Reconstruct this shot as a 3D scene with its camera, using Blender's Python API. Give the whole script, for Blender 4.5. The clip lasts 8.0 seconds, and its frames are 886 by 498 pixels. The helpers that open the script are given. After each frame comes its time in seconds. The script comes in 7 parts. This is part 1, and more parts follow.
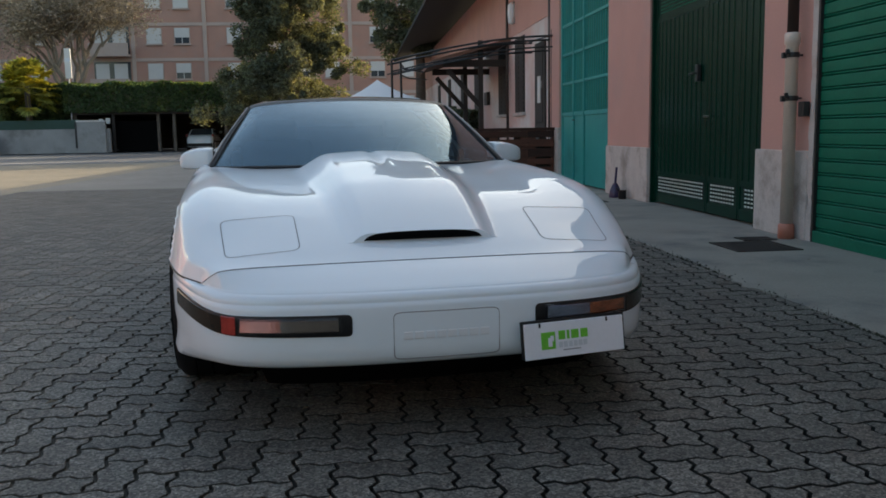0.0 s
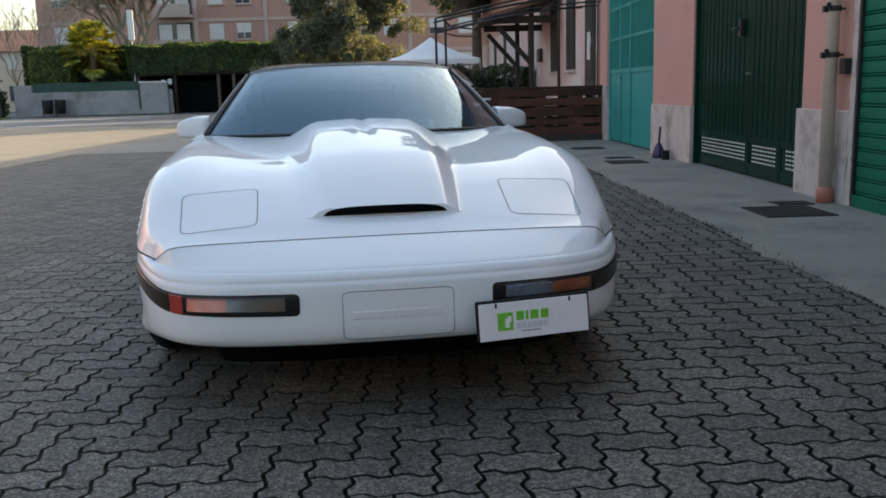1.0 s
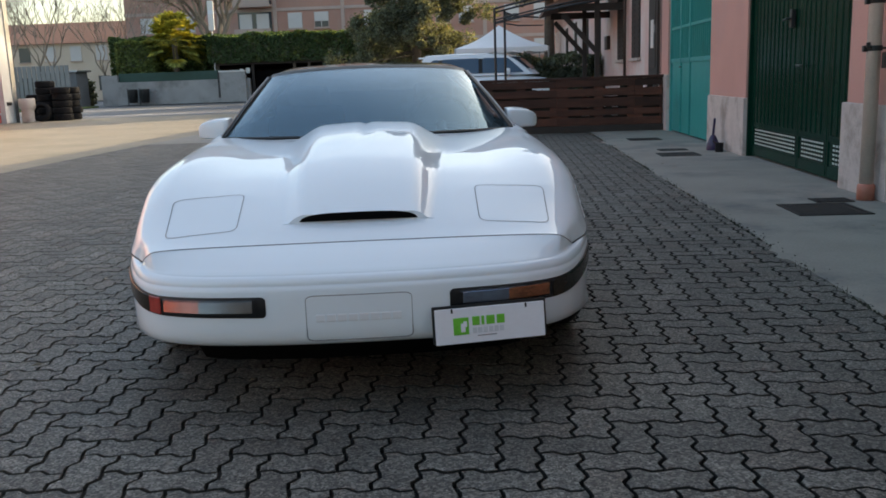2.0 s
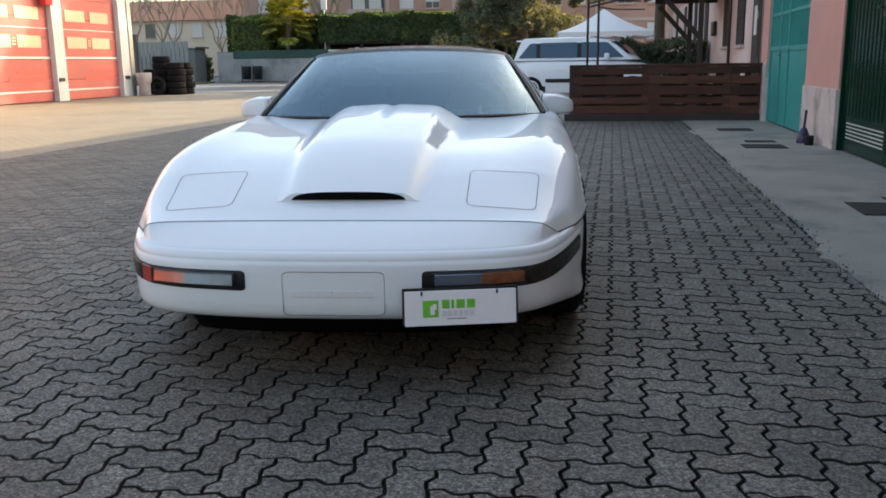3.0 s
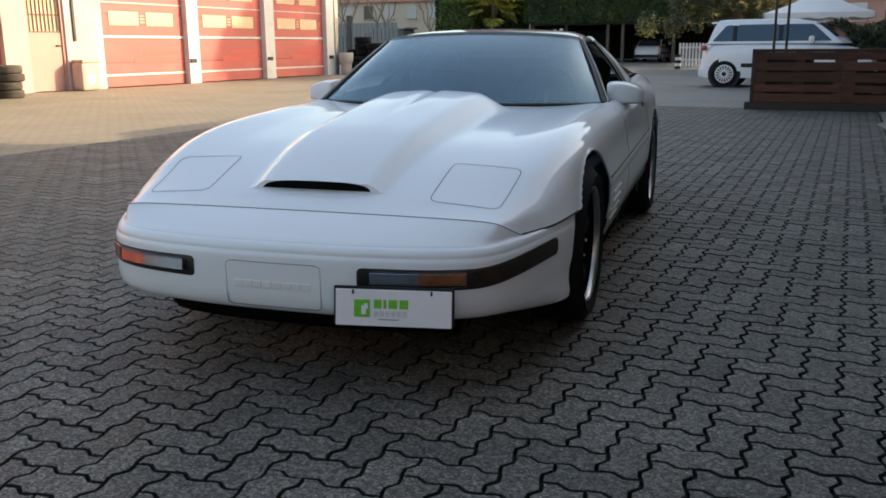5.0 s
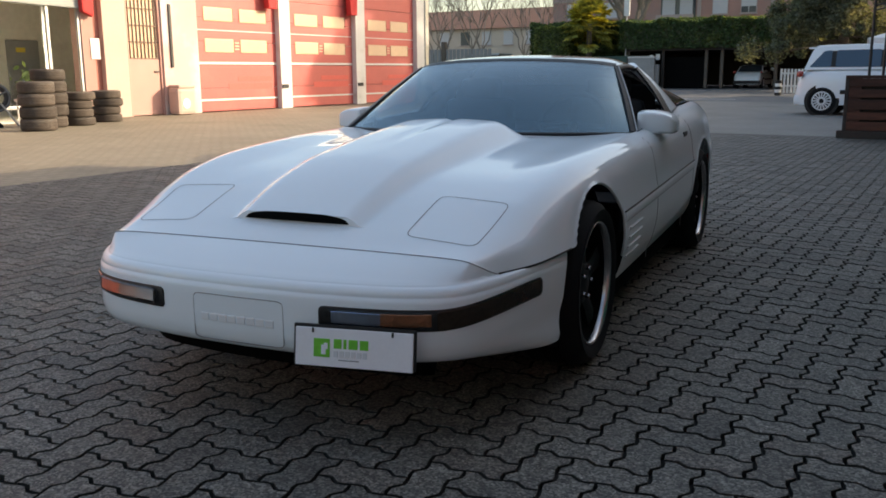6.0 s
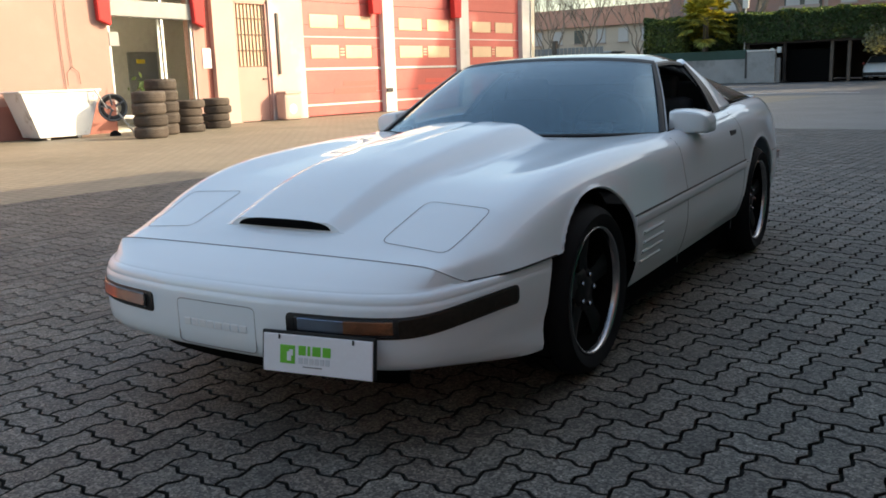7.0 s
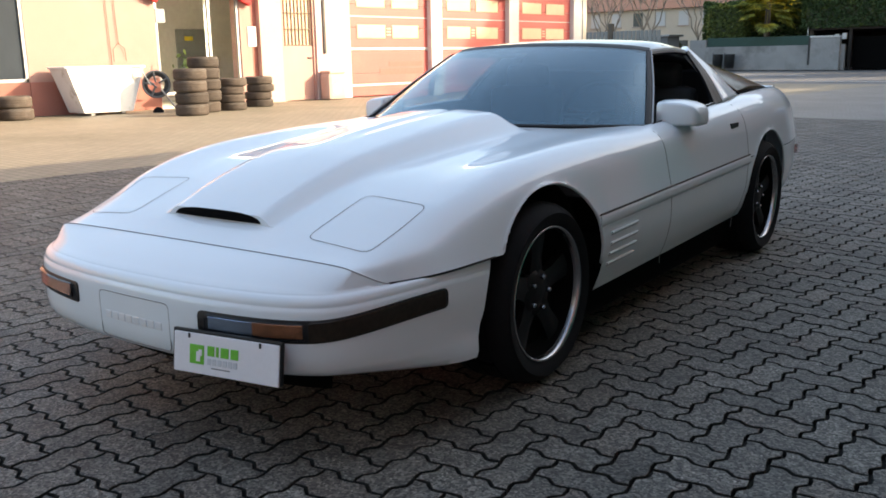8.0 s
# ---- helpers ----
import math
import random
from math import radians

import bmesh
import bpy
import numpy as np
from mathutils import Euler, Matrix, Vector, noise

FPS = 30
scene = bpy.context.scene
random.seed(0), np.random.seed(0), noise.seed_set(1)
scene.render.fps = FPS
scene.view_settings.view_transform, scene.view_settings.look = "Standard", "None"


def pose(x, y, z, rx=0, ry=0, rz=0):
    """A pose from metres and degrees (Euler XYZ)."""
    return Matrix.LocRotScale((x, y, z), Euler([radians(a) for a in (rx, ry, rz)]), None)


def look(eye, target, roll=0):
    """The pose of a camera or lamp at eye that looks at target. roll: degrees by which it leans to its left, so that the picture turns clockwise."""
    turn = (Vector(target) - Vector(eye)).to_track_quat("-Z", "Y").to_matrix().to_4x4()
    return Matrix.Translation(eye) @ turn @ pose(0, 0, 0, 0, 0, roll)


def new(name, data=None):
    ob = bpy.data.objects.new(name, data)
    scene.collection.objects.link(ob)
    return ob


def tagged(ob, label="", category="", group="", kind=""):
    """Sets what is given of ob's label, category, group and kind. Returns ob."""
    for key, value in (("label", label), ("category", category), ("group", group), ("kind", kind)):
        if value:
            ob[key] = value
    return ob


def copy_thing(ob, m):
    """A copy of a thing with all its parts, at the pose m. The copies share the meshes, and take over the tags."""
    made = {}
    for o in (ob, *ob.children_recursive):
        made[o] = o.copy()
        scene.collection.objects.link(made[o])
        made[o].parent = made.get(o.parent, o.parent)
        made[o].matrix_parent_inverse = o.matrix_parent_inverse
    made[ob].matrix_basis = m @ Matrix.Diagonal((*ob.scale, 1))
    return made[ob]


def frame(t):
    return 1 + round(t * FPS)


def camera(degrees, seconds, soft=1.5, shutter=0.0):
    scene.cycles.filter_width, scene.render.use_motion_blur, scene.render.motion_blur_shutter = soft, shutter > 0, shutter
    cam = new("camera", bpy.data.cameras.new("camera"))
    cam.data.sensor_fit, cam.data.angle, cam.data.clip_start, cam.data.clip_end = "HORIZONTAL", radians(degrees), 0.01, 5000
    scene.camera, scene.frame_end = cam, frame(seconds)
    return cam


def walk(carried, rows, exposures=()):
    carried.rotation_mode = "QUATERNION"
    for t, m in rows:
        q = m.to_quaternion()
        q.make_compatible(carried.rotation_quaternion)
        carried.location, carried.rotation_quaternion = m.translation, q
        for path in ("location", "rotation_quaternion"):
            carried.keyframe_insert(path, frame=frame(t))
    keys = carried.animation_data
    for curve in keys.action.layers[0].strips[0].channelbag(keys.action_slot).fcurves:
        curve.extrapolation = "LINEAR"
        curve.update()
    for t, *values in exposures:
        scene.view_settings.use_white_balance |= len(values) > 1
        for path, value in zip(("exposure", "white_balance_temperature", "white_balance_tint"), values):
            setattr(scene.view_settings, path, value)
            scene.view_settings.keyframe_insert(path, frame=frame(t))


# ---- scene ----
cam = camera(53.8, 8.0, soft=1.7)
PATH = [
    (0, (0.332, 0.627, 0.954), (0.52, 2.6, 0.686), -1.0),
    (0.5, (0.506, 0.681, 0.965), (0.667, 2.65, 0.651), -1.2),
    (1, (0.674, 0.715, 0.99), (0.716, 2.682, 0.63), -1.6),
    (1.5, (0.849, 0.657, 1.029), (0.806, 2.622, 0.661), -2.1),
    (1.7, (0.921, 0.626, 1.055), (0.844, 2.589, 0.679), -2.2),
    (2.8, (1.391, 0.613, 1.071), (1.075, 2.545, 0.664), -0.8),
    (3, (1.463, 0.635, 1.064), (1.091, 2.555, 0.646), -0.8),
    (3.5, (1.636, 0.744, 1.052), (1.05, 2.601, 0.596), -1.9),
    (4, (1.798, 0.848, 1.064), (1.135, 2.672, 0.582), -1.0),
    (4.5, (2.001, 0.933, 1.07), (1.285, 2.738, 0.592), -0.7),
    (4.7, (2.085, 0.966, 1.073), (1.33, 2.757, 0.602), -0.5),
    (5.8, (2.437, 1.308, 1.074), (1.471, 3.013, 0.674), -0.5),
    (6, (2.469, 1.362, 1.077), (1.458, 3.042, 0.68), -0.4),
    (6.5, (2.637, 1.51, 1.077), (1.492, 3.102, 0.682), -1.1),
    (7, (2.806, 1.649, 1.078), (1.576, 3.177, 0.688), -1.9),
    (7.5, (2.902, 1.85, 1.065), (1.632, 3.342, 0.662), -1.7),
    (8, (2.974, 2.025, 1.086), (1.656, 3.467, 0.658), -1.0),
]
walk(cam, [(t, look(eye, target, roll)) for t, eye, target, roll in PATH],
     exposures=[(0, 1.36, 7950, 4), (0.5, 1.93, 7900, 5), (1, 1.76, 8000, 6), (1.5, 1.68, 8000, 6), (3, 2.05, 8200, 7), (3.5, 2.22, 8250, 8), (4, 2.18, 8250, 8), (4.5, 1.92, 8250, 6), (6, 1.48, 7950, 7), (6.5, 1.5, 7900, 5), (7, 1.65, 7900, 5), (7.5, 2.06, 7950, 8), (8, 2.07, 8050, 8)])

# ---- light ----
world = bpy.data.worlds.new("world")
scene.world = world
world.use_nodes = True
wn = world.node_tree.nodes
sky = wn.new("ShaderNodeTexSky")
sky.sky_type = "NISHITA"
sky.sun_disc = False
SUN_ELEVATION, SUN_AZIMUTH = 22.9, 41.0      # azimuth from +x towards +y
sky.sun_elevation = radians(SUN_ELEVATION)
sky.sun_rotation = radians(90 - SUN_AZIMUTH)
sky.air_density, sky.dust_density, sky.ozone_density = 1.0, 3.0, 1.9
wn["Background"].inputs["Strength"].default_value = 0.15
world.node_tree.links.new(sky.outputs[0], wn["Background"].inputs["Color"])
sun = new("sun", bpy.data.lights.new("sun", "SUN"))
sun.data.energy, sun.data.angle, sun.data.color = 2.4, radians(0.6), (1.0, 0.86, 0.74)
sun_way = Vector((math.cos(radians(SUN_ELEVATION)) * math.cos(radians(SUN_AZIMUTH)),
                  math.cos(radians(SUN_ELEVATION)) * math.sin(radians(SUN_AZIMUTH)), math.sin(radians(SUN_ELEVATION))))
sun.matrix_world = look(sun_way * 40, (0, 0, 0))


# ---- materials ----
def shade(name, color, rough=0.6, metal=0.0, vary=0.15, scale=8.0, fine=90.0, bump=0.0, coat=0.0, second=None, dirt=0.0,
          by_object=0.0, by_island=0.0, stretch=(1, 1, 1), emit=0.0, spec=0.5, coords="Object"):
    """A procedural material: base colour with broad and fine variation, stains of a second colour, relief and gloss."""
    m = bpy.data.materials.new(name)
    m.use_nodes = True
    n, l = m.node_tree.nodes, m.node_tree.links
    b = n["Principled BSDF"]
    b.inputs["Roughness"].default_value, b.inputs["Metallic"].default_value = rough, metal
    b.inputs["Coat Weight"].default_value, b.inputs["Coat Roughness"].default_value = coat, 0.04
    b.inputs["Specular IOR Level"].default_value = spec
    tc = n.new("ShaderNodeTexCoord")
    mp = n.new("ShaderNodeMapping")
    mp.inputs["Scale"].default_value = stretch
    l.new(tc.outputs[coords], mp.inputs["Vector"])
    broad, grain = n.new("ShaderNodeTexNoise"), n.new("ShaderNodeTexNoise")
    broad.inputs["Scale"].default_value, broad.inputs["Detail"].default_value = scale, 5
    grain.inputs["Scale"].default_value, grain.inputs["Detail"].default_value = fine, 3
    l.new(mp.outputs[0], broad.inputs["Vector"])
    l.new(mp.outputs[0], grain.inputs["Vector"])
    add = n.new("ShaderNodeMath")
    add.operation = "MULTIPLY_ADD"
    add.inputs[1].default_value = 0.5
    l.new(grain.outputs["Fac"], add.inputs[0])
    half = n.new("ShaderNodeMath")
    half.operation = "MULTIPLY"
    half.inputs[1].default_value = 0.5
    l.new(broad.outputs["Fac"], half.inputs[0])
    l.new(half.outputs[0], add.inputs[2])
    rng = n.new("ShaderNodeMapRange")
    rng.inputs["From Min"].default_value, rng.inputs["From Max"].default_value = 0.3, 0.7
    rng.inputs["To Min"].default_value, rng.inputs["To Max"].default_value = 1 - vary, 1 + vary
    l.new(add.outputs[0], rng.inputs["Value"])
    last = rng.outputs[0]
    for amount, node, socket in ((by_object, "ShaderNodeObjectInfo", "Random"), (by_island, "ShaderNodeNewGeometry", "Random Per Island")):
        if amount:
            src = n.new(node)
            r2 = n.new("ShaderNodeMapRange")
            r2.inputs["To Min"].default_value, r2.inputs["To Max"].default_value = 1 - amount, 1 + amount
            l.new(src.outputs[socket], r2.inputs["Value"])
            mul = n.new("ShaderNodeMath")
            mul.operation = "MULTIPLY"
            l.new(last, mul.inputs[0])
            l.new(r2.outputs[0], mul.inputs[1])
            last = mul.outputs[0]
    base = n.new("ShaderNodeVectorMath")
    base.operation = "SCALE"
    if second:
        stain = n.new("ShaderNodeTexNoise")
        stain.inputs["Scale"].default_value, stain.inputs["Detail"].default_value = scale * 0.6, 7
        stain.inputs["Roughness"].default_value = 0.65
        l.new(mp.outputs[0], stain.inputs["Vector"])
        ramp = n.new("ShaderNodeMapRange")
        ramp.inputs["From Min"].default_value, ramp.inputs["From Max"].default_value = 0.62 - dirt * 0.35, 0.74 - dirt * 0.2
        l.new(stain.outputs["Fac"], ramp.inputs["Value"])
        mix = n.new("ShaderNodeMix")
        mix.data_type = "RGBA"
        mix.inputs["A"].default_value, mix.inputs["B"].default_value = (*color, 1), (*second, 1)
        l.new(ramp.outputs[0], mix.inputs["Factor"])
        l.new(mix.outputs["Result"], base.inputs[0])
    else:
        base.inputs[0].default_value = color
    l.new(last, base.inputs["Scale"])
    l.new(base.outputs[0], b.inputs["Base Color"])
    if bump:
        bp = n.new("ShaderNodeBump")
        bp.inputs["Strength"].default_value, bp.inputs["Distance"].default_value = bump, 0.004
        l.new(add.outputs[0], bp.inputs["Height"])
        l.new(bp.outputs[0], b.inputs["Normal"])
    if emit:
        b.inputs["Emission Color"].default_value, b.inputs["Emission Strength"].default_value = (*color, 1), emit
    return m


def glass(name, tint, rough=0.0, ior=1.45):
    m = bpy.data.materials.new(name)
    m.use_nodes = True
    b = m.node_tree.nodes["Principled BSDF"]
    b.inputs["Base Color"].default_value = (*tint, 1)
    b.inputs["Roughness"].default_value, b.inputs["IOR"].default_value = rough, ior
    b.inputs["Transmission Weight"].default_value = 1.0
    return m


def paver_shade(name, node, socket):
    """Grey concrete stone with exposed light and dark grit, broad stains and its own tone for each stone."""
    m = bpy.data.materials.new(name)
    m.use_nodes = True
    n, l = m.node_tree.nodes, m.node_tree.links
    b = n["Principled BSDF"]
    b.inputs["Roughness"].default_value, b.inputs["Specular IOR Level"].default_value = 0.66, 0.42
    place = n.new("ShaderNodeNewGeometry")

    def math_node(kind, a, c):
        q = n.new("ShaderNodeMath")
        q.operation = kind
        for k, v in enumerate((a, c)):
            if isinstance(v, float):
                q.inputs[k].default_value = v
            else:
                l.new(v, q.inputs[k])
        return q.outputs[0]

    def spread_value(source, f0, f1, t0, t1):
        q = n.new("ShaderNodeMapRange")
        for k, v in zip(("From Min", "From Max", "To Min", "To Max"), (f0, f1, t0, t1)):
            q.inputs[k].default_value = v
        l.new(source, q.inputs["Value"])
        return q.outputs[0]

    def noise_at(scale, detail):
        q = n.new("ShaderNodeTexNoise")
        q.inputs["Scale"].default_value, q.inputs["Detail"].default_value = scale, detail
        l.new(place.outputs["Position"], q.inputs["Vector"])
        return q.outputs["Fac"]

    grit = n.new("ShaderNodeTexVoronoi")
    grit.inputs["Scale"].default_value = 140.0
    l.new(place.outputs["Position"], grit.inputs["Vector"])
    grey = n.new("ShaderNodeSeparateColor")
    l.new(grit.outputs["Color"], grey.inputs[0])
    speck = spread_value(grey.outputs[0], 0.0, 1.0, 0.0, 1.0)
    speck = math_node("POWER", speck, 1.6)
    speck = spread_value(speck, 0.0, 1.0, 0.45, 2.2)
    chip = n.new("ShaderNodeTexVoronoi")
    chip.inputs["Scale"].default_value = 105.0
    l.new(place.outputs["Position"], chip.inputs["Vector"])
    tint = n.new("ShaderNodeSeparateColor")
    l.new(chip.outputs["Color"], tint.inputs[0])
    near_core = spread_value(chip.outputs["Distance"], 0.28, 0.36, 1.0, 0.0)
    pale = math_node("MULTIPLY", spread_value(tint.outputs[0], 0.93, 0.95, 0.0, 1.0), near_core)
    pit = math_node("MULTIPLY", spread_value(tint.outputs[1], 0.80, 0.82, 0.0, 0.8), near_core)
    speck = math_node("ADD", math_node("MULTIPLY", speck, math_node("SUBTRACT", 1.0, pit)), math_node("MULTIPLY", pale, 1.9))
    broad = spread_value(noise_at(2.2, 4), 0.3, 0.7, 0.78, 1.2)
    middle = spread_value(noise_at(38.0, 4), 0.3, 0.7, 0.72, 1.26)
    own = n.new(node)
    tone = spread_value(own.outputs[socket], 0.0, 1.0, 0.80, 1.2)
    total = math_node("MULTIPLY", math_node("MULTIPLY", speck, broad), math_node("MULTIPLY", middle, tone))
    warm = n.new("ShaderNodeMix")
    warm.data_type = "RGBA"
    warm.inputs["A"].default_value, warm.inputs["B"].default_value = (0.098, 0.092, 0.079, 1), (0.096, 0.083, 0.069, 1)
    l.new(spread_value(math_node("FRACT", math_node("MULTIPLY", own.outputs[socket], 7.3), 0.0), 0.7, 1.0, 0.0, 1.0), warm.inputs["Factor"])
    base = n.new("ShaderNodeVectorMath")
    base.operation = "SCALE"
    l.new(warm.outputs["Result"], base.inputs[0])
    l.new(total, base.inputs["Scale"])
    l.new(base.outputs[0], b.inputs["Base Color"])
    bp = n.new("ShaderNodeBump")
    bp.inputs["Strength"].default_value, bp.inputs["Distance"].default_value = 0.9, 0.003
    l.new(math_node("ADD", math_node("MULTIPLY", grey.outputs[1], 0.35), noise_at(120.0, 3)), bp.inputs["Height"])
    l.new(bp.outputs[0], b.inputs["Normal"])
    return m


PAVER = paver_shade("concrete_paver", "ShaderNodeObjectInfo", "Random")
PAVER_REST = paver_shade("concrete_paver_joined", "ShaderNodeNewGeometry", "Random Per Island")
JOINT = shade("joint_sand", (0.011, 0.011, 0.009), 0.95, vary=0.4, scale=5, fine=120, bump=0.6, second=(0.012, 0.016, 0.006), dirt=0.2)


def paler_joints(m):
    """The joints' colour turns paler towards negative x and far along y."""
    n, l = m.node_tree.nodes, m.node_tree.links
    b = n["Principled BSDF"]
    source = b.inputs["Base Color"].links[0].from_socket
    place, axes = n.new("ShaderNodeNewGeometry"), n.new("ShaderNodeSeparateXYZ")
    l.new(place.outputs["Position"], axes.inputs[0])
    amounts = []
    for axis, f0, f1, top in (("X", 0.5, -1.5, 1.0), ("Y", 6.5, 12.0, 0.8)):
        q = n.new("ShaderNodeMapRange")
        q.inputs["From Min"].default_value, q.inputs["From Max"].default_value, q.inputs["To Max"].default_value = f0, f1, top
        l.new(axes.outputs[axis], q.inputs["Value"])
        amounts.append(q.outputs[0])
    most = n.new("ShaderNodeMath")
    most.operation = "MAXIMUM"
    l.new(amounts[0], most.inputs[0])
    l.new(amounts[1], most.inputs[1])
    mix = n.new("ShaderNodeMix")
    mix.data_type = "RGBA"
    mix.inputs["B"].default_value = (0.092, 0.082, 0.066, 1)
    l.new(most.outputs[0], mix.inputs["Factor"])
    l.new(source, mix.inputs["A"])
    l.new(mix.outputs["Result"], b.inputs["Base Color"])


paler_joints(JOINT)
EDGE_MOSS = shade("edge_moss", (0.02, 0.024, 0.012), 0.95, vary=0.5, scale=12, fine=90, bump=0.5, by_island=0.4, second=(0.05, 0.045, 0.035), dirt=0.3)
DRY_LEAF_LITTER = shade("dry_leaf_litter", (0.2, 0.16, 0.11), 0.9, vary=0.2, by_island=0.7)
ASPHALT = shade("asphalt", (0.11, 0.11, 0.112), 0.65, vary=0.2, scale=0.6, fine=60, bump=0.4, second=(0.12, 0.115, 0.105), dirt=0.3)
CONCRETE = shade("walkway_concrete", (0.28, 0.256, 0.218), 0.85, vary=0.2, scale=1.6, fine=90, bump=0.35, second=(0.155, 0.152, 0.145), dirt=0.3)
CAR_WHITE = shade("white_car_paint", (0.745, 0.805, 0.845), 0.55, vary=0.012, scale=1.5, fine=500, coat=0.85, spec=0.25)
CAR_WHITE.node_tree.nodes["Principled BSDF"].inputs["Coat IOR"].default_value = 1.5
CAR_WHITE.node_tree.nodes["Principled BSDF"].inputs["Coat Roughness"].default_value = 0.025
WHITE_PLASTIC = shade("white_plastic", (0.72, 0.74, 0.76), 0.4, vary=0.03, scale=4)
BLACK_TRIM = shade("black_trim", (0.011, 0.011, 0.012), 0.45, vary=0.2, scale=20, spec=0.3)
BLACK_GLOSS = shade("black_roof_panel", (0.012, 0.012, 0.015), 0.12, vary=0.1, scale=6, coat=0.6)
RUBBER = shade("tyre_rubber", (0.008, 0.008, 0.009), 0.8, spec=0.2, vary=0.25, scale=14, fine=140, bump=0.3)
WORN_RUBBER = shade("worn_tyre_rubber", (0.06, 0.046, 0.036), 0.85, vary=0.3, scale=9, fine=80, bump=0.4, by_object=0.25, second=(0.075, 0.065, 0.055), dirt=0.35)
CHROME = shade("polished_rim_lip", (0.42, 0.42, 0.43), 0.24, metal=1.0, vary=0.05, scale=12)
DARK_RIM = shade("dark_rim_paint", (0.008, 0.008, 0.009), 0.5, vary=0.2, scale=12, spec=0.25)
STEEL = shade("galvanised_steel", (0.4, 0.4, 0.4), 0.45, metal=0.8, vary=0.2, scale=6)
REEL_GREY = shade("reel_paint", (0.10, 0.11, 0.12), 0.5, vary=0.25, scale=9, fine=60)
CABIN = shade("cabin_trim", (0.016, 0.017, 0.02), 0.7, vary=0.2, scale=12)
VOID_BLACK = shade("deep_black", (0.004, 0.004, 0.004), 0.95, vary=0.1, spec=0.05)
# greys that paint the shade of panel gaps and slots; also a plate bar
SEAM = shade("panel_gap", (0.22, 0.225, 0.235), 0.8, vary=0.1, scale=20)
SOFT_SEAM = shade("slot_shade_grey", (0.36, 0.37, 0.39), 0.6, vary=0.05, scale=20)
SCREEN = glass("windscreen_glass", (0.36, 0.52, 0.62), ior=1.95)
SCREEN.node_tree.nodes["Principled BSDF"].inputs["Transmission Weight"].default_value = 0.93      # a film of dust, which also stands in for pale sky reflection
# blue tint puts sky colour into the reflection
SCREEN.node_tree.nodes["Principled BSDF"].inputs["Specular Tint"].default_value = (0.56, 0.86, 1.0, 1)
TINTED = glass("tinted_side_glass", (0.03, 0.034, 0.038), ior=1.3)
SMOKY = glass("lightly_tinted_glass", (0.34, 0.36, 0.37), ior=1.3)
PRIVACY = shade("dark_hatch_glass", (0.006, 0.006, 0.007), 0.15, vary=0.1, scale=3, spec=0.1)
# silver with a bluish reflection put into its colour
LAMP_REFLECTOR = shade("lamp_reflector", (0.36, 0.44, 0.57), 0.16, metal=1.0, vary=0.3, scale=14, fine=160, bump=0.35)
LENS = glass("lamp_lens", (0.92, 0.95, 0.98), 0.04)
PANE = glass("window_pane", (0.93, 0.96, 0.95), ior=1.3)
PINK = shade("pink_render", (0.52, 0.28, 0.235), 0.9, vary=0.1, scale=1.2, fine=70, bump=0.3, second=(0.46, 0.27, 0.235), dirt=0.3)
STONE = shade("plinth_plaster", (0.49, 0.43, 0.395), 0.9, vary=0.16, scale=4, fine=60, bump=0.6, second=(0.3, 0.25, 0.215), dirt=0.3)
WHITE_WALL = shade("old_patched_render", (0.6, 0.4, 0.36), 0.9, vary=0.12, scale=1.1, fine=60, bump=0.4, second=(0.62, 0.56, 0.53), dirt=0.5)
TEAL = shade("teal_door_paint", (0.012, 0.27, 0.25), 0.42, vary=0.1, scale=2.5, fine=40, second=(0.02, 0.21, 0.195), dirt=0.25)
DARK_GREEN = shade("dark_green_door_paint", (0.001, 0.026, 0.016), 0.25, vary=0.25, scale=3, fine=40, spec=0.12)
SHUTTER_GREEN = shade("green_shutter_paint", (0.001, 0.125, 0.074), 0.42, vary=0.16, scale=3, fine=40, spec=0.12)
PIPE = shade("cream_downpipe", (0.6, 0.51, 0.44), 0.5, vary=0.12, scale=7)
ORANGE_PLASTIC = shade("orange_pipe_foot", (0.5, 0.18, 0.12), 0.5, vary=0.1, scale=10)
DARK_PIPE = shade("brown_downpipe", (0.035, 0.022, 0.018), 0.55, vary=0.15, scale=8)
WOOD_DARK = shade("dark_stained_timber", (0.066, 0.023, 0.014), 0.62, spec=0.35, vary=0.6, scale=3, fine=60, bump=0.4, stretch=(1, 6, 6), by_object=0.5)
TIMBER = shade("porch_timber", (0.03, 0.022, 0.018), 0.75, vary=0.3, scale=4, fine=50)
EAVES = shade("dark_eaves_boards", (0.012, 0.010, 0.009), 0.8, vary=0.3, scale=3, fine=40, stretch=(1, 8, 1))
ROOF_TILE = shade("roof_tile", (0.16, 0.08, 0.055), 0.85, vary=0.25, scale=3, fine=30, bump=0.5)
IRON = shade("painted_iron", (0.015, 0.016, 0.017), 0.5, vary=0.2, scale=10)
GRATING = shade("iron_grating", (0.025, 0.023, 0.022), 0.6, metal=0.5, vary=0.3, scale=20)
DARK_VOID = shade("dark_interior", (0.015, 0.016, 0.016), 0.8, vary=0.2, scale=2)
RED_DOOR = shade("red_garage_panel", (0.48, 0.10, 0.088), 0.5, vary=0.1, scale=1.3, fine=30, second=(0.52, 0.12, 0.10), dirt=0.3)
PINK_PANEL = shade("faded_panel_window", (0.62, 0.43, 0.29), 0.35, vary=0.1, scale=3)
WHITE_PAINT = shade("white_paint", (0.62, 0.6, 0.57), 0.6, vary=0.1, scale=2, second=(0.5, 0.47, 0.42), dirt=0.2)
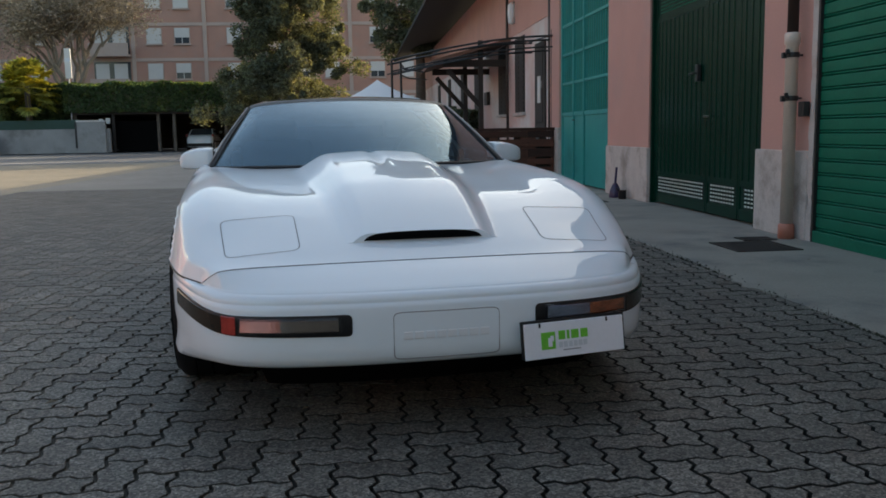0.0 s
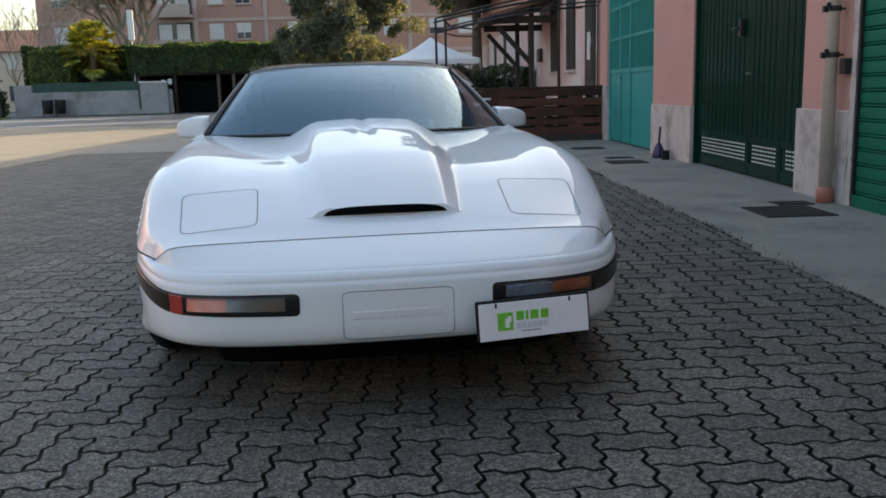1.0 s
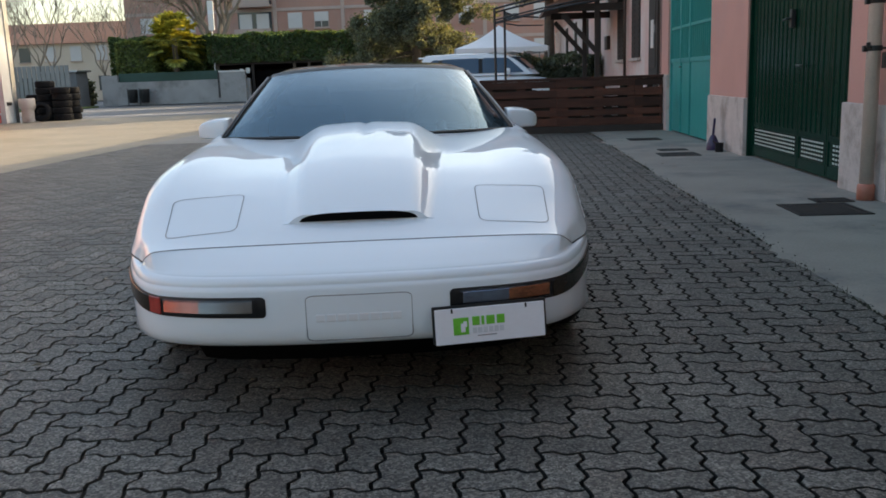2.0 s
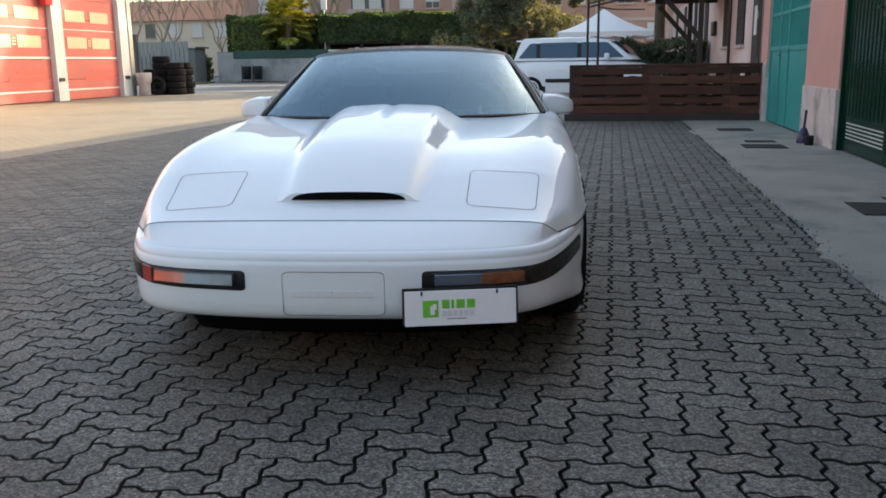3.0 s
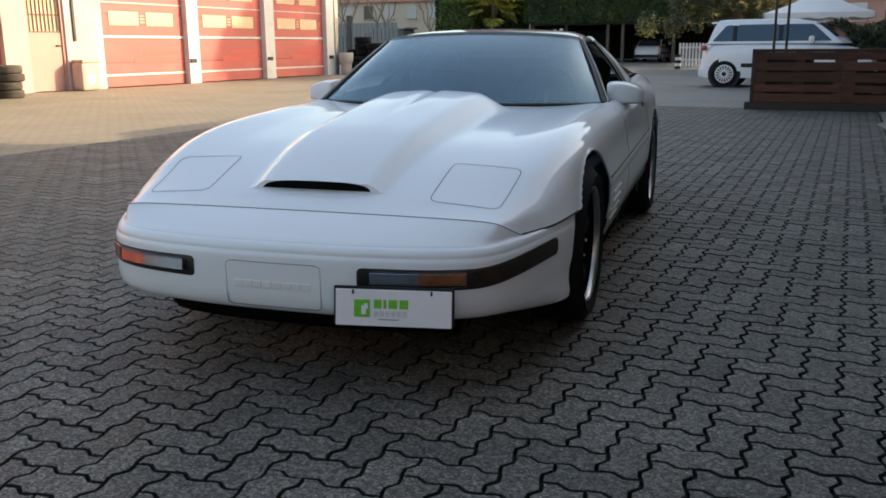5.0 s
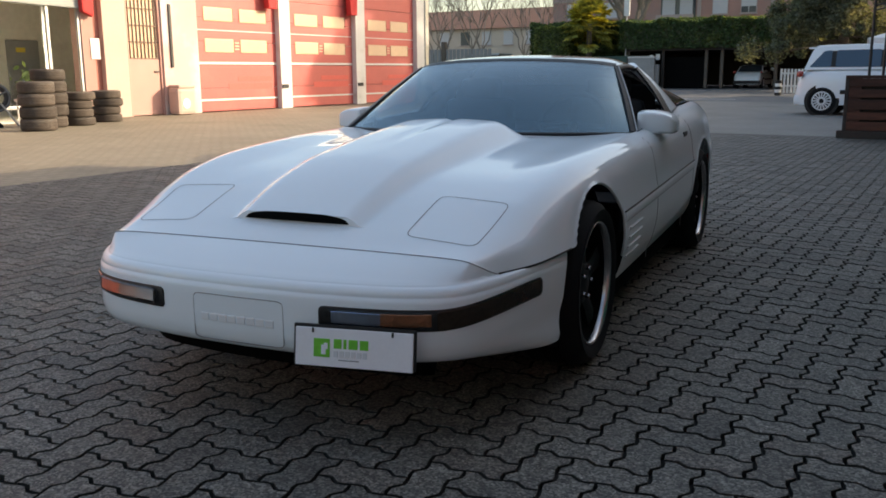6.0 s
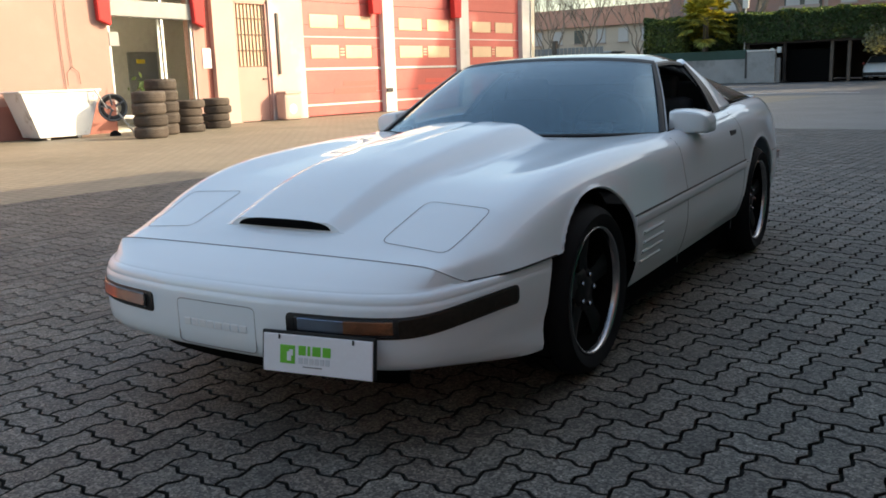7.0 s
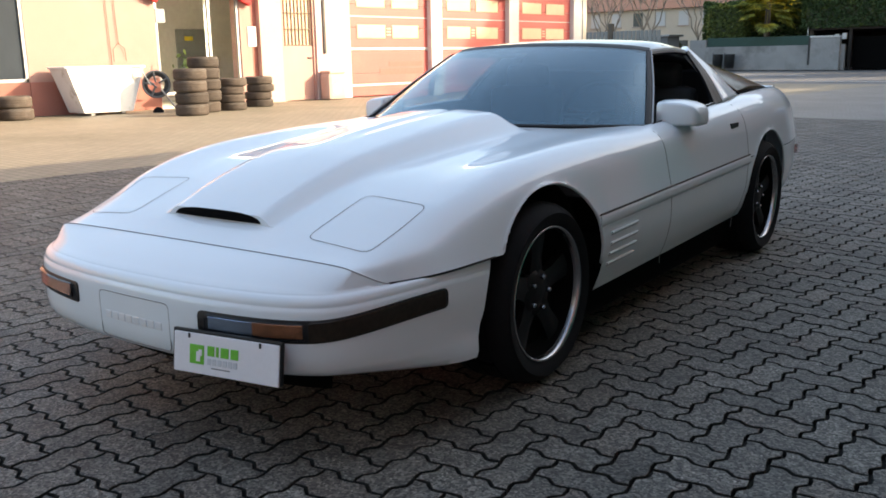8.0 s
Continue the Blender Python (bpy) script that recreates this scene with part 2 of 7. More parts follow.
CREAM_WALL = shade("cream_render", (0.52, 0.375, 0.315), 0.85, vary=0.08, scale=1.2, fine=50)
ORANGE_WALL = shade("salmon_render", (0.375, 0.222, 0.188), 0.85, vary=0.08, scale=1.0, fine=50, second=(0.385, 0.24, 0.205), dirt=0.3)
RED_PLINTH = shade("dark_red_plinth", (0.33, 0.13, 0.10), 0.8, vary=0.12, scale=2)
SALMON = shade("salmon_door_paint", (0.46, 0.25, 0.21), 0.6, vary=0.06, scale=2)
RED_CLOTH = shade("red_awning_cloth", (0.5, 0.03, 0.03), 0.8, vary=0.12, scale=5)
SKIP_WHITE = shade("white_skip_paint", (0.72, 0.73, 0.72), 0.6, vary=0.08, scale=3, second=(0.3, 0.27, 0.22), dirt=0.12)
WHITE_CANVAS = shade("white_canvas", (0.78, 0.78, 0.78), 0.8, vary=0.05, scale=2)


def leaf_shade(name, color, second, through_share=0.4, dirt=0.25):
    """Foliage: matt blades that let some light through."""
    m = shade(name, color, 0.75, vary=0.3, scale=2, by_island=0.5, second=second, dirt=dirt, spec=0.15)
    n, l = m.node_tree.nodes, m.node_tree.links
    b, out = n["Principled BSDF"], n["Material Output"]
    thin, mix = n.new("ShaderNodeBsdfTranslucent"), n.new("ShaderNodeMixShader")
    warm = n.new("ShaderNodeVectorMath")
    warm.operation = "MULTIPLY"
    warm.inputs[1].default_value = (1.9, 1.6, 0.7)
    l.new(b.inputs["Base Color"].links[0].from_socket, warm.inputs[0])
    l.new(warm.outputs[0], thin.inputs["Color"])
    mix.inputs[0].default_value = through_share
    l.new(b.outputs[0], mix.inputs[1])
    l.new(thin.outputs[0], mix.inputs[2])
    l.new(mix.outputs[0], out.inputs["Surface"])
    return m


HEDGE_LEAF = leaf_shade("hedge_leaf", (0.066, 0.108, 0.052), (0.14, 0.165, 0.05))
LIGHT_LEAF = leaf_shade("light_shrub_leaf", (0.11, 0.15, 0.06), (0.2, 0.22, 0.08))
DARK_LEAF = leaf_shade("conifer_leaf", (0.10, 0.118, 0.092), (0.16, 0.16, 0.115), 0.38)
PALM_LEAF = leaf_shade("palm_leaf", (0.24, 0.27, 0.08), (0.5, 0.43, 0.08), 0.5, 0.45)
BARK = shade("bark", (0.1, 0.08, 0.065), 0.9, vary=0.3, scale=6, bump=0.6)
TWIG = shade("bare_twig", (0.24, 0.195, 0.155), 0.9, vary=0.25, scale=4, by_island=0.3)
DRY_LEAF = leaf_shade("dry_tree_leaf", (0.3, 0.25, 0.2), (0.36, 0.3, 0.23), 0.15)
BRICK_WALL = shade("apartment_brick", (0.41, 0.225, 0.175), 0.85, vary=0.14, scale=0.7, fine=20, second=(0.37, 0.24, 0.2), dirt=0.3)
CONCRETE_BAND = shade("pale_concrete_band", (0.43, 0.33, 0.285), 0.85, vary=0.1, scale=1)
SHUTTER_WHITE = shade("white_roller_blind", (0.54, 0.52, 0.5), 0.7, vary=0.05, scale=3)
DARK_GLASS = shade("far_window_glass", (0.04, 0.05, 0.06), 0.12, vary=0.2, scale=1)
GREY_WALL = shade("grey_boundary_wall", (0.27, 0.265, 0.26), 0.9, vary=0.18, scale=1.2, fine=30, bump=0.4, second=(0.17, 0.165, 0.16), dirt=0.35)
CARPORT_WALL = shade("carport_boards", (0.085, 0.068, 0.052), 0.85, vary=0.3, scale=2, fine=30)
GREEN_MESH = shade("green_screen_mesh", (0.025, 0.06, 0.048), 0.8, vary=0.2, scale=2)
GREY_FENCE = shade("grey_fence_sheet", (0.2, 0.2, 0.2), 0.7, vary=0.15, scale=1)
GRASS = shade("verge_grass", (0.06, 0.09, 0.02), 0.9, vary=0.4, scale=4, fine=60, by_island=0.4)
AMBER = shade("amber_lens", (0.46, 0.17, 0.08), 0.2, metal=0.8, vary=0.6, scale=22, fine=160, bump=0.4)
CREAM_LENS = shade("cream_lens", (0.125, 0.12, 0.12), 0.12, metal=0.9, vary=0.3, scale=18, fine=160, bump=0.2)
PALE_AMBER = shade("pale_amber_lens", (0.28, 0.10, 0.075), 0.14, metal=0.85, vary=0.4, scale=22, fine=160, bump=0.2)
RED_LENS = shade("red_lens", (0.35, 0.03, 0.02), 0.15, vary=0.4, scale=30, coat=1.0)
CLEAR_LENS = shade("clear_lens", (0.17, 0.2, 0.25), 0.1, vary=0.45, scale=30, coat=1.0)
SMOKE_LENS = shade("smoked_lens", (0.026, 0.018, 0.012), 0.2, vary=0.3, scale=20, coat=0.15, spec=0.25)
PLATE_WHITE = shade("white_plate", (0.78, 0.78, 0.82), 0.45, vary=0.03, scale=10)
SIGN_GREEN = shade("sign_green", (0.13, 0.5, 0.04), 0.5, vary=0.12, scale=25)
SIGN_GREY = shade("sign_grey", (0.6, 0.62, 0.65), 0.5, vary=0.03, scale=25)
CABLE_BROWN = shade("brown_cable", (0.16, 0.1, 0.075), 0.7, vary=0.15, scale=10)
# opaque pane colour with the sky's blue reflection painted in
SKY_TONE_GLASS = shade("sky_tone_car_glass", (0.035, 0.075, 0.125), 0.08, vary=0.15, scale=1, spec=0.45)
DULL_WALL = shade("weathered_far_render", (0.56, 0.46, 0.36), 0.9, vary=0.15, scale=0.6)
SHUTTER_GREY = shade("shutter_slats", (0.27, 0.285, 0.275), 0.6, vary=0.1, scale=6)
# dark grey of the unseen wall added to hold back southern light
BLOCKER_GREY = shade("sky_blocker_grey", (0.11, 0.12, 0.13), 0.9, vary=0.12, scale=1.2, fine=40, bump=0.3)
PURPLE = shade("purple_plastic", (0.022, 0.016, 0.06), 0.4, vary=0.1, scale=15)


# ---- mesh helpers ----
def mesh_object(name, bm, material, smooth=False, parent=None):
    me = bpy.data.meshes.new(name)
    bm.to_mesh(me)
    bm.free()
    for mt in material if isinstance(material, (list, tuple)) else (material,):
        me.materials.append(mt)
    if smooth:
        me.shade_smooth()
    ob = new(name, me)
    if parent:
        ob.parent = parent
    return ob


def part(name, bm, material, parent, label="", smooth=False):
    ob = mesh_object(name, bm, material, smooth, parent)
    return tagged(ob, label) if label else ob


def thing(name, at, turn=0.0, label="", category="", group="", kind=""):
    ob = new(name)
    ob.matrix_world = pose(*at, 0, 0, turn)
    return tagged(ob, label, category, group, kind)


def sharp(ob, degrees=40):
    ob.data.shade_smooth()
    ob.data.set_sharp_from_angle(angle=radians(degrees))
    return ob


def block(lo, hi, bevel=0.0, bm=None, turn=None):
    """A box from corner to corner, its edges rounded."""
    one = bmesh.new()
    lo, hi = Vector(lo), Vector(hi)
    bmesh.ops.create_cube(one, size=1, matrix=Matrix.Translation((lo + hi) / 2) @ Matrix.Diagonal((*(hi - lo), 1)))
    if bevel:
        bmesh.ops.bevel(one, geom=one.edges[:], offset=bevel, segments=2, affect="EDGES", profile=0.6)
    if turn:
        one.transform(turn)
    return join(bm, one)


def join(bm, one):
    if bm is None:
        return one
    me = bpy.data.meshes.new("joined")
    one.to_mesh(me)
    one.free()
    bm.from_mesh(me)
    bpy.data.meshes.remove(me)
    return bm


def rod(a, b, r, bm=None, r2=None, sides=12):
    """A round bar from a to b."""
    a, b = Vector(a), Vector(b)
    one = bmesh.new()
    bmesh.ops.create_cone(one, cap_ends=True, segments=sides, radius1=r, radius2=r if r2 is None else r2, depth=(b - a).length)
    one.transform(Matrix.Translation((a + b) / 2) @ (b - a).to_track_quat("Z", "Y").to_matrix().to_4x4())
    return join(bm, one)


def tube(points, r, bm=None, sides=8, closed=False, r2=None):
    """A bent round bar along points."""
    bm = bm or bmesh.new()
    pts = [Vector(p) for p in points]
    rings, count = [], len(pts)
    side = None
    for i, p in enumerate(pts):
        a = pts[i - 1] if i or closed else pts[0]
        b = pts[(i + 1) % count] if i < count - 1 or closed else pts[-1]
        way = (b - a).normalized()
        side = way.cross(Vector((0, 0, 1)) if abs(way.z) < 0.95 else Vector((1, 0, 0))).normalized() if side is None else (side - way * side.dot(way)).normalized()
        up = way.cross(side)
        rr = r if r2 is None else r + (r2 - r) * i / (count - 1)
        rings.append([bm.verts.new(p + rr * (math.cos(k * math.tau / sides) * side + math.sin(k * math.tau / sides) * up)) for k in range(sides)])
    for i in range(count if closed else count - 1):
        a, b = rings[i], rings[(i + 1) % count]
        for k in range(sides):
            bm.faces.new((a[k], a[(k + 1) % sides], b[(k + 1) % sides], b[k]))
    if not closed:
        bm.faces.new(rings[0][::-1])
        bm.faces.new(rings[-1])
    return bm


def lathe(profile, bm=None, sides=32, axis="Z", closed=False, caps=True):
    """A turned form: profile points (radius, along)."""
    bm = bm or bmesh.new()
    rings = []
    for r, h in profile:
        ring = []
        for k in range(sides):
            a = k * math.tau / sides
            c, s = r * math.cos(a), r * math.sin(a)
            ring.append(bm.verts.new((c, s, h) if axis == "Z" else (h, c, s) if axis == "X" else (c, h, s)))
        rings.append(ring)
    for i in range(len(rings) - (0 if closed else 1)):
        a, b = rings[i], rings[(i + 1) % len(rings)]
        for k in range(sides):
            bm.faces.new((a[k], a[(k + 1) % sides], b[(k + 1) % sides], b[k]))
    if not closed and caps:
        for ring, turn in ((rings[0], -1), (rings[-1], 1)):
            if (ring[0].co - ring[sides // 2].co).length > 1e-4:
                bm.faces.new(ring[::turn])
    bmesh.ops.recalc_face_normals(bm, faces=bm.faces)
    return bm


def grid(rows, bm=None, thick=0.0):
    """A sheet through rows of points."""
    bm = bm or bmesh.new()
    vs = [[bm.verts.new(p) for p in row] for row in rows]
    for a, b in zip(vs, vs[1:]):
        for i in range(len(a) - 1):
            bm.faces.new((a[i], a[i + 1], b[i + 1], b[i]))
    return bm


def slab(outline, z0, z1, bm=None):
    """An upright prism over a plan outline."""
    bm = bm or bmesh.new()
    lo, hi = [bm.verts.new((x, y, z0)) for x, y in outline], [bm.verts.new((x, y, z1)) for x, y in outline]
    bm.faces.new(hi)
    bm.faces.new(lo[::-1])
    for i in range(len(lo)):
        j = (i + 1) % len(lo)
        bm.faces.new((lo[i], lo[j], hi[j], hi[i]))
    bmesh.ops.recalc_face_normals(bm, faces=bm.faces)
    return bm


def curve_through(points, count):
    """Points evenly spread on a smooth curve through the given ones."""
    p = np.array(points, float)
    t = np.concatenate([[0], np.cumsum(np.maximum(np.linalg.norm(np.diff(p, axis=0), axis=1), 1e-6) ** 0.5)])
    return smooth_at(t, p, np.linspace(0, t[-1], count))


def smooth_at(t, p, u):
    """Monotone cubic interpolation of the columns of p over t."""
    t, p, u = np.asarray(t, float), np.asarray(p, float), np.asarray(u, float)
    flat = p.ndim == 1
    p = p[:, None] if flat else p
    h, d = np.diff(t), np.diff(p, axis=0) / np.diff(t)[:, None]
    m = np.zeros_like(p)
    m[0], m[-1] = d[0], d[-1]
    for i in range(1, len(t) - 1):
        w1, w2 = 2 * h[i] + h[i - 1], h[i] + 2 * h[i - 1]
        with np.errstate(divide="ignore", invalid="ignore"):
            hm = (w1 + w2) / (w1 / d[i - 1] + w2 / d[i])
        m[i] = np.where(d[i - 1] * d[i] > 0, hm, 0)
    k = np.clip(np.searchsorted(t, u) - 1, 0, len(t) - 2)
    s = ((u - t[k]) / h[k])[:, None]
    hh = h[k][:, None]
    out = (2 * s**3 - 3 * s**2 + 1) * p[k] + (s**3 - 2 * s**2 + s) * hh * m[k] + (-2 * s**3 + 3 * s**2) * p[k + 1] + (s**3 - s**2) * hh * m[k + 1]
    return out[:, 0] if flat else out

# ---- ground ----
NEAR = (-5.7, 2.66, 0.2, 17.0)  # x0 x1 y0 y1 of the yard that is laid stone by stone
bm = bmesh.new()
bmesh.ops.create_grid(bm, x_segments=2, y_segments=2, size=900, matrix=Matrix.Translation((0, 300, -0.04)))
tagged(mesh_object("ground", bm, ASPHALT), "grey asphalt road and open ground to the horizon", "ground", kind="structure")
rows = []
for x in np.linspace(NEAR[0], NEAR[1], 40):
    row = []
    for y in np.linspace(NEAR[2], NEAR[3], 60):
        fill = max(min(1, max(0, (0.5 - x) / 2.0)), 0.8 * min(1, max(0, (y - 6.5) / 5.5)))
        row.append((x, y, -0.021 + 0.017 * fill + 0.0015 * noise.noise(Vector((x * 3, y * 3, 0)))))
    rows.append(row)
bm = grid(rows)
bmesh.ops.recalc_face_normals(bm, faces=bm.faces)
joint_bed = tagged(mesh_object("paving_bed", bm, JOINT), "dark mossy sand bed under the yard's paving stones", "paving", kind="structure")


def far_paving_material(name, color, second):
    """The same stones seen from far off: rows of small blocks with dark joints."""
    m = shade(name, color, 0.66, vary=0.2, scale=0.7, fine=40, bump=0.3, second=second, dirt=0.3)
    n, l = m.node_tree.nodes, m.node_tree.links
    b = n["Principled BSDF"]
    source = b.inputs["Base Color"].links[0].from_socket
    brick = n.new("ShaderNodeTexBrick")
    brick.inputs["Color1"].default_value, brick.inputs["Color2"].default_value = (1, 1, 1, 1), (0.84, 0.84, 0.85, 1)
    brick.inputs["Mortar"].default_value = (0.62, 0.6, 0.55, 1)
    brick.inputs["Scale"].default_value, brick.inputs["Mortar Size"].default_value = 1.0, 0.012
    brick.inputs["Brick Width"].default_value, brick.inputs["Row Height"].default_value = 0.225, 0.1125
    tc = n.new("ShaderNodeTexCoord")
    l.new(tc.outputs["Object"], brick.inputs["Vector"])
    mul = n.new("ShaderNodeMix")
    mul.data_type, mul.blend_type = "RGBA", "MULTIPLY"
    mul.inputs["Factor"].default_value = 1.0
    l.new(source, mul.inputs["A"])
    l.new(brick.outputs["Color"], mul.inputs["B"])
    l.new(mul.outputs["Result"], b.inputs["Base Color"])
    return m


# one paving in two colours: warm pale for sunlit ground, greyer for shaded
SUN_TONE_PAVING = far_paving_material("sun_tone_paving", (0.25, 0.218, 0.16), (0.19, 0.172, 0.12))
SHADE_TONE_PAVING = far_paving_material("shade_tone_paving", (0.205, 0.198, 0.182), (0.165, 0.16, 0.148))
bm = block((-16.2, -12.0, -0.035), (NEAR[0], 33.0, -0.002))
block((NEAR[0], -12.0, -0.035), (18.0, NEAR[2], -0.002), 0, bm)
tagged(mesh_object("yard_paving", bm, SUN_TONE_PAVING), "interlocking block paving of the wide yard in a sunlit tone", "paving", kind="structure")
tagged(mesh_object("yard_paving_2", block((NEAR[0], NEAR[3], -0.035), (5.0, 33.0, -0.002)), SHADE_TONE_PAVING), "grey paving at the yard's entrance in a shaded tone", "paving", kind="structure")
edge = []
for y in np.arange(-6.0, 17.001, 0.04):
    rough = noise.noise(Vector((1.7, y * 1.3, 0))) * 0.035 + noise.noise(Vector((4.1, y * 6.0, 0))) * 0.022
    tongue = 0.10 * max(0.0, noise.noise(Vector((9.3, y * 0.9, 0))) - 0.28) * (1 + noise.noise(Vector((2.2, y * 14.0, 0))))
    edge.append((2.662 + max(-0.05, min(0.03, rough)) - 2.2 * tongue, float(y)))
bm = slab(edge[::-1] + [(4.15, -6.0), (4.15, 17.0)], -0.035, 0.007)
tagged(mesh_object("pavement", bm, CONCRETE), "plain worn concrete walkway along the garage doors", "pavement", kind="structure")
# pale worn road lines and kerb at the street
bm = block((-60, 36.5, -0.037), (-5.5, 36.75, -0.030))
block((-60, 45.5, -0.037), (-13, 45.75, -0.030), 0, bm)
tagged(mesh_object("road_marking", bm, WHITE_PAINT), "faded white lines painted on the asphalt road", "road marking", kind="structure")
# moss, grit and small weeds along the walkway's edge
rnd = random.Random(5)
bm = bmesh.new()
for i in range(1500):
    y = rnd.uniform(0.6, 16.6)
    if noise.noise(Vector((0, y * 1.7, 0))) < rnd.uniform(-0.5, 0.45):
        continue
    x, w, h = 2.664 + abs(rnd.gauss(0, 0.03)) * (1 + noise.noise(Vector((7, y * 2.3, 0)))) - 0.012, rnd.uniform(0.006, 0.026), rnd.uniform(0.006, 0.015)
    a0 = rnd.uniform(0, 6.28)
    ring = [bm.verts.new((x + w * (1 + rnd.uniform(-0.4, 0.4)) * math.cos(a0 + k * 1.2566), y + 1.5 * w * math.sin(a0 + k * 1.2566), -0.012)) for k in range(5)]
    tip = bm.verts.new((x, y, h))
    for k in range(5):
        bm.faces.new((ring[k], ring[(k + 1) % 5], tip))
for i in range(420):
    y = rnd.uniform(0.6, 16.6)
    if noise.noise(Vector((3, y * 1.1, 0))) < 0.05:
        continue
    x, d, h = 2.655 + rnd.gauss(0, 0.02), Vector((rnd.gauss(0, 0.02), rnd.gauss(0, 0.02), rnd.uniform(0.02, 0.05))), 0
    n_ = Vector((-d.y, d.x, 0)).normalized() * 0.003
    p0 = Vector((x, y, -0.01))
    bm.faces.new([bm.verts.new(q) for q in (p0 - n_, p0 + n_, p0 + d)])
tagged(mesh_object("edge_moss", bm, EDGE_MOSS), "dark moss, grit and weeds along the walkway's edge", "moss", kind="stuff")
# a few dry leaves and scraps blown over the yard
rnd = random.Random(61)
bm = bmesh.new()
for i in range(46):
    x, y, w, a0 = rnd.uniform(-5.5, 3.9), rnd.uniform(1.5, 15.0), rnd.uniform(0.008, 0.022), rnd.uniform(0, 6.28)
    d, n_ = Vector((math.cos(a0), math.sin(a0), 0)), Vector((-math.sin(a0), math.cos(a0), 0))
    p0 = Vector((x, y, 0.007))
    tips = [p0 - d * w * 1.3, p0 - n_ * w * 0.7 + Vector((0, 0, w * 0.4)), p0 + d * w * 1.3, p0 + n_ * w * 0.7 + Vector((0, 0, w * 0.3))]
    bm.faces.new([bm.verts.new(q) for q in tips])
tagged(mesh_object("fallen_leaves", bm, DRY_LEAF_LITTER), "few small dry leaves and scraps on the paving", "leaf litter", kind="stuff")
# drain covers set in the walkway
for x0, x1, y0, y1 in ((3.17, 3.69, 6.92, 7.47), (3.50, 3.79, 7.53, 7.74), (3.05, 3.54, 11.62, 12.08), (3.17, 3.54, 12.42, 12.66), (3.05, 3.54, 14.3, 14.74)):
    cover = thing("drain_cover", ((x0 + x1) / 2, (y0 + y1) / 2, 0.004), 0, "dark rusty iron drain cover set in the walkway", "drain cover", "drain covers in the walkway")
    w, d = (x1 - x0) / 2, (y1 - y0) / 2
    bm = block((-w, -d, 0.0), (w, -d + 0.03, 0.010), 0.002)
    block((-w, d - 0.03, 0.0), (w, d, 0.010), 0.002, bm)
    block((-w, -d, 0.0), (-w + 0.03, d, 0.010), 0.002, bm)
    block((w - 0.03, -d, 0.0), (w, d, 0.010), 0.002, bm)
    part("frame", bm, GRATING, cover)
    bm = block((-w + 0.03, -d + 0.03, 0.001), (w - 0.03, d - 0.03, 0.006))
    part("plate", bm, GRATING, cover)
    k = int((2 * w - 0.08) / 0.035)
    for i in range(k):
        x = -w + 0.05 + i * 0.035
        part("bar", block((x, -d + 0.035, 0.006), (x + 0.018, d - 0.035, 0.010), 0.002), GRATING, cover)

# ---- garage building beside the walkway ----
# height of the unseen eave, chosen to fit shadow edge and reflections
EAVE = 5.85
def wall_piece(name, lo, hi, material, label, bevel=0.0):
    return tagged(mesh_object(name, block(lo, hi, bevel), material), label, "wall", kind="structure")


wall_piece("wall_east_1", (4.0, 0.6, 0), (4.4, 3.6, EAVE), PINK, "pink rendered garage wall")
wall_piece("wall_east_2", (4.0, 7.40, 0.74), (4.4, 8.34, EAVE), PINK, "pink rendered pier between green doors")
wall_piece("wall_east_3", (4.0, 11.46, 0.70), (4.4, 13.28, EAVE), PINK, "pink rendered pier between green doors")
wall_piece("wall_east_4", (4.0, 16.40, 0.98), (4.4, 17.15, EAVE), PINK, "pink rendered corner pier")
wall_piece("wall_east_5", (4.0, 3.6, 3.7), (4.4, 7.40, EAVE), PINK, "pink rendered wall over the green roller door")
wall_piece("wall_east_6", (4.0, 8.34, 3.7), (4.4, 11.46, EAVE), PINK, "pink rendered wall over the dark green gate")
wall_piece("wall_east_7", (4.0, 13.28, 3.7), (4.4, 16.40, EAVE), PINK, "pink rendered wall over the teal door")
for n_, (y0, y1, h) in enumerate(((7.46, 8.40, 0.74), (11.45, 13.30, 0.70), (16.38, 17.17, 0.98)), 1):
    bm = block((3.975, y0, 0), (4.4, y1, h), 0.012)
    for v in bm.verts:
        v.co.x += 0.006 * noise.noise(v.co * 5)
    tagged(mesh_object(f"plinth_{n_}", bm, STONE), "worn stained stone plinth of the pier", "plinth", kind="structure")
# unseen end wall: the garage stops here so southeast light reaches the car
wall_piece("wall_east_8", (4.4, 0.6, 0), (18.0, 1.0, EAVE), PINK, "unseen garage end wall, placed to open the southeast to light")
wall_piece("wall_east_9", (4.6, 1.0, 0), (4.7, 16.8, EAVE), DARK_VOID, "dark inner wall behind the doors")
wall_piece("wall_east_10", (4.4, 16.8, 0), (12.0, 17.15, EAVE), PINK, "plain cross wall of the garage building")


# unseen wall, added only to keep low southern sky off nose and ground
wall_piece("wall_south", (-4.0, -6.4, 0), (9.0, -6.0, 7.5), BLOCKER_GREY, "added unseen wall that blocks the low southern sky")


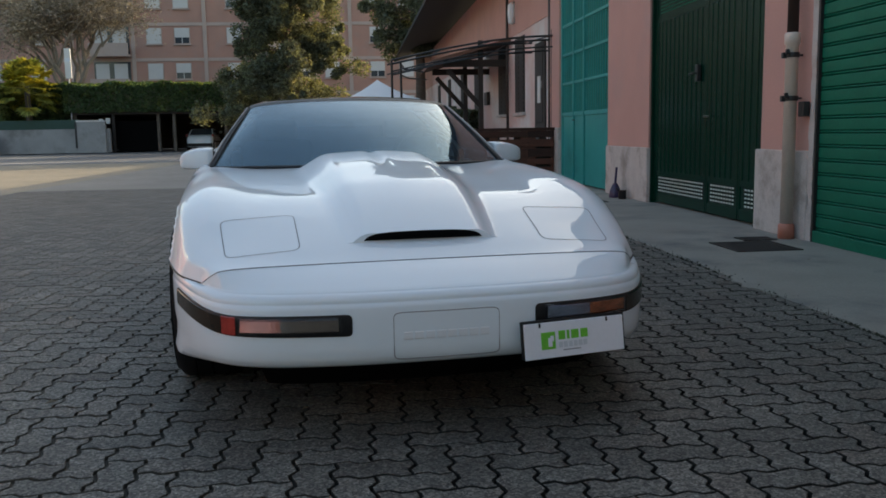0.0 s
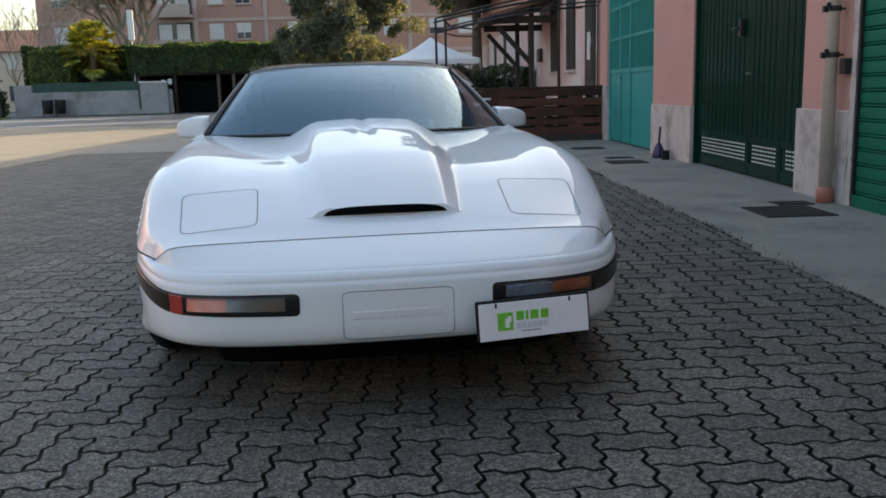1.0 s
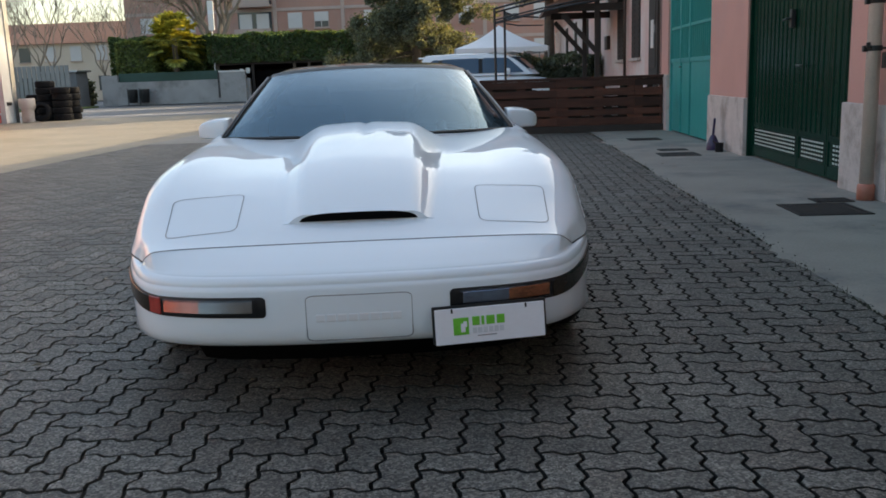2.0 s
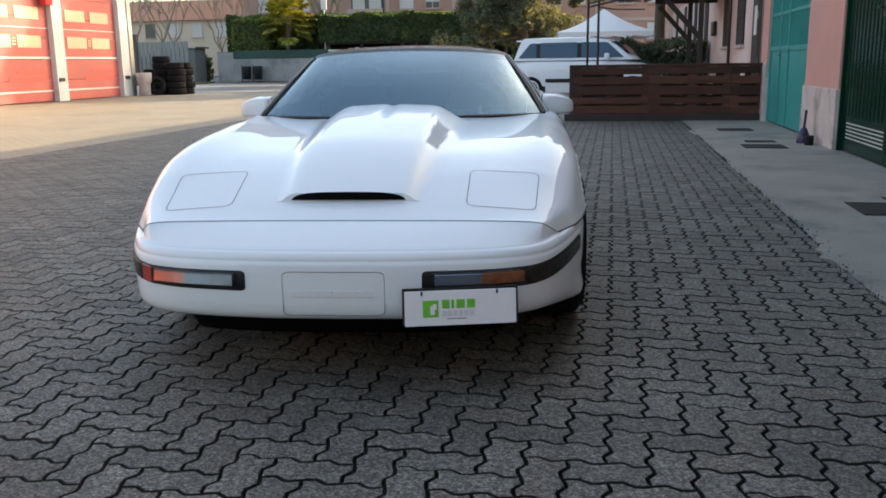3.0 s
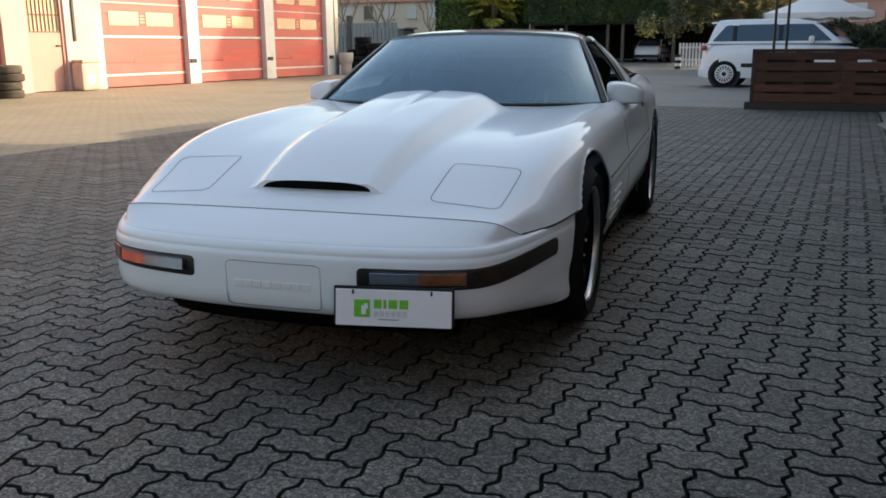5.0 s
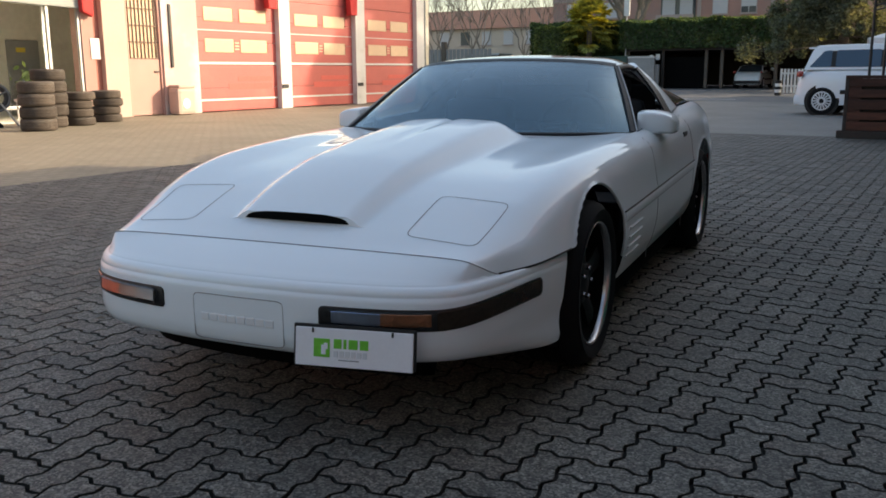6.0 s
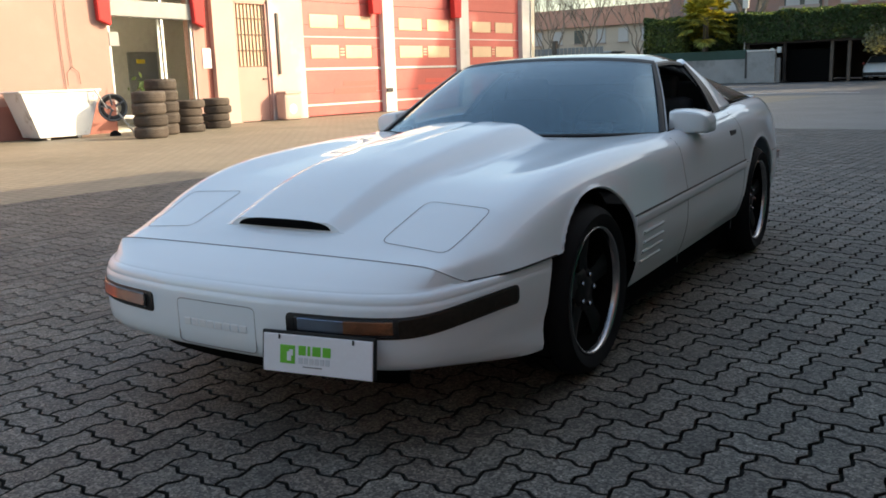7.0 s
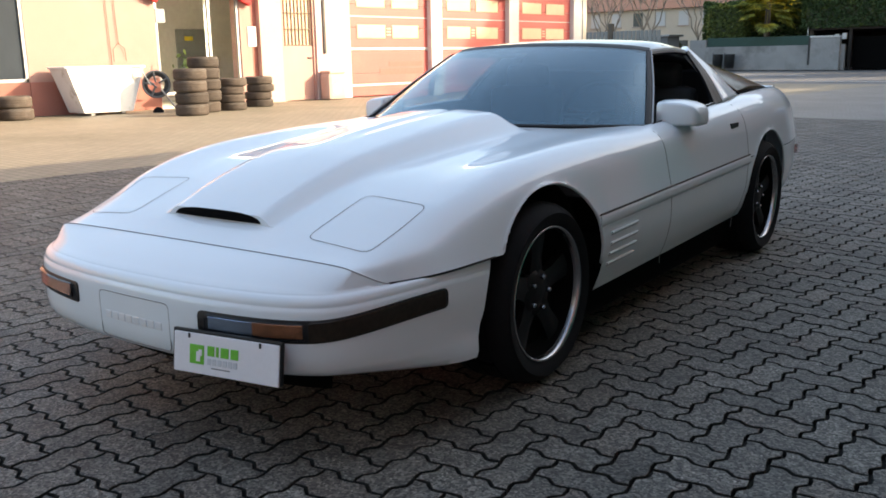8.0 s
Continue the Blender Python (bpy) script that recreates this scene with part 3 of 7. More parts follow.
def roof_slope(name, y0, y1, x_eave, z_eave, label):
    bm = bmesh.new()
    rows = [[(x, y, z) for x, z in ((x_eave, z_eave - 0.13), (x_eave, z_eave), (10.5, z_eave + 2.1), (18.5, z_eave), (18.5, z_eave - 0.13), (10.5, z_eave + 1.97), (x_eave, z_eave - 0.13))] for y in (y0, y1)]
    grid(rows, bm)
    for r in rows:
        bm.faces.new([bm.verts.new(p) for p in r[:3]] + [bm.verts.new(p) for p in r[5:6]])
    bmesh.ops.recalc_face_normals(bm, faces=bm.faces)
    return tagged(mesh_object(name, bm, EAVES), label, "roof", kind="structure")


# unseen roof, added to shape the yard's shadow and the reflected sky
roof_slope("roof_1", 0.2, 17.3, 3.7, 5.89, "unseen garage roof, eave placed to fit its shadow edge")

# green roller door
door = thing("roller_door", (4.02, 5.5, 0), 0, "dark green ribbed metal roller door, closed", "roller door")
SLAT = ((0.022, 0.0), (0.010, 0.002), (0.002, 0.006), (-0.001, 0.011), (0.002, 0.016), (0.010, 0.020), (0.022, 0.0215), (0.022, 0.0225),
        (0.004, 0.025), (0.0, 0.030), (-0.001, 0.067), (0.0, 0.104), (0.004, 0.109), (0.022, 0.1118))
for i in range(1, 33):
    rows = [[(x, y, 0.112 * i - 0.011 + h) for x, h in SLAT] for y in (-1.88, 1.86)]
    part("slat", grid(rows), SHUTTER_GREEN, door)
part("guide_rail", block((-0.03, 1.86, 0), (0.04, 1.90, 3.7), 0.006), IRON, door, "dark guide rail")
part("bottom_bar", block((-0.03, -1.88, 0.004), (0.03, 1.86, 0.10), 0.008), SHUTTER_GREEN, door)
part("backing", block((0.05, -1.9, 0), (0.07, 1.9, 3.7)), DARK_VOID, door)

# dark green double gate
gate = thing("double_gate", (4.07, 9.90, 0), 0, "dark green ribbed steel double gate, closed", "gate")
part("gate_frame", block((-0.05, -1.56, 0), (0.05, -1.51, 3.7), 0.006), DARK_GREEN, gate)
part("gate_frame", block((-0.05, 1.51, 0), (0.05, 1.56, 3.7), 0.006), DARK_GREEN, gate)
part("backing", block((0.06, -1.56, 0), (0.08, 1.56, 3.7)), DARK_VOID, gate)
for y0, y1 in ((-1.51, -0.96), (-0.945, -0.155), (-0.14, 1.51)):
    leaf = part("gate_leaf", block((0.0, y0, 0.03), (0.03, y1, 3.68), 0.004), DARK_GREEN, gate)
    k = int((y1 - y0 - 0.1) / 0.135)
    for i in range(k + 1):
        y = y0 + 0.04 + i * (y1 - y0 - 0.12) / k
        part("rib", block((-0.008, y, 0.42), (0.004, y + 0.06, 2.22), 0.007), DARK_GREEN, leaf)
    for z0, z1 in ((0.03, 0.14), (0.36, 0.42), (2.22, 2.28), (3.5, 3.68)):
        part("rail", block((-0.008, y0, z0), (0.004, y1, z1), 0.004), DARK_GREEN, leaf)
    part("stile", block((-0.010, y0, 0.03), (0.004, y0 + 0.035, 3.68), 0.004), DARK_GREEN, leaf)
    part("stile", block((-0.010, y1 - 0.035, 0.03), (0.004, y1, 3.68), 0.004), DARK_GREEN, leaf)
    # light through punched holes, painted as small pale boxes on the leaf
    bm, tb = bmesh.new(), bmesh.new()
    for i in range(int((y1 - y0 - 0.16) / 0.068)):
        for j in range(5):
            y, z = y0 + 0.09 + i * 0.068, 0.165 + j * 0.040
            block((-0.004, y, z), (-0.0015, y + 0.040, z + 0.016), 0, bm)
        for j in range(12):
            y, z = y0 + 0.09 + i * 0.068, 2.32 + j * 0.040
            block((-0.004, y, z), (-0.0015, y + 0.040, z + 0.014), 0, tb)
    holes = part("perforation", bm, WHITE_PAINT, leaf, "pale boxes painted as light through ventilation holes")
    tagged(holes, kind="stuff")
    tagged(part("perforation", tb, SHUTTER_GREEN, leaf, "green boxes painted as lighter holes near the top"), kind="stuff")
bm = block((-0.06, 0.02, 1.44), (-0.02, 0.09, 1.62), 0.006)
rod((-0.05, 0.05, 1.53), (-0.10, 0.05, 1.53), 0.012, bm)
rod((-0.095, 0.05, 1.53), (-0.095, 0.17, 1.52), 0.011, bm)
part("handle", bm, IRON, gate, "black gate handle")
bm = rod((-0.02, -0.22, 1.06), (-0.08, -0.22, 1.06), 0.010)
rod((-0.075, -0.22, 1.06), (-0.075, -0.34, 1.055), 0.010, bm)
part("handle", bm, IRON, gate, "black lever handle")

# teal workshop door with glazed bars
door = thing("workshop_door", (4.06, 14.84, 0), 0, "teal painted steel door with glazed barred top", "door")
part("frame", block((-0.03, -1.56, 0), (0.04, -1.48, 3.7), 0.006), TEAL, door)
part("frame", block((-0.03, 1.48, 0), (0.04, 1.56, 3.7), 0.006), TEAL, door)
for y0, y1 in ((-1.48, -0.03), (0.0, 0.66), (0.69, 1.48)):
    leaf = part("door_leaf", block((0.0, y0, 0.03), (0.03, y1, 1.20), 0.006), TEAL, door)
    part("rail", block((-0.02, y0, 1.17), (0.03, y1, 1.24), 0.006), TEAL, leaf)
    part("stile", block((-0.02, y0, 0.03), (0.03, y0 + 0.05, 3.6), 0.006), TEAL, leaf)
    for z in (1.72, 2.22, 2.72, 3.22):
        part("rail", block((-0.015, y0, z), (0.025, y1, z + 0.045), 0.005), TEAL, leaf)
    k = max(3, int((y1 - y0) / 0.125))
    for i in range(1, k):
        y = y0 + (y1 - y0) * i / k
        part("bar", block((-0.012, y - 0.010, 1.22), (0.012, y + 0.010, 3.6), 0.004), TEAL, leaf)
    part("pane", block((0.026, y0, 1.22), (0.032, y1, 3.6)), SHUTTER_GREEN, leaf, "grimy green glass")
bm = rod((-0.02, 0.60, 1.10), (-0.06, 0.60, 1.10), 0.010)
rod((-0.055, 0.60, 1.10), (-0.055, 0.48, 1.10), 0.010, bm)
part("handle", bm, IRON, door, "black lever handle")

# downpipe on the pier
pipe = thing("downpipe", (3.90, 7.62, 0), 0, "cream downpipe with orange foot and rusty brackets", "downpipe")
part("pipe", lathe([(0.052, 0.13), (0.052, 1.60), (0.062, 1.61), (0.064, 1.68), (0.056, 1.70)], sides=20), PIPE, pipe, smooth=True)
part("pipe_foot", lathe([(0.066, 0.0), (0.066, 0.12), (0.056, 0.135)], sides=20), ORANGE_PLASTIC, pipe, "orange plastic foot", smooth=True)
part("upper_pipe", lathe([(0.045, 1.62), (0.045, 4.9)], sides=20), DARK_PIPE, pipe, "dark brown upper pipe", smooth=True)
for z in (1.17, 1.52):
    bm = lathe([(0.054, z - 0.020), (0.060, z - 0.020), (0.062, z), (0.060, z + 0.020), (0.054, z + 0.020)], sides=20)
    block((-0.085, -0.02, z - 0.025), (-0.05, 0.02, z + 0.022), 0.006, bm)
    block((-0.075, -0.05, z + 0.005), (-0.045, -0.03, z + 0.045), 0.006, bm)
    rod((0.05, 0, z), (0.12, 0.02, z), 0.008, bm)
    rod((-0.04, -0.04, z), (-0.06, -0.07, z + 0.02), 0.008, bm)
    part("bracket", bm, IRON, pipe, "rusty black pipe bracket")
bm = block((3.93, 7.46, 1.02), (3.985, 7.55, 1.14), 0.008)
block((3.925, 7.48, 1.04), (3.935, 7.53, 1.11), 0.004, bm)
tagged(mesh_object("lock_box", bm, IRON), "small dark metal lock box on the door jamb", "lock box")
bm = block((3.985, 7.385, 0.0), (4.08, 7.46, 3.7), 0.006)
bmesh.ops.subdivide_edges(bm, edges=[e for e in bm.edges if abs(e.verts[0].co.z - e.verts[1].co.z) > 1], cuts=60)
for v in bm.verts:
    v.co.x += 0.012 * noise.noise(v.co * 7)
    v.co.y += 0.030 * noise.noise(Vector((v.co.z * 5, 3, 0))) * (v.co.y > 7.42)
tagged(mesh_object("door_jamb", bm, STONE), "chipped plaster jamb beside the roller door", "jamb", kind="structure")
# bottle and pot at the foot of the pier
bottle = thing("dust_broom", (3.84, 12.35, 0), 0, "purple plastic dustpan with upright handle by the plinth", "dustpan")
bm = lathe([(0.08, 0.0), (0.085, 0.02), (0.075, 0.10), (0.045, 0.17), (0.03, 0.20)], sides=16)
part("pan", bm, PURPLE, bottle, smooth=True)
part("stick", rod((0, 0, 0.19), (0.01, -0.03, 0.42), 0.016), PURPLE, bottle)
pot = thing("tin_can", (3.85, 12.05, 0.004), 0, "small dark tin can standing by the plinth", "can")
part("can_body", lathe([(0.05, 0), (0.052, 0.01), (0.052, 0.11), (0.056, 0.12), (0.046, 0.12), (0.046, 0.03)], sides=16), BLACK_TRIM, pot, smooth=True)
bm = tube([(-0.045, 0, 0.11), (-0.07, 0, 0.13), (-0.09, 0, 0.15)], 0.008)
part("spout", bm, BLACK_TRIM, pot)

# ---- old house beyond the garages ----
wall_piece("wall_house_1", (4.2, 17.15, 0), (4.5, 50.0, 3.2), WHITE_WALL, "old stained white and pink house wall")
wall_piece("wall_house_2", (4.19, 17.15, 3.2), (4.5, 50.0, 5.0), PINK, "pink rendered upper wall of the old house")
wall_piece("wall_house_3", (4.5, 49.7, 0), (12.0, 50.0, 5.0), PINK, "end wall of the old house")
roof_slope("roof_2", 17.25, 50.6, 2.5, 4.95, "dark boarded eaves and roof of the old house")


def old_window(y0, y1, z0, z1):
    win = thing("old_window", (4.195, (y0 + y1) / 2, z0), 0, "tall shuttered window with stone sill, closed", "window", "windows of the old house")
    w, h = (y1 - y0) / 2, z1 - z0
    part("reveal", block((-0.004, -w, 0), (0.01, w, h)), DARK_VOID, win)
    for s in (-1, 1):
        leaf = part("shutter", block((-0.03, min(0, s * w), 0.01), (-0.006, max(0, s * w), h - 0.01), 0.006), TIMBER, win, "dark brown wooden shutter")
        for i in range(int(h / 0.12)):
            part("louvre", block((-0.040, min(s * 0.04, s * (w - 0.05)), 0.06 + i * 0.12), (-0.028, max(s * 0.04, s * (w - 0.05)), 0.12 + i * 0.12), 0.003), TIMBER, leaf)
    part("sill", block((-0.08, -w - 0.08, -0.07), (0.01, w + 0.08, 0.0), 0.01), STONE, win, "pale stone sill")


for y0, y1, z0, z1 in ((20.7, 21.8, 1.35, 3.1), (23.2, 24.3, 1.35, 3.1), (28.3, 29.2, 1.3, 3.05), (32.0, 32.9, 1.5, 3.05), (36.5, 37.4, 1.4, 3.05), (41.0, 42.0, 1.4, 3.05)):
    old_window(y0, y1, z0, z1)
door = thing("house_door", (4.19, 18.9, 0), 0, "weathered dark wooden house door, closed", "door")
part("door_leaf", block((-0.03, -0.5, 0), (0.01, 0.5, 2.75), 0.01), TIMBER, door)
for z in (0.2, 1.1, 1.95):
    part("panel", block((-0.045, -0.36, z), (-0.028, 0.36, z + 0.7), 0.008), TIMBER, door)
bm = block((4.13, 18.72, 1.5), (4.185, 19.0, 2.05), 0.01)
tagged(mesh_object("notice_board", bm, WHITE_PAINT), "white notice board on the house wall", "notice board")
bm = block((4.10, 26.0, 1.68), (4.195, 26.6, 2.05), 0.01)
tagged(mesh_object("meter_box", bm, DARK_PIPE), "brown meter box on the house wall", "meter box")
lamp = thing("wall_lamp", (4.13, 21.95, 3.72), 0, "white wall lamp under the eaves", "lamp")
part("lamp_body", lathe([(0.02, -0.25), (0.09, -0.22), (0.11, 0.0), (0.10, 0.2), (0.04, 0.26)], sides=16), WHITE_PLASTIC, lamp, smooth=True)
part("arm", rod((0, 0, 0.2), (0.08, 0, 0.3), 0.02), IRON, lamp)
pipe = thing("rain_pipe", (4.11, 17.6, 0), 0, "dark brown rain pipe at the house corner", "downpipe")
part("pipe", lathe([(0.055, 0.0), (0.055, 4.8)], sides=16), DARK_PIPE, pipe, smooth=True)
pipe = thing("rain_pipe", (4.12, 22.6, 0), 0, "thin dark rain pipe on the house wall", "downpipe")
part("pipe", lathe([(0.035, 0.0), (0.035, 4.8)], sides=12), DARK_PIPE, pipe, smooth=True)
# timber porch on the house
porch = thing("porch", (3.5, 23.0, 0), 0, "dark timber porch with braces and tiled roof", "porch")
for y in (0.0, 3.2):
    part("post", block((-0.06, y - 0.06, 0), (0.06, y + 0.06, 3.2), 0.01), TIMBER, porch)
    part("beam", block((-0.95, y - 0.07, 2.55), (1.2, y + 0.07, 2.72), 0.01), TIMBER, porch)
    bm = bmesh.new()
    block((-0.06, -0.05, 0), (0.06, 0.05, 1.25), 0.008, bm)
    bm.transform(pose(0, y, 1.55, 0, -42, 0))
    part("brace", bm, TIMBER, porch)
bm = bmesh.new()
rows = [[(-1.25, y, 2.62), (-1.25, y, 2.70), (1.2, y, 3.35), (1.2, y, 3.27), (-1.25, y, 2.62)] for y in (-0.5, 3.7)]
grid(rows, bm)
for r in rows:
    bm.faces.new([bm.verts.new(p) for p in r[:-1]])
bmesh.ops.recalc_face_normals(bm, faces=bm.faces)
part("porch_roof", bm, ROOF_TILE, porch, "dark tiled lean-to roof")

# ---- pallet fence, arbour irons ----
rnd = random.Random(9)
fence = thing("pallet_fence", (0.72, 16.75, 0), 0, "dark stained fence of upright timber pallets", "fence")
LONG = 3.26
part("base_beam", block((-0.1, -0.11, 0), (LONG, 0.10, 0.12), 0.012), TIMBER, fence, "dark base beam")
part("top_rail", block((-0.02, -0.10, 0.935), (LONG, 0.09, 0.985), 0.008), WOOD_DARK, fence)
SLOTS = ((0.217, 0.655), (0.807, 1.245), (1.57, 2.04), (2.19, 2.63), (2.90, 3.20))
for z0, z1 in ((0.125, 0.255), (0.298, 0.408), (0.452, 0.600), (0.642, 0.770), (0.812, 0.932)):
    for x0, x1 in ((0.03, 1.36), (1.375, 2.735), (2.75, LONG - 0.02)):
        lean = Matrix.Rotation(rnd.gauss(0, 0.003), 4, "Y")
        part("board", block((x0, -0.088 + rnd.uniform(-0.004, 0.004), z0), (x1, -0.066, z1 + rnd.uniform(-0.006, 0.008)), 0.004, turn=lean), WOOD_DARK, fence)
        part("board", block((x0, 0.066, z0 + 0.02), (x1, 0.088, z1 + (0.0 if z0 > 0.6 else 0.03)), 0.004), WOOD_DARK, fence)
edges = [0.03] + [v for pair in SLOTS for v in pair] + [LONG - 0.02]
for x0, x1 in zip(edges[::2], edges[1::2]):
    part("block_post", block((x0, -0.078, 0.12), (x1, 0.066, 0.935), 0.004), WOOD_DARK, fence)
for x0, x1, z0, z1 in ((0.03, LONG - 0.02, 0.12, 0.27), (0.03, 1.82, 0.27, 0.66), (1.96, 2.12, 0.27, 0.66), (2.24, 2.36, 0.27, 0.50), (2.46, LONG - 0.02, 0.27, 0.66)):
    part("backing_board", block((x0, -0.01, z0), (x1, 0.005, z1), 0.004), TIMBER, fence)
for x0, x1 in ((0.20, 0.70), (0.80, 0.93), (1.25, 1.48), (1.90, 2.24), (2.5, 2.66), (2.98, 3.08)):
    part("backing_board", block((x0, -0.01, 0.66), (x1, 0.005, 0.90), 0.004), TIMBER, fence)
part("end_post", block((-0.02, -0.095, 0.1), (0.035, 0.09, 0.98), 0.006), TIMBER, fence)
arbour = thing("iron_arbour", (0.9, 16.95, 0), 0, "black iron arbour with thin curved rails", "arbour")
for x, y in ((0.10, 0.0), (0.28, 0.25)):
    part("post", rod((x, y, 0), (x, y, 2.25), 0.022), IRON, arbour)
for y, top in ((0.0, 2.25), (0.25, 2.2), (2.4, 2.35)):
    pts = [(0.1 + 3.1 * f, y, top + 0.42 * math.sin(math.pi * 0.5 * f)) for f in np.linspace(0, 1, 16)]
    part("rail", tube(pts, 0.018), IRON, arbour)
    part("rail", tube([(x, yy, z - 0.2) for x, yy, z in pts], 0.014), IRON, arbour)
for f in (0.3, 0.6, 0.95):
    z = 2.25 + 0.42 * math.sin(math.pi * 0.5 * f)
    part("cross_rail", tube([(0.1 + 3.1 * f, -0.02, z), (0.1 + 3.1 * f, 1.2, z + 0.05), (0.1 + 3.1 * f, 2.45, z + 0.08)], 0.014), IRON, arbour)
part("cross_rail", tube([(0.28, 0.25, 2.2), (0.5, 3.0, 2.3), (1.2, 7.0, 2.5)], 0.02), IRON, arbour)
part("cross_rail", tube([(0.28, 0.25, 2.0), (0.6, 3.0, 2.1), (1.3, 7.0, 2.3)], 0.015), IRON, arbour)
part("post", rod((3.12, 0.1, 0), (3.12, 0.1, 2.8), 0.03), IRON, arbour)

# white gazebo
tent = thing("gazebo", (1.1, 32.0, 0), 3, "white canvas gazebo with pointed top", "gazebo")
bm = bmesh.new()
w = 1.55
ring0 = [(-w, -w, 1.98), (w, -w, 1.98), (w, w, 1.98), (-w, w, 1.98)]
apex = (0, 0, 2.78)
for i in range(4):
    a, b = Vector(ring0[i]), Vector(ring0[(i + 1) % 4])
    rows = []
    for f in np.linspace(0, 1, 8):
        p, q = a.lerp(Vector(apex), f), b.lerp(Vector(apex), f)
        rows.append([tuple(p.lerp(q, g) - Vector((0, 0, 0.10 * math.sin(math.pi * f)))) for g in np.linspace(0, 1, 6)])
    grid(rows, bm)
bmesh.ops.remove_doubles(bm, verts=bm.verts, dist=0.001)
part("canopy", bm, WHITE_CANVAS, tent, smooth=False)
for i in range(4):
    a, b = Vector(ring0[i]), Vector(ring0[(i + 1) % 4])
    rows = [[tuple(a.lerp(b, g) + Vector((0, 0, dz - (0.05 * abs(math.sin(g * math.pi * 5)) if dz else 0)))) for g in np.linspace(0, 1, 31)] for dz in (0, -0.14)]
    part("valance", grid(rows), WHITE_CANVAS, tent)
    part("leg", block((a.x - 0.025, a.y - 0.025, 0), (a.x + 0.025, a.y + 0.025, 1.98), 0.004), STEEL, tent)

# ---- workshop across the yard ----
WX = -16.2
def west(name, y0, y1, z0, z1, material, label, depth=0.0):
    return tagged(mesh_object(name, block((WX - 0.4, y0, z0), (WX + depth, y1, z1), 0.006), material), label, "wall", kind="structure")


west("wall_west_1", -10, 8.2, 0, 5.6, ORANGE_WALL, "salmon rendered workshop wall")
west("wall_west_2", 8.2, 10.1, 0, 0.72, RED_PLINTH, "dark red plinth under the workshop window")
west("wall_west_3", 8.2, 10.1, 2.9, 5.6, ORANGE_WALL, "salmon wall over the workshop window")
west("wall_west_4", 10.1, 13.15, 0.72, 5.6, ORANGE_WALL, "sunlit salmon workshop wall")
west("wall_west_5", 10.1, 13.15, 0, 0.72, RED_PLINTH, "dark red workshop plinth", 0.015)
west("wall_west_6", 13.15, 15.50, 3.9, 5.6, ORANGE_WALL, "salmon wall over the shop window")
west("wall_west_7", 15.50, 15.84, 0, 5.6, ORANGE_WALL, "salmon pier beside the shop window")
west("wall_west_8", 15.84, 16.10, 0, 5.6, RED_PLINTH, "dark red recessed pier", -0.12)
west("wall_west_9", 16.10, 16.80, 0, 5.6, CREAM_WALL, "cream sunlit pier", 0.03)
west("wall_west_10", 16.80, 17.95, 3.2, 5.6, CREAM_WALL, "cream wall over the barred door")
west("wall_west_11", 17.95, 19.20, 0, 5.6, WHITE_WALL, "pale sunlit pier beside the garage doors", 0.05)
west("wall_west_12", 19.20, 31.2, 3.95, 5.6, WHITE_PAINT, "white beam over the garage doors")
for n_, (y0, y1) in enumerate(((22.58, 23.08), (26.52, 27.06), (30.45, 31.0)), 13):
    west(f"wall_west_{n_}", y0, y1, 0, 3.95, WHITE_PAINT, "white painted pier between red garage doors", 0.06)
west("wall_west_16", 31.0, 31.25, 0, 4.3, STEEL, "grey steel end post of the workshop", 0.10)
tagged(mesh_object("wall_west_17", block((-26, -10, 0), (-25.8, 31.2, 5.6)), DARK_VOID), "dark inner wall of the workshop", "wall", kind="structure")
tagged(mesh_object("wall_west_18", block((-26, 31.0, 0), (WX - 0.4, 31.2, 5.6)), ORANGE_WALL), "end wall of the workshop", "wall", kind="structure")
tagged(mesh_object("roof_3", block((-26.4, -10.4, 5.6), (WX + 0.35, 31.6, 5.85), 0.03), STEEL), "flat grey roof of the workshop", "roof", kind="structure")
for n_, y in enumerate((22.62, 26.60, 30.6)):
    bm = block((WX + 0.062, y - 0.02, 0.62), (WX + 0.10, y + 0.26, 0.74), 0.006)
    tagged(mesh_object("door_stop", bm, IRON), "small black door stop on the white pier", "door stop", "door stops on the piers")


def garage_door(y0, y1):
    g = thing("garage_door", (WX - 0.14, (y0 + y1) / 2, 0), 0, "red sectional garage door with pale panels, closed", "garage door", "red garage doors")
    w = (y1 - y0) / 2
    for i in range(6):
        z = 0.02 + i * 0.655
        part("door_section", block((-0.03, -w, z), (0.02, w, z + 0.645), 0.008), RED_DOOR, g)
    for zz in (1.68, 2.55):
        for s in (-1, 1):
            part("panel_window", block((0.018, s * w * 0.42 - w * 0.34, zz), (0.030, s * w * 0.42 + w * 0.34, zz + 0.38), 0.02), PINK_PANEL, g, "pale cream window panel")
        if zz < 2:
            for k in range(3):
                part("hinge_strip", block((0.018, -0.09, zz + 0.08 + k * 0.09), (0.030, 0.09, zz + 0.12 + k * 0.09), 0.006), PINK_PANEL, g)
    for z, h in ((0.31, 0.055), (1.34, 0.07), (2.28, 0.03)):
        part("strip", block((0.018, -w, z), (0.034, w, z + h), 0.006), WHITE_PAINT, g, "white horizontal strip")
    bm = block((0.0195, -w * 0.25, 0.62), (0.024, w * 0.85, 0.80), 0.002)
    block((0.0195, -w * 0.02, 0.86), (0.024, w * 0.85, 1.0), 0.002, bm)
    part("faded_lettering", bm, shade("faded_red", (0.6, 0.1, 0.08), 0.6, vary=0.1), g, "faded lettering bars")
    return g


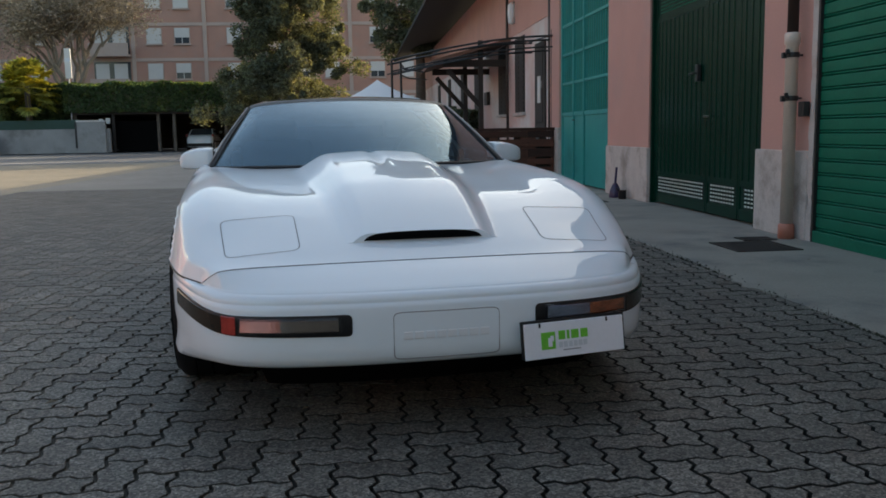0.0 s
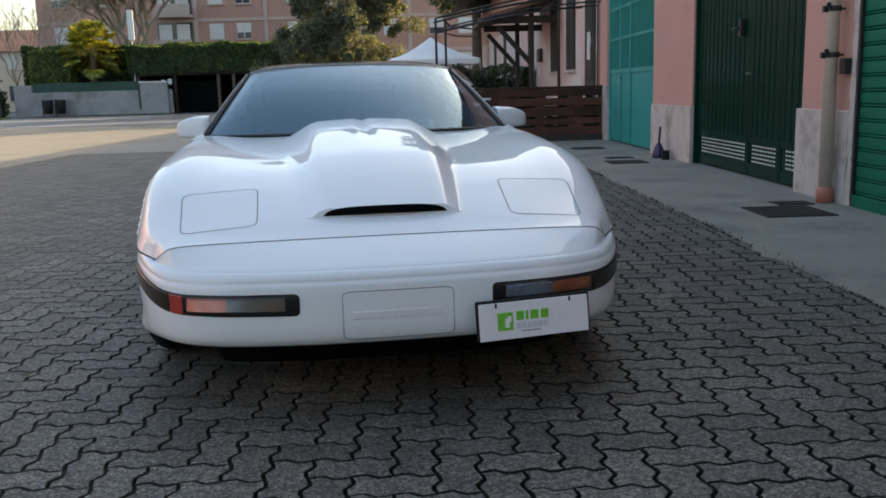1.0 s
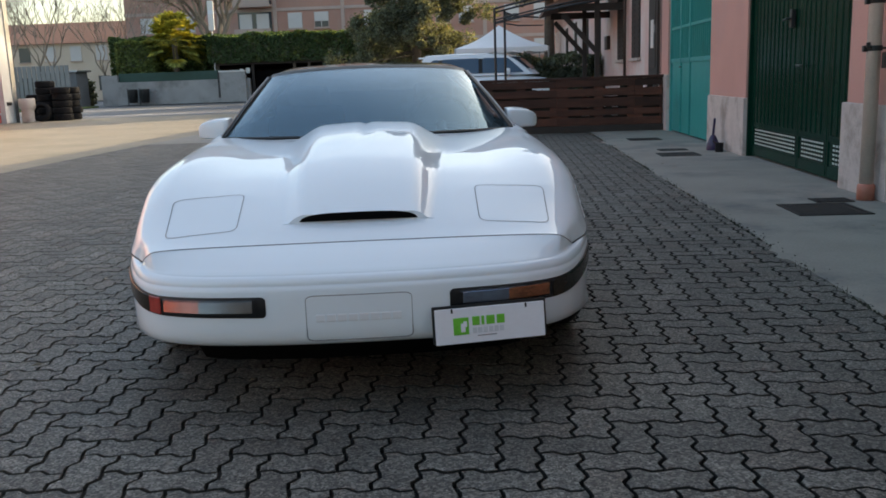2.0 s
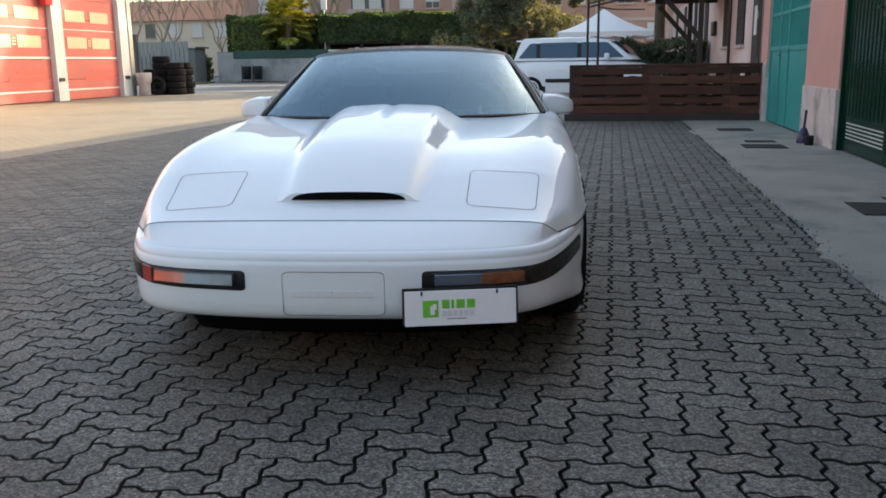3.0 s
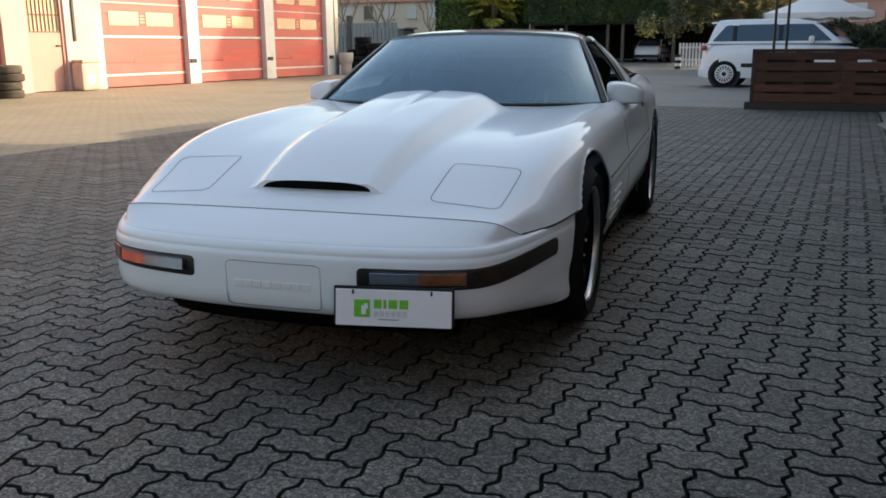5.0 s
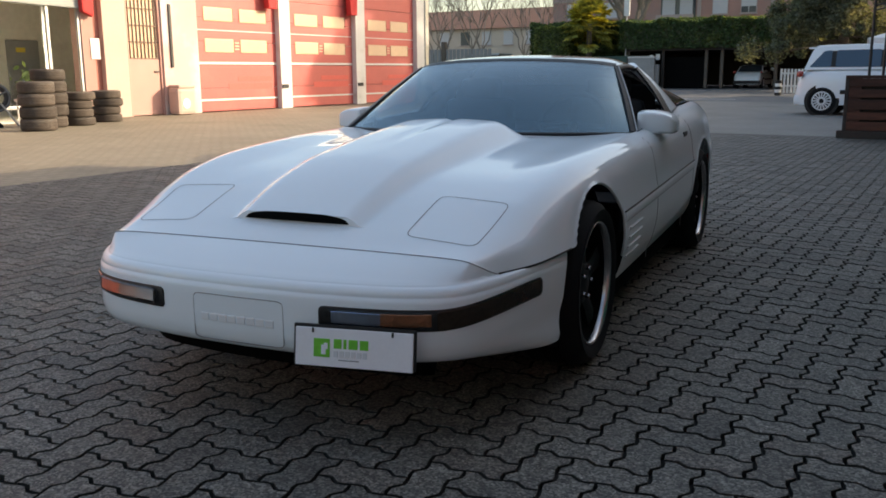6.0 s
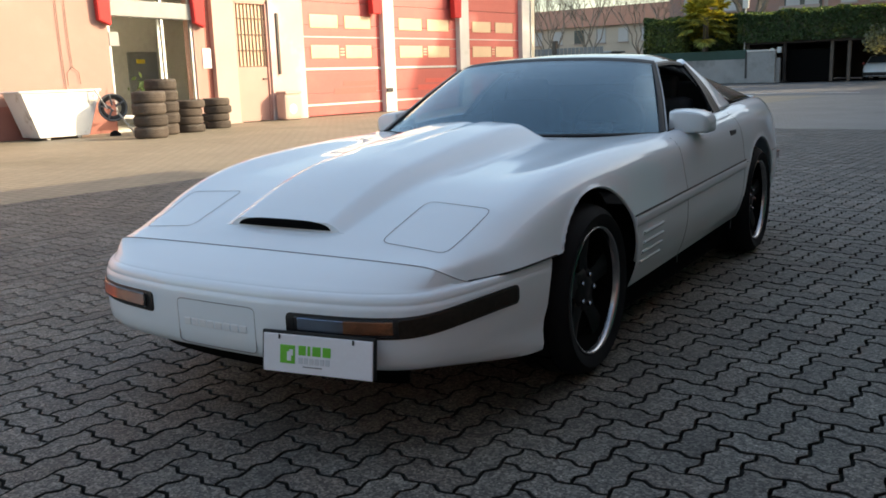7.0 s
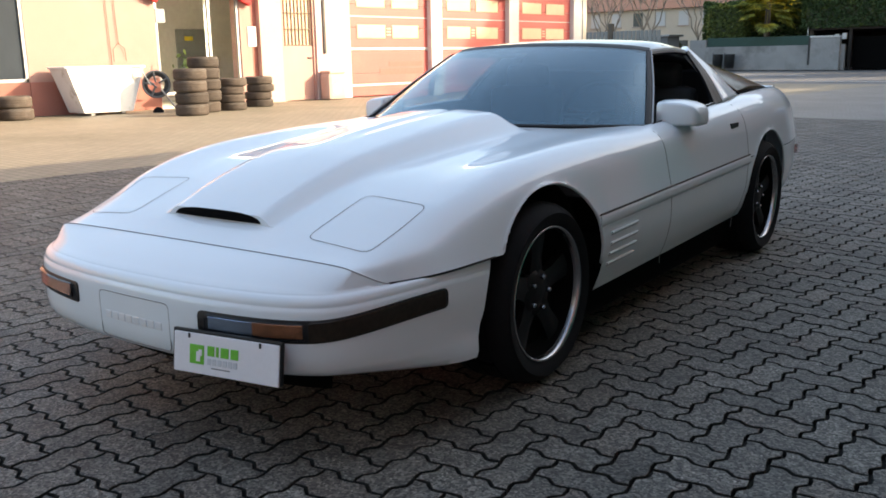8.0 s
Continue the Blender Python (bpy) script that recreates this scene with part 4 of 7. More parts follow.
for y0, y1 in ((19.20, 22.58), (23.08, 26.52), (27.06, 30.45)):
    garage_door(y0, y1)
for y in (22.2, 26.3):
    bm = block((WX - 0.01, y - 0.25, 3.0), (WX + 0.20, y + 0.2, 3.96), 0.03)
    for v in bm.verts:
        if v.co.z < 3.2:
            v.co.y = y + (v.co.y - y) * 0.8
    tagged(mesh_object("red_flag", bm, RED_CLOTH), "folded red cloth hanging over the garage door", "cloth", "red cloths over the doors")

# shop window with roller shutter half up
win = thing("shop_window", (WX - 0.06, 14.325, 0), 0, "tall shop window with raised roller shutter", "window")
w = 1.175
for y in (-w, 0.27, w - 0.07):
    part("window_frame", block((-0.05, y, 0.3), (0.03, y + 0.07, 3.9), 0.006), STEEL, win)
for z in (0.3, 2.75, 3.82):
    part("window_frame", block((-0.05, -w, z), (0.03, w, z + 0.08), 0.006), STEEL, win)
for y0, y1 in ((-w + 0.07, 0.27), (0.34, w - 0.07)):
    for z0, z1 in ((0.38, 2.75), (2.83, 3.82)):
        part("pane", block((-0.012, y0, z0), (-0.004, y1, z1)), PANE, win, "clear reflecting pane").visible_shadow = False
part("shutter_box", block((-0.10, -w, 2.66), (0.09, w, 3.05), 0.03, turn=Matrix.Rotation(-0.02, 4, "X")), SHUTTER_GREY, win, "grey raised roller shutter")
part("notice", block((0.02, -w + 0.02, 2.0), (0.05, -w + 0.27, 2.32), 0.004), SHUTTER_GREY, win, "pale notice box on the frame")
part("curtain", block((-0.3, 0.36, 0.4), (-0.26, 0.50, 2.75), 0.01), WHITE_CANVAS, win, "white vertical blind")
bm = block((-3.5, -2.5, 0.0), (-3.4, 4.3, 3.9))
block((-3.4, -2.5, 0), (-0.4, -2.4, 3.9), 0, bm)
block((-3.4, 4.2, 0), (-0.4, 4.3, 3.9), 0, bm)
block((-3.4, -2.5, 3.9), (-0.4, 4.3, 4.0), 0, bm)
block((-3.4, -2.4, -0.02), (-0.1, 4.2, 0.02), 0, bm)
part("room", bm, shade("pale_room_wall", (0.7, 0.69, 0.62), 0.8), win, "dim grey room behind the glass")
part("inner_door", block((-3.39, 1.4, 0.0), (-3.34, 2.35, 2.0), 0.02), SHUTTER_GREY, win, "grey inner door")
part("sign", block((-3.33, 1.66, 1.68), (-3.31, 1.92, 1.80)), shade("yellow_sign", (0.8, 0.6, 0.05), 0.6), win, "small yellow sign")
win2 = thing("workshop_window", (WX - 0.05, 9.15, 0.72), 0, "large workshop window with steel frame", "window")
for y in (-0.95, 0.88):
    part("window_frame", block((-0.05, y, 0), (0.04, y + 0.07, 2.18), 0.006), STEEL, win2)
for z in (0.0, 2.11):
    part("window_frame", block((-0.05, -0.95, z), (0.04, 0.95, z + 0.07), 0.006), STEEL, win2)
part("pane", block((-0.012, -0.9, 0.05), (-0.004, 0.9, 2.12)), DARK_GLASS, win2)
for y in (13.02, 15.62):
    flag = thing("awning_end", (WX + 0.02, y, 2.45), 0, "red cloth awning end hanging on the wall", "awning", "red awning ends")
    rows = [[(0, -0.22, 1.6), (0.25, -0.2, 1.5), (0.3, -0.1, 0.0 + 0.1)], [(0.0, 0, 1.6), (0.3, 0, 1.5), (0.36, 0, 0.0)], [(0, 0.22, 1.6), (0.25, 0.2, 1.5), (0.3, 0.12, 0.08)]]
    bm = block((0.0, -0.22, 0.1), (0.16, 0.2, 1.6), 0.05)
    for v in bm.verts:
        if v.co.z < 0.5:
            v.co.y *= 0.75
            v.co.z -= 0.1 * (v.co.y > 0)
    part("cloth", bm, RED_CLOTH, flag)
# barred side door
door = thing("barred_door", (WX - 0.05, 17.375, 0), 0, "salmon steel door with barred window, closed", "door")
part("frame", block((-0.05, -0.57, 0), (0.05, -0.50, 3.2), 0.006), SALMON, door)
part("frame", block((-0.05, 0.50, 0), (0.05, 0.57, 3.2), 0.006), SALMON, door)
part("frame", block((-0.05, -0.57, 3.12), (0.05, 0.57, 3.2), 0.006), SALMON, door)
part("door_leaf", block((-0.03, -0.5, 0.02), (0.01, 0.5, 1.46), 0.006), SALMON, door)
part("pane", block((-0.03, -0.5, 1.46), (-0.02, 0.5, 3.12)), PINK_PANEL, door, "dusty cream pane")
for i in range(8):
    y = -0.42 + i * 0.12
    part("bar", rod((0.0, y, 1.46), (0.0, y, 3.12), 0.013, sides=8), CABLE_BROWN, door)
for z in (1.46, 1.88, 2.30, 2.72):
    part("bar", block((-0.012, -0.5, z), (0.012, 0.5, z + 0.035), 0.003), CABLE_BROWN, door)
part("handle", block((0.01, 0.30, 1.12), (0.05, 0.44, 1.16), 0.006), IRON, door)
# things on the sunny wall
bm = block((WX + 0.05, 18.18, 1.25), (WX + 0.09, 18.26, 2.9), 0.006)
tagged(mesh_object("cable_duct", bm, IRON), "black cable duct on the pale pier", "cable duct")
drum = thing("hose_box", (WX + 0.30, 18.28, 0), 0, "weathered cream hose box with a round white disc by the pier", "box")
bm = block((-0.2, -0.33, 0.0), (0.2, 0.33, 0.72), 0.10)
part("box_body", bm, CREAM_WALL, drum, smooth=False)
part("lid", block((-0.21, -0.30, 0.70), (0.21, 0.30, 0.79), 0.04), CREAM_WALL, drum)
bm = lathe([(0.001, 0.0), (0.14, 0.0), (0.15, -0.03)], sides=24, axis="X")
bm.transform(pose(0.21, -0.05, 0.30))
part("disc", bm, WHITE_PAINT, drum, "round white disc")
for y, z0 in ((11.92, 1.0), (12.12, 1.5)):
    bm = tube([(WX + 0.03, y, 3.9), (WX + 0.03, y + 0.02, 2.2), (WX + 0.03, y + 0.05, z0)], 0.0075)
    tagged(mesh_object("wall_cable", bm, CABLE_BROWN), "brown cable running down the salmon wall", "cable", "cables on the wall")
bm = tube([(WX + 0.04, 12.02, 1.12), (WX + 0.04, 12.02, 1.40), (WX + 0.05, 12.14, 1.54), (WX + 0.04, 12.30, 1.42), (WX + 0.04, 12.32, 1.15)], 0.0075)
tagged(mesh_object("cable_loop", bm, CABLE_BROWN), "brown cable loop on the salmon wall", "cable")
bm = block((WX + 0.004, 15.72, 1.45), (WX + 0.02, 15.98, 1.95), 0.003)
tagged(mesh_object("paper_notice", bm, WHITE_PAINT), "white paper notice on the salmon pier", "notice")

# rubble skip
skip = thing("rubble_skip", (-15.60, 11.32, 0), 0, "white steel rubble skip with sloping ends", "skip")
def hull(half_top, half_base, deep_top, deep_base, z0, z1):
    lo = [(-deep_base, -half_base, z0), (deep_base, -half_base, z0), (deep_base, half_base, z0), (-deep_base, half_base, z0)]
    hi = [(-deep_top, -half_top, z1), (deep_top, -half_top, z1), (deep_top, half_top, z1), (-deep_top, half_top, z1)]
    return lo, hi
lo, hi = hull(0.87, 0.555, 0.40, 0.37, 0.06, 1.00)
lo2, hi2 = hull(0.83, 0.53, 0.36, 0.33, 0.12, 1.00)
bm = bmesh.new()
A, B = [bm.verts.new(p) for p in lo], [bm.verts.new(p) for p in hi]
C, D = [bm.verts.new(p) for p in hi2], [bm.verts.new(p) for p in lo2]
bm.faces.new(A[::-1])
bm.faces.new(D)
for ringa, ringb in ((A, B), (B, C), (C, D)):
    for i in range(4):
        bm.faces.new((ringa[i], ringa[(i + 1) % 4], ringb[(i + 1) % 4], ringb[i]))
bmesh.ops.recalc_face_normals(bm, faces=bm.faces)
part("skip_body", bm, SKIP_WHITE, skip)
bm = bmesh.new()
ringp = [Vector((sx * 0.41, sy * 0.89, 1.01)) for sx, sy in ((-1, -1), (1, -1), (1, 1), (-1, 1))]
for i in range(4):
    rod(ringp[i], ringp[(i + 1) % 4], 0.025, bm, sides=8)
part("rim_bar", bm, SKIP_WHITE, skip)
for y in (-0.35, 0.35):
    part("skid", block((-0.32, y - 0.05, 0.0), (0.32, y + 0.05, 0.07), 0.01), STEEL, skip)


def tyre_mesh(R=0.34, wide=0.235):
    h = wide / 2
    return lathe([(R * 0.60, -h * 0.8), (R * 0.66, -h), (R * 0.86, -h * 1.02), (R * 0.97, -h * 0.82), (R, -h * 0.55), (R, -h * 0.3), (R * 0.985, -h * 0.28), (R * 0.985, -h * 0.2), (R, -h * 0.18),
                  (R, h * 0.18), (R * 0.985, h * 0.2), (R * 0.985, h * 0.28), (R, h * 0.3), (R, h * 0.55), (R * 0.97, h * 0.82), (R * 0.86, h * 1.02), (R * 0.66, h), (R * 0.60, h * 0.8),
                  (R * 0.62, h * 0.6), (R * 0.9, h * 0.5), (R * 0.9, -h * 0.5), (R * 0.62, -h * 0.6)], sides=36, closed=True)


def loose_tyre(label, group):
    t = tagged(mesh_object("tyre", tyre_mesh(), WORN_RUBBER, smooth=True), label, "tyre", group)
    return sharp(t, 40)


first = loose_tyre("worn dusty car tyre stacked by the workshop", "tyre stacks by the workshop")
first.matrix_world = pose(-13.3, 12.15, 0.118)
rnd = random.Random(4)
slim = sharp(tagged(mesh_object("tyre", tyre_mesh(0.33, 0.176), WORN_RUBBER, smooth=True), "narrow worn car tyre stacked by the workshop", "tyre", "tyre stacks by the workshop"), 40)
slim.matrix_world = pose(-14.2, 13.75, 0.089)
for x, y, count in ((-14.2, 13.75, 4), (-14.85, 15.0, 4)):
    for i in range(count):
        if (x, i) != (-14.2, 0):
            copy_thing(slim, pose(x + rnd.uniform(-0.03, 0.03), y + rnd.uniform(-0.03, 0.03), 0.089 + i * 0.180, 0, 0, rnd.uniform(0, 360)))
for x, y, count in ((-13.3, 12.15, 4), (-14.1, 13.0, 5), (-15.4, 9.4, 2), (-15.3, 8.6, 2)):
    for i in range(count):
        if (x, y, i) != (-13.3, 12.15, 0):
            copy_thing(first, pose(x + rnd.uniform(-0.025, 0.025), y + rnd.uniform(-0.025, 0.025), 0.118 + i * 0.240, 0, 0, rnd.uniform(0, 360)))
heap = loose_tyre("black old tyre in the heap at the workshop corner", "tyre heap at the corner")
heap.matrix_world = pose(-14.85, 32.0, 0.118)
heap.data.materials[0] = RUBBER
for x, y, count in ((-14.85, 32.0, 5), (-15.55, 32.2, 6), (-16.1, 32.6, 4), (-14.9, 32.8, 5)):
    for i in range(count):
        if (x, y, i) != (-14.85, 32.0, 0):
            copy_thing(heap, pose(x + rnd.uniform(-0.04, 0.04), y + rnd.uniform(-0.04, 0.04), 0.118 + i * 0.240, 0, 0, rnd.uniform(0, 360)))
for x, y, tilt in ((-15.35, 31.38, 76),):
    copy_thing(heap, pose(x, y, 0.345, tilt, 0, 10))
reel = thing("hose_reel", (-15.0, 12.35, 0), 62, "hose reel with dark drum and grey spokes on a wheeled stand", "hose reel")
bm = tyre_mesh(0.30, 0.16)
bm.transform(pose(0, 0, 0.62, 90, 0, 0))
part("drum", bm, IRON, reel, "dark wound drum", smooth=True)
bm = lathe([(0.255, -0.09), (0.285, -0.10), (0.305, -0.09), (0.285, -0.08)], sides=36, axis="Y", closed=True)
bm.transform(pose(0, 0, 0.62))
part("drum_edge", bm, REEL_GREY, reel, smooth=True)
for k in range(5):
    a = k * math.tau / 5 + 0.5
    part("spoke", rod((0.05 * math.cos(a), -0.09, 0.62 + 0.05 * math.sin(a)), (0.28 * math.cos(a), -0.09, 0.62 + 0.28 * math.sin(a)), 0.02, sides=8), REEL_GREY, reel, "grey spoke")
part("leg", rod((0.1, -0.1, 0.5), (0.42, -0.14, 0.02), 0.018, sides=8), STEEL, reel)
part("leg", rod((0.1, 0.1, 0.5), (0.42, 0.14, 0.02), 0.018, sides=8), STEEL, reel)
part("push_handle", tube([(-0.12, -0.1, 0.6), (-0.34, -0.1, 1.02), (-0.34, 0.1, 1.02), (-0.12, 0.1, 0.6)], 0.016), STEEL, reel)
part("cart_wheel", lathe([(0.001, -0.03), (0.10, -0.03), (0.12, -0.015), (0.12, 0.015), (0.10, 0.03), (0.001, 0.03)], sides=24, axis="Y"), RUBBER, reel)
reel.children[-1].matrix_basis = pose(-0.2, 0, 0.12)
bollard_ = thing("stone_drum", (-15.72, 31.15, 0), 0, "pale weathered concrete drum by the steel post", "drum")
part("drum_body", lathe([(0.20, 0.0), (0.22, 0.05), (0.21, 0.42), (0.23, 0.46), (0.27, 0.52), (0.28, 0.80), (0.26, 0.84), (0.22, 0.84), (0.21, 0.6)], sides=24), STONE, bollard_, smooth=True)
sharp(bollard_.children[-1], 40)
plant = thing("potted_plant", (-15.6, 13.55, 0), 0, "small leafy plant in a red pot on a stool", "plant")
part("stool", block((-0.2, -0.25, 0.50), (0.2, 0.25, 0.56), 0.01), WHITE_PAINT, plant)
for sx in (-1, 1):
    for sy in (-1, 1):
        part("stool_leg", rod((sx * 0.16, sy * 0.2, 0), (sx * 0.16, sy * 0.2, 0.5), 0.018, sides=8), WHITE_PAINT, plant)
part("pot", lathe([(0.09, 0.56), (0.13, 0.80), (0.14, 0.82), (0.12, 0.82), (0.11, 0.7)], sides=20), RED_CLOTH, plant, "red pot", smooth=True)

# ---- the sports car ----
# its own frame: x to its left side, y from nose to tail, z up
STATIONS = [  # y, centre z, z at .30, z at .52, crest x z, shoulder x z, crease x z
    (0.222, 0.537, 0.5365, 0.535, 0.62, 0.533, 0.665, 0.53, 0.686, 0.526),
    (0.25, 0.548, 0.5465, 0.542, 0.64, 0.538, 0.692, 0.529, 0.713, 0.507),
    (0.28, 0.56, 0.558, 0.552, 0.652, 0.545, 0.711, 0.529, 0.731, 0.49),
    (0.31, 0.572, 0.57, 0.563, 0.664, 0.553, 0.724, 0.531, 0.743, 0.48),
    (0.45, 0.625, 0.62, 0.612, 0.684, 0.6, 0.779, 0.56, 0.819, 0.488),
    (0.6, 0.67, 0.665, 0.662, 0.7048, 0.66, 0.8048, 0.615, 0.8548, 0.497),
    (0.8, 0.712, 0.706, 0.705, 0.7214, 0.715, 0.8264, 0.675, 0.8814, 0.505),
    (1, 0.735, 0.727, 0.728, 0.728, 0.748, 0.838, 0.705, 0.893, 0.515),
    (1.3, 0.765, 0.755, 0.755, 0.731, 0.772, 0.846, 0.725, 0.899, 0.53),
    (1.6, 0.785, 0.775, 0.772, 0.744, 0.785, 0.854, 0.735, 0.902, 0.537),
    (1.9, 0.8, 0.79, 0.782, 0.76, 0.79, 0.86, 0.74, 0.903, 0.542),
    (2.1, 0.8, 0.792, 0.786, 0.7807, 0.8, 0.8657, 0.745, 0.9037, 0.545),
    (2.5, 0.8, 0.8, 0.8, 0.772, 0.82, 0.867, 0.755, 0.905, 0.553),
    (3, 0.83, 0.83, 0.835, 0.7587, 0.845, 0.8687, 0.77, 0.9067, 0.563),
    (3.4, 0.86, 0.86, 0.865, 0.76, 0.87, 0.88, 0.79, 0.92, 0.57),
    (3.8, 0.87, 0.87, 0.875, 0.748, 0.88, 0.858, 0.79, 0.903, 0.57),
    (4.15, 0.87, 0.87, 0.87, 0.702, 0.872, 0.802, 0.78, 0.852, 0.57),
    (4.42, 0.862, 0.862, 0.86, 0.635, 0.852, 0.745, 0.76, 0.79, 0.57),
    (4.5, 0.845, 0.845, 0.843, 0.61, 0.835, 0.72, 0.74, 0.76, 0.56),
]
AXLES, WHEEL_Z = (0.997, 3.40), 0.308
ARCHES, ARCH_Z, ARCH = (1.010, 3.40), 0.320, 0.358
FRONT_Y = 0.222      # the bonnet's front edge


def ease(t):
    t = min(max(t, 0.0), 1.0)
    return t * t * (3 - 2 * t)


def bulge(x, y):
    """The raised scoop on the bonnet: steep flanks at its mouth, soft shoulders and a groove towards the windscreen."""
    if y < 0.345 or y > 1.735:
        return 0.0
    high = float(np.interp(y, (0.345, 0.5, 0.8, 1.1, 1.4, 1.60, 1.68, 1.71, 1.735), (0.03, 0.037, 0.050, 0.060, 0.069, 0.073, 0.071, 0.05, 0.0)))
    wide = float(np.interp(y, (0.345, 0.6, 1.0, 1.65), (0.226, 0.244, 0.268, 0.295)))
    soft = float(np.interp(y, (0.345, 0.6, 1.0, 1.65), (0.055, 0.075, 0.12, 0.185)))
    groove = 0.011 * ease((y - 0.8) / 0.6) * math.exp(-abs(x / 0.020) ** 1.5)
    crown = 0.006 * (1 - (x / wide) ** 2) if abs(x) < wide else 0.0
    return high * ease((wide + soft / 2 - abs(x)) / soft) + (crown * ease((y - 0.35) / 0.3) - groove) * min(1.0, high / 0.06)


def section(y):
    """The half cross-section at y: points (x, z) from the middle over the crest and down to the sill."""
    table = np.array(STATIONS)
    zc, zb, zd, xe, ze, xs, zs, w, zw = smooth_at(table[:, 0], table[:, 1:], [y])[0]
    upper = curve_through([(0, zc), (0.30, zb), (0.52, zd), (xe, ze), (xs, zs), (w, zw)], 45)
    foot = float(np.interp(y, (1.3, 3.05, 3.7, 4.2), (0.235, 0.262, 0.25, 0.27)))
    lower = curve_through([(w, zw - 0.004), (w - 0.002, 0.43), (w - 0.022, 0.32), (w - 0.05, foot)], 16)
    return upper, lower


def body_rows():
    ys = sorted({round(v, 4) for v in (*np.linspace(FRONT_Y, 0.60, 30), 0.3449, 0.3451, 1.685, 1.695, 1.705, 1.71, 1.72, 1.7349, *np.linspace(0.60, 4.50, 190))})
    rows = []
    for y in ys:
        upper, lower = section(y)
        rows.append((y, [(x, y, z + bulge(x, y)) for x, z in upper], [(x, y, z) for x, z in lower]))
    return rows


def in_arch(x, y, z):
    return abs(x) > 0.55 and any(math.hypot(y - a, z - ARCH_Z) < ARCH for a in ARCHES)


def panels():
    """Sorts the faces of the shell into the car's panels."""
    rows = body_rows()
    made = {k: bmesh.new() for k in ("bonnet", "door_l", "door_r", "sill_l", "sill_r", "rear_body")}
    index = {k: {} for k in made}

    def vert(k, p):
        for a in ARCHES:
            d = math.hypot(p[1] - a, p[2] - ARCH_Z)
            if abs(p[0]) > 0.55 and ARCH - 0.03 < d < ARCH:
                s = ARCH / d
                p = (p[0], a + (p[1] - a) * s, ARCH_Z + (p[2] - ARCH_Z) * s)
        key = tuple(round(c, 5) for c in p)
        if key not in index[k]:
            index[k][key] = made[k].verts.new(p)
        return index[k][key]

    for (ya, ua, la), (yb, ub, lb) in zip(rows, rows[1:]):
        for mirror in (1, -1):
            for a, b, low in ((ua, ub, False), (la, lb, True)):
                for i in range(len(a) - 1):
                    quad = [a[i], a[i + 1], b[i + 1], b[i]]
                    cx, cy, cz = (sum(q[j] for q in quad) / 4 for j in range(3))
                    table_x = float(np.interp(cy, [s[0] for s in STATIONS], [s[4] for s in STATIONS]))
                    if sum(in_arch(*q) and min(math.hypot(q[1] - t, q[2] - ARCH_Z) for t in ARCHES) < ARCH - 0.03 for q in quad) > 0 and \
                            all(in_arch(*q) for q in quad) or (in_arch(cx, cy, cz) and min(math.hypot(cy - t, cz - ARCH_Z) for t in ARCHES) < ARCH - 0.012):
                        continue
                    if low and cy < 0.9:
                        continue
                    if not low and 1.98 < cy < 4.10 and cx < table_x - 0.004:
                        continue
                    if cy < 1.93:
                        k = ("sill_l" if mirror > 0 else "sill_r") if low else "bonnet"
                    elif cy < 3.02:
                        k = "door_l" if mirror > 0 else "door_r"
                    else:
                        k = "rear_body"
                    if not low and cy < 2.02 and cx < table_x - 0.004:
                        k = "bonnet"
                    pts = [(q[0] * mirror, q[1], q[2]) for q in quad]
                    side = k
                    vs = [vert(side, p) for p in (pts if mirror < 0 else pts[::-1])]
                    if len(set(vs)) > 2:
                        try:
                            made[k].faces.new(list(dict.fromkeys(vs)))
                        except ValueError:
                            pass
    back = rows[-1]
    outline = back[1] + back[2]
    ring = [(-x, y, z) for x, y, z in outline[::-1]] + list(outline)
    made["rear_body"].faces.new([made["rear_body"].verts.new(p) for p in ring])
    for bm in made.values():
        bmesh.ops.recalc_face_normals(bm, faces=bm.faces)
    return made


NOSE = [(0, 0), (0.2, 0.005), (0.35, 0.020), (0.5, 0.046), (0.62, 0.092), (0.70, 0.155), (0.76, 0.255), (0.81, 0.395), (0.845, 0.535), (0.862, 0.665)]
SEAM_Y = [(0.0, 0.222), (0.555, 0.222), (0.60, 0.245), (0.667, 0.31), (0.778, 0.435), (0.889, 0.553), (1.0, 0.665)]


def seam_at(s):
    """The line between bumper and bonnet: across the nose, round its corner and back along the crease to the wheel arch."""
    s = abs(s)
    if s <= 0.555:
        front_edge = section(FRONT_Y)[0]
        x = 0.686 * s / 0.555
        return (x, FRONT_Y, float(np.interp(x, front_edge[:, 0], front_edge[:, 1])))
    y = float(np.interp(s, [p[0] for p in SEAM_Y], [p[1] for p in SEAM_Y]))
    table = np.array(STATIONS)
    x, z = (float(v) for v in smooth_at(table[:, 0], table[:, 8:10], [y])[0])
    return (x, y, z)


def nose_at(s):
    """A place and outward way on the nose's plan curve; s from 0 (middle) to 1 (wheel arch)."""
    s = np.atleast_1d(s)
    t = np.linspace(0, 1, 400)
    dense = smooth_at(np.linspace(0, 1, len(NOSE)), np.array(NOSE), t)
    p = np.array([np.interp(s, t, dense[:, k]) for k in range(2)]).T
    q = np.array([np.interp(np.minimum(s + 0.004, 1), t, dense[:, k]) for k in range(2)]).T
    o = np.array([np.interp(np.maximum(s - 0.004, 0), t, dense[:, k]) for k in range(2)]).T
    way = q - o
    way /= np.linalg.norm(way, axis=1)[:, None]
    return p, np.stack([way[:, 1], -way[:, 0]], axis=1)


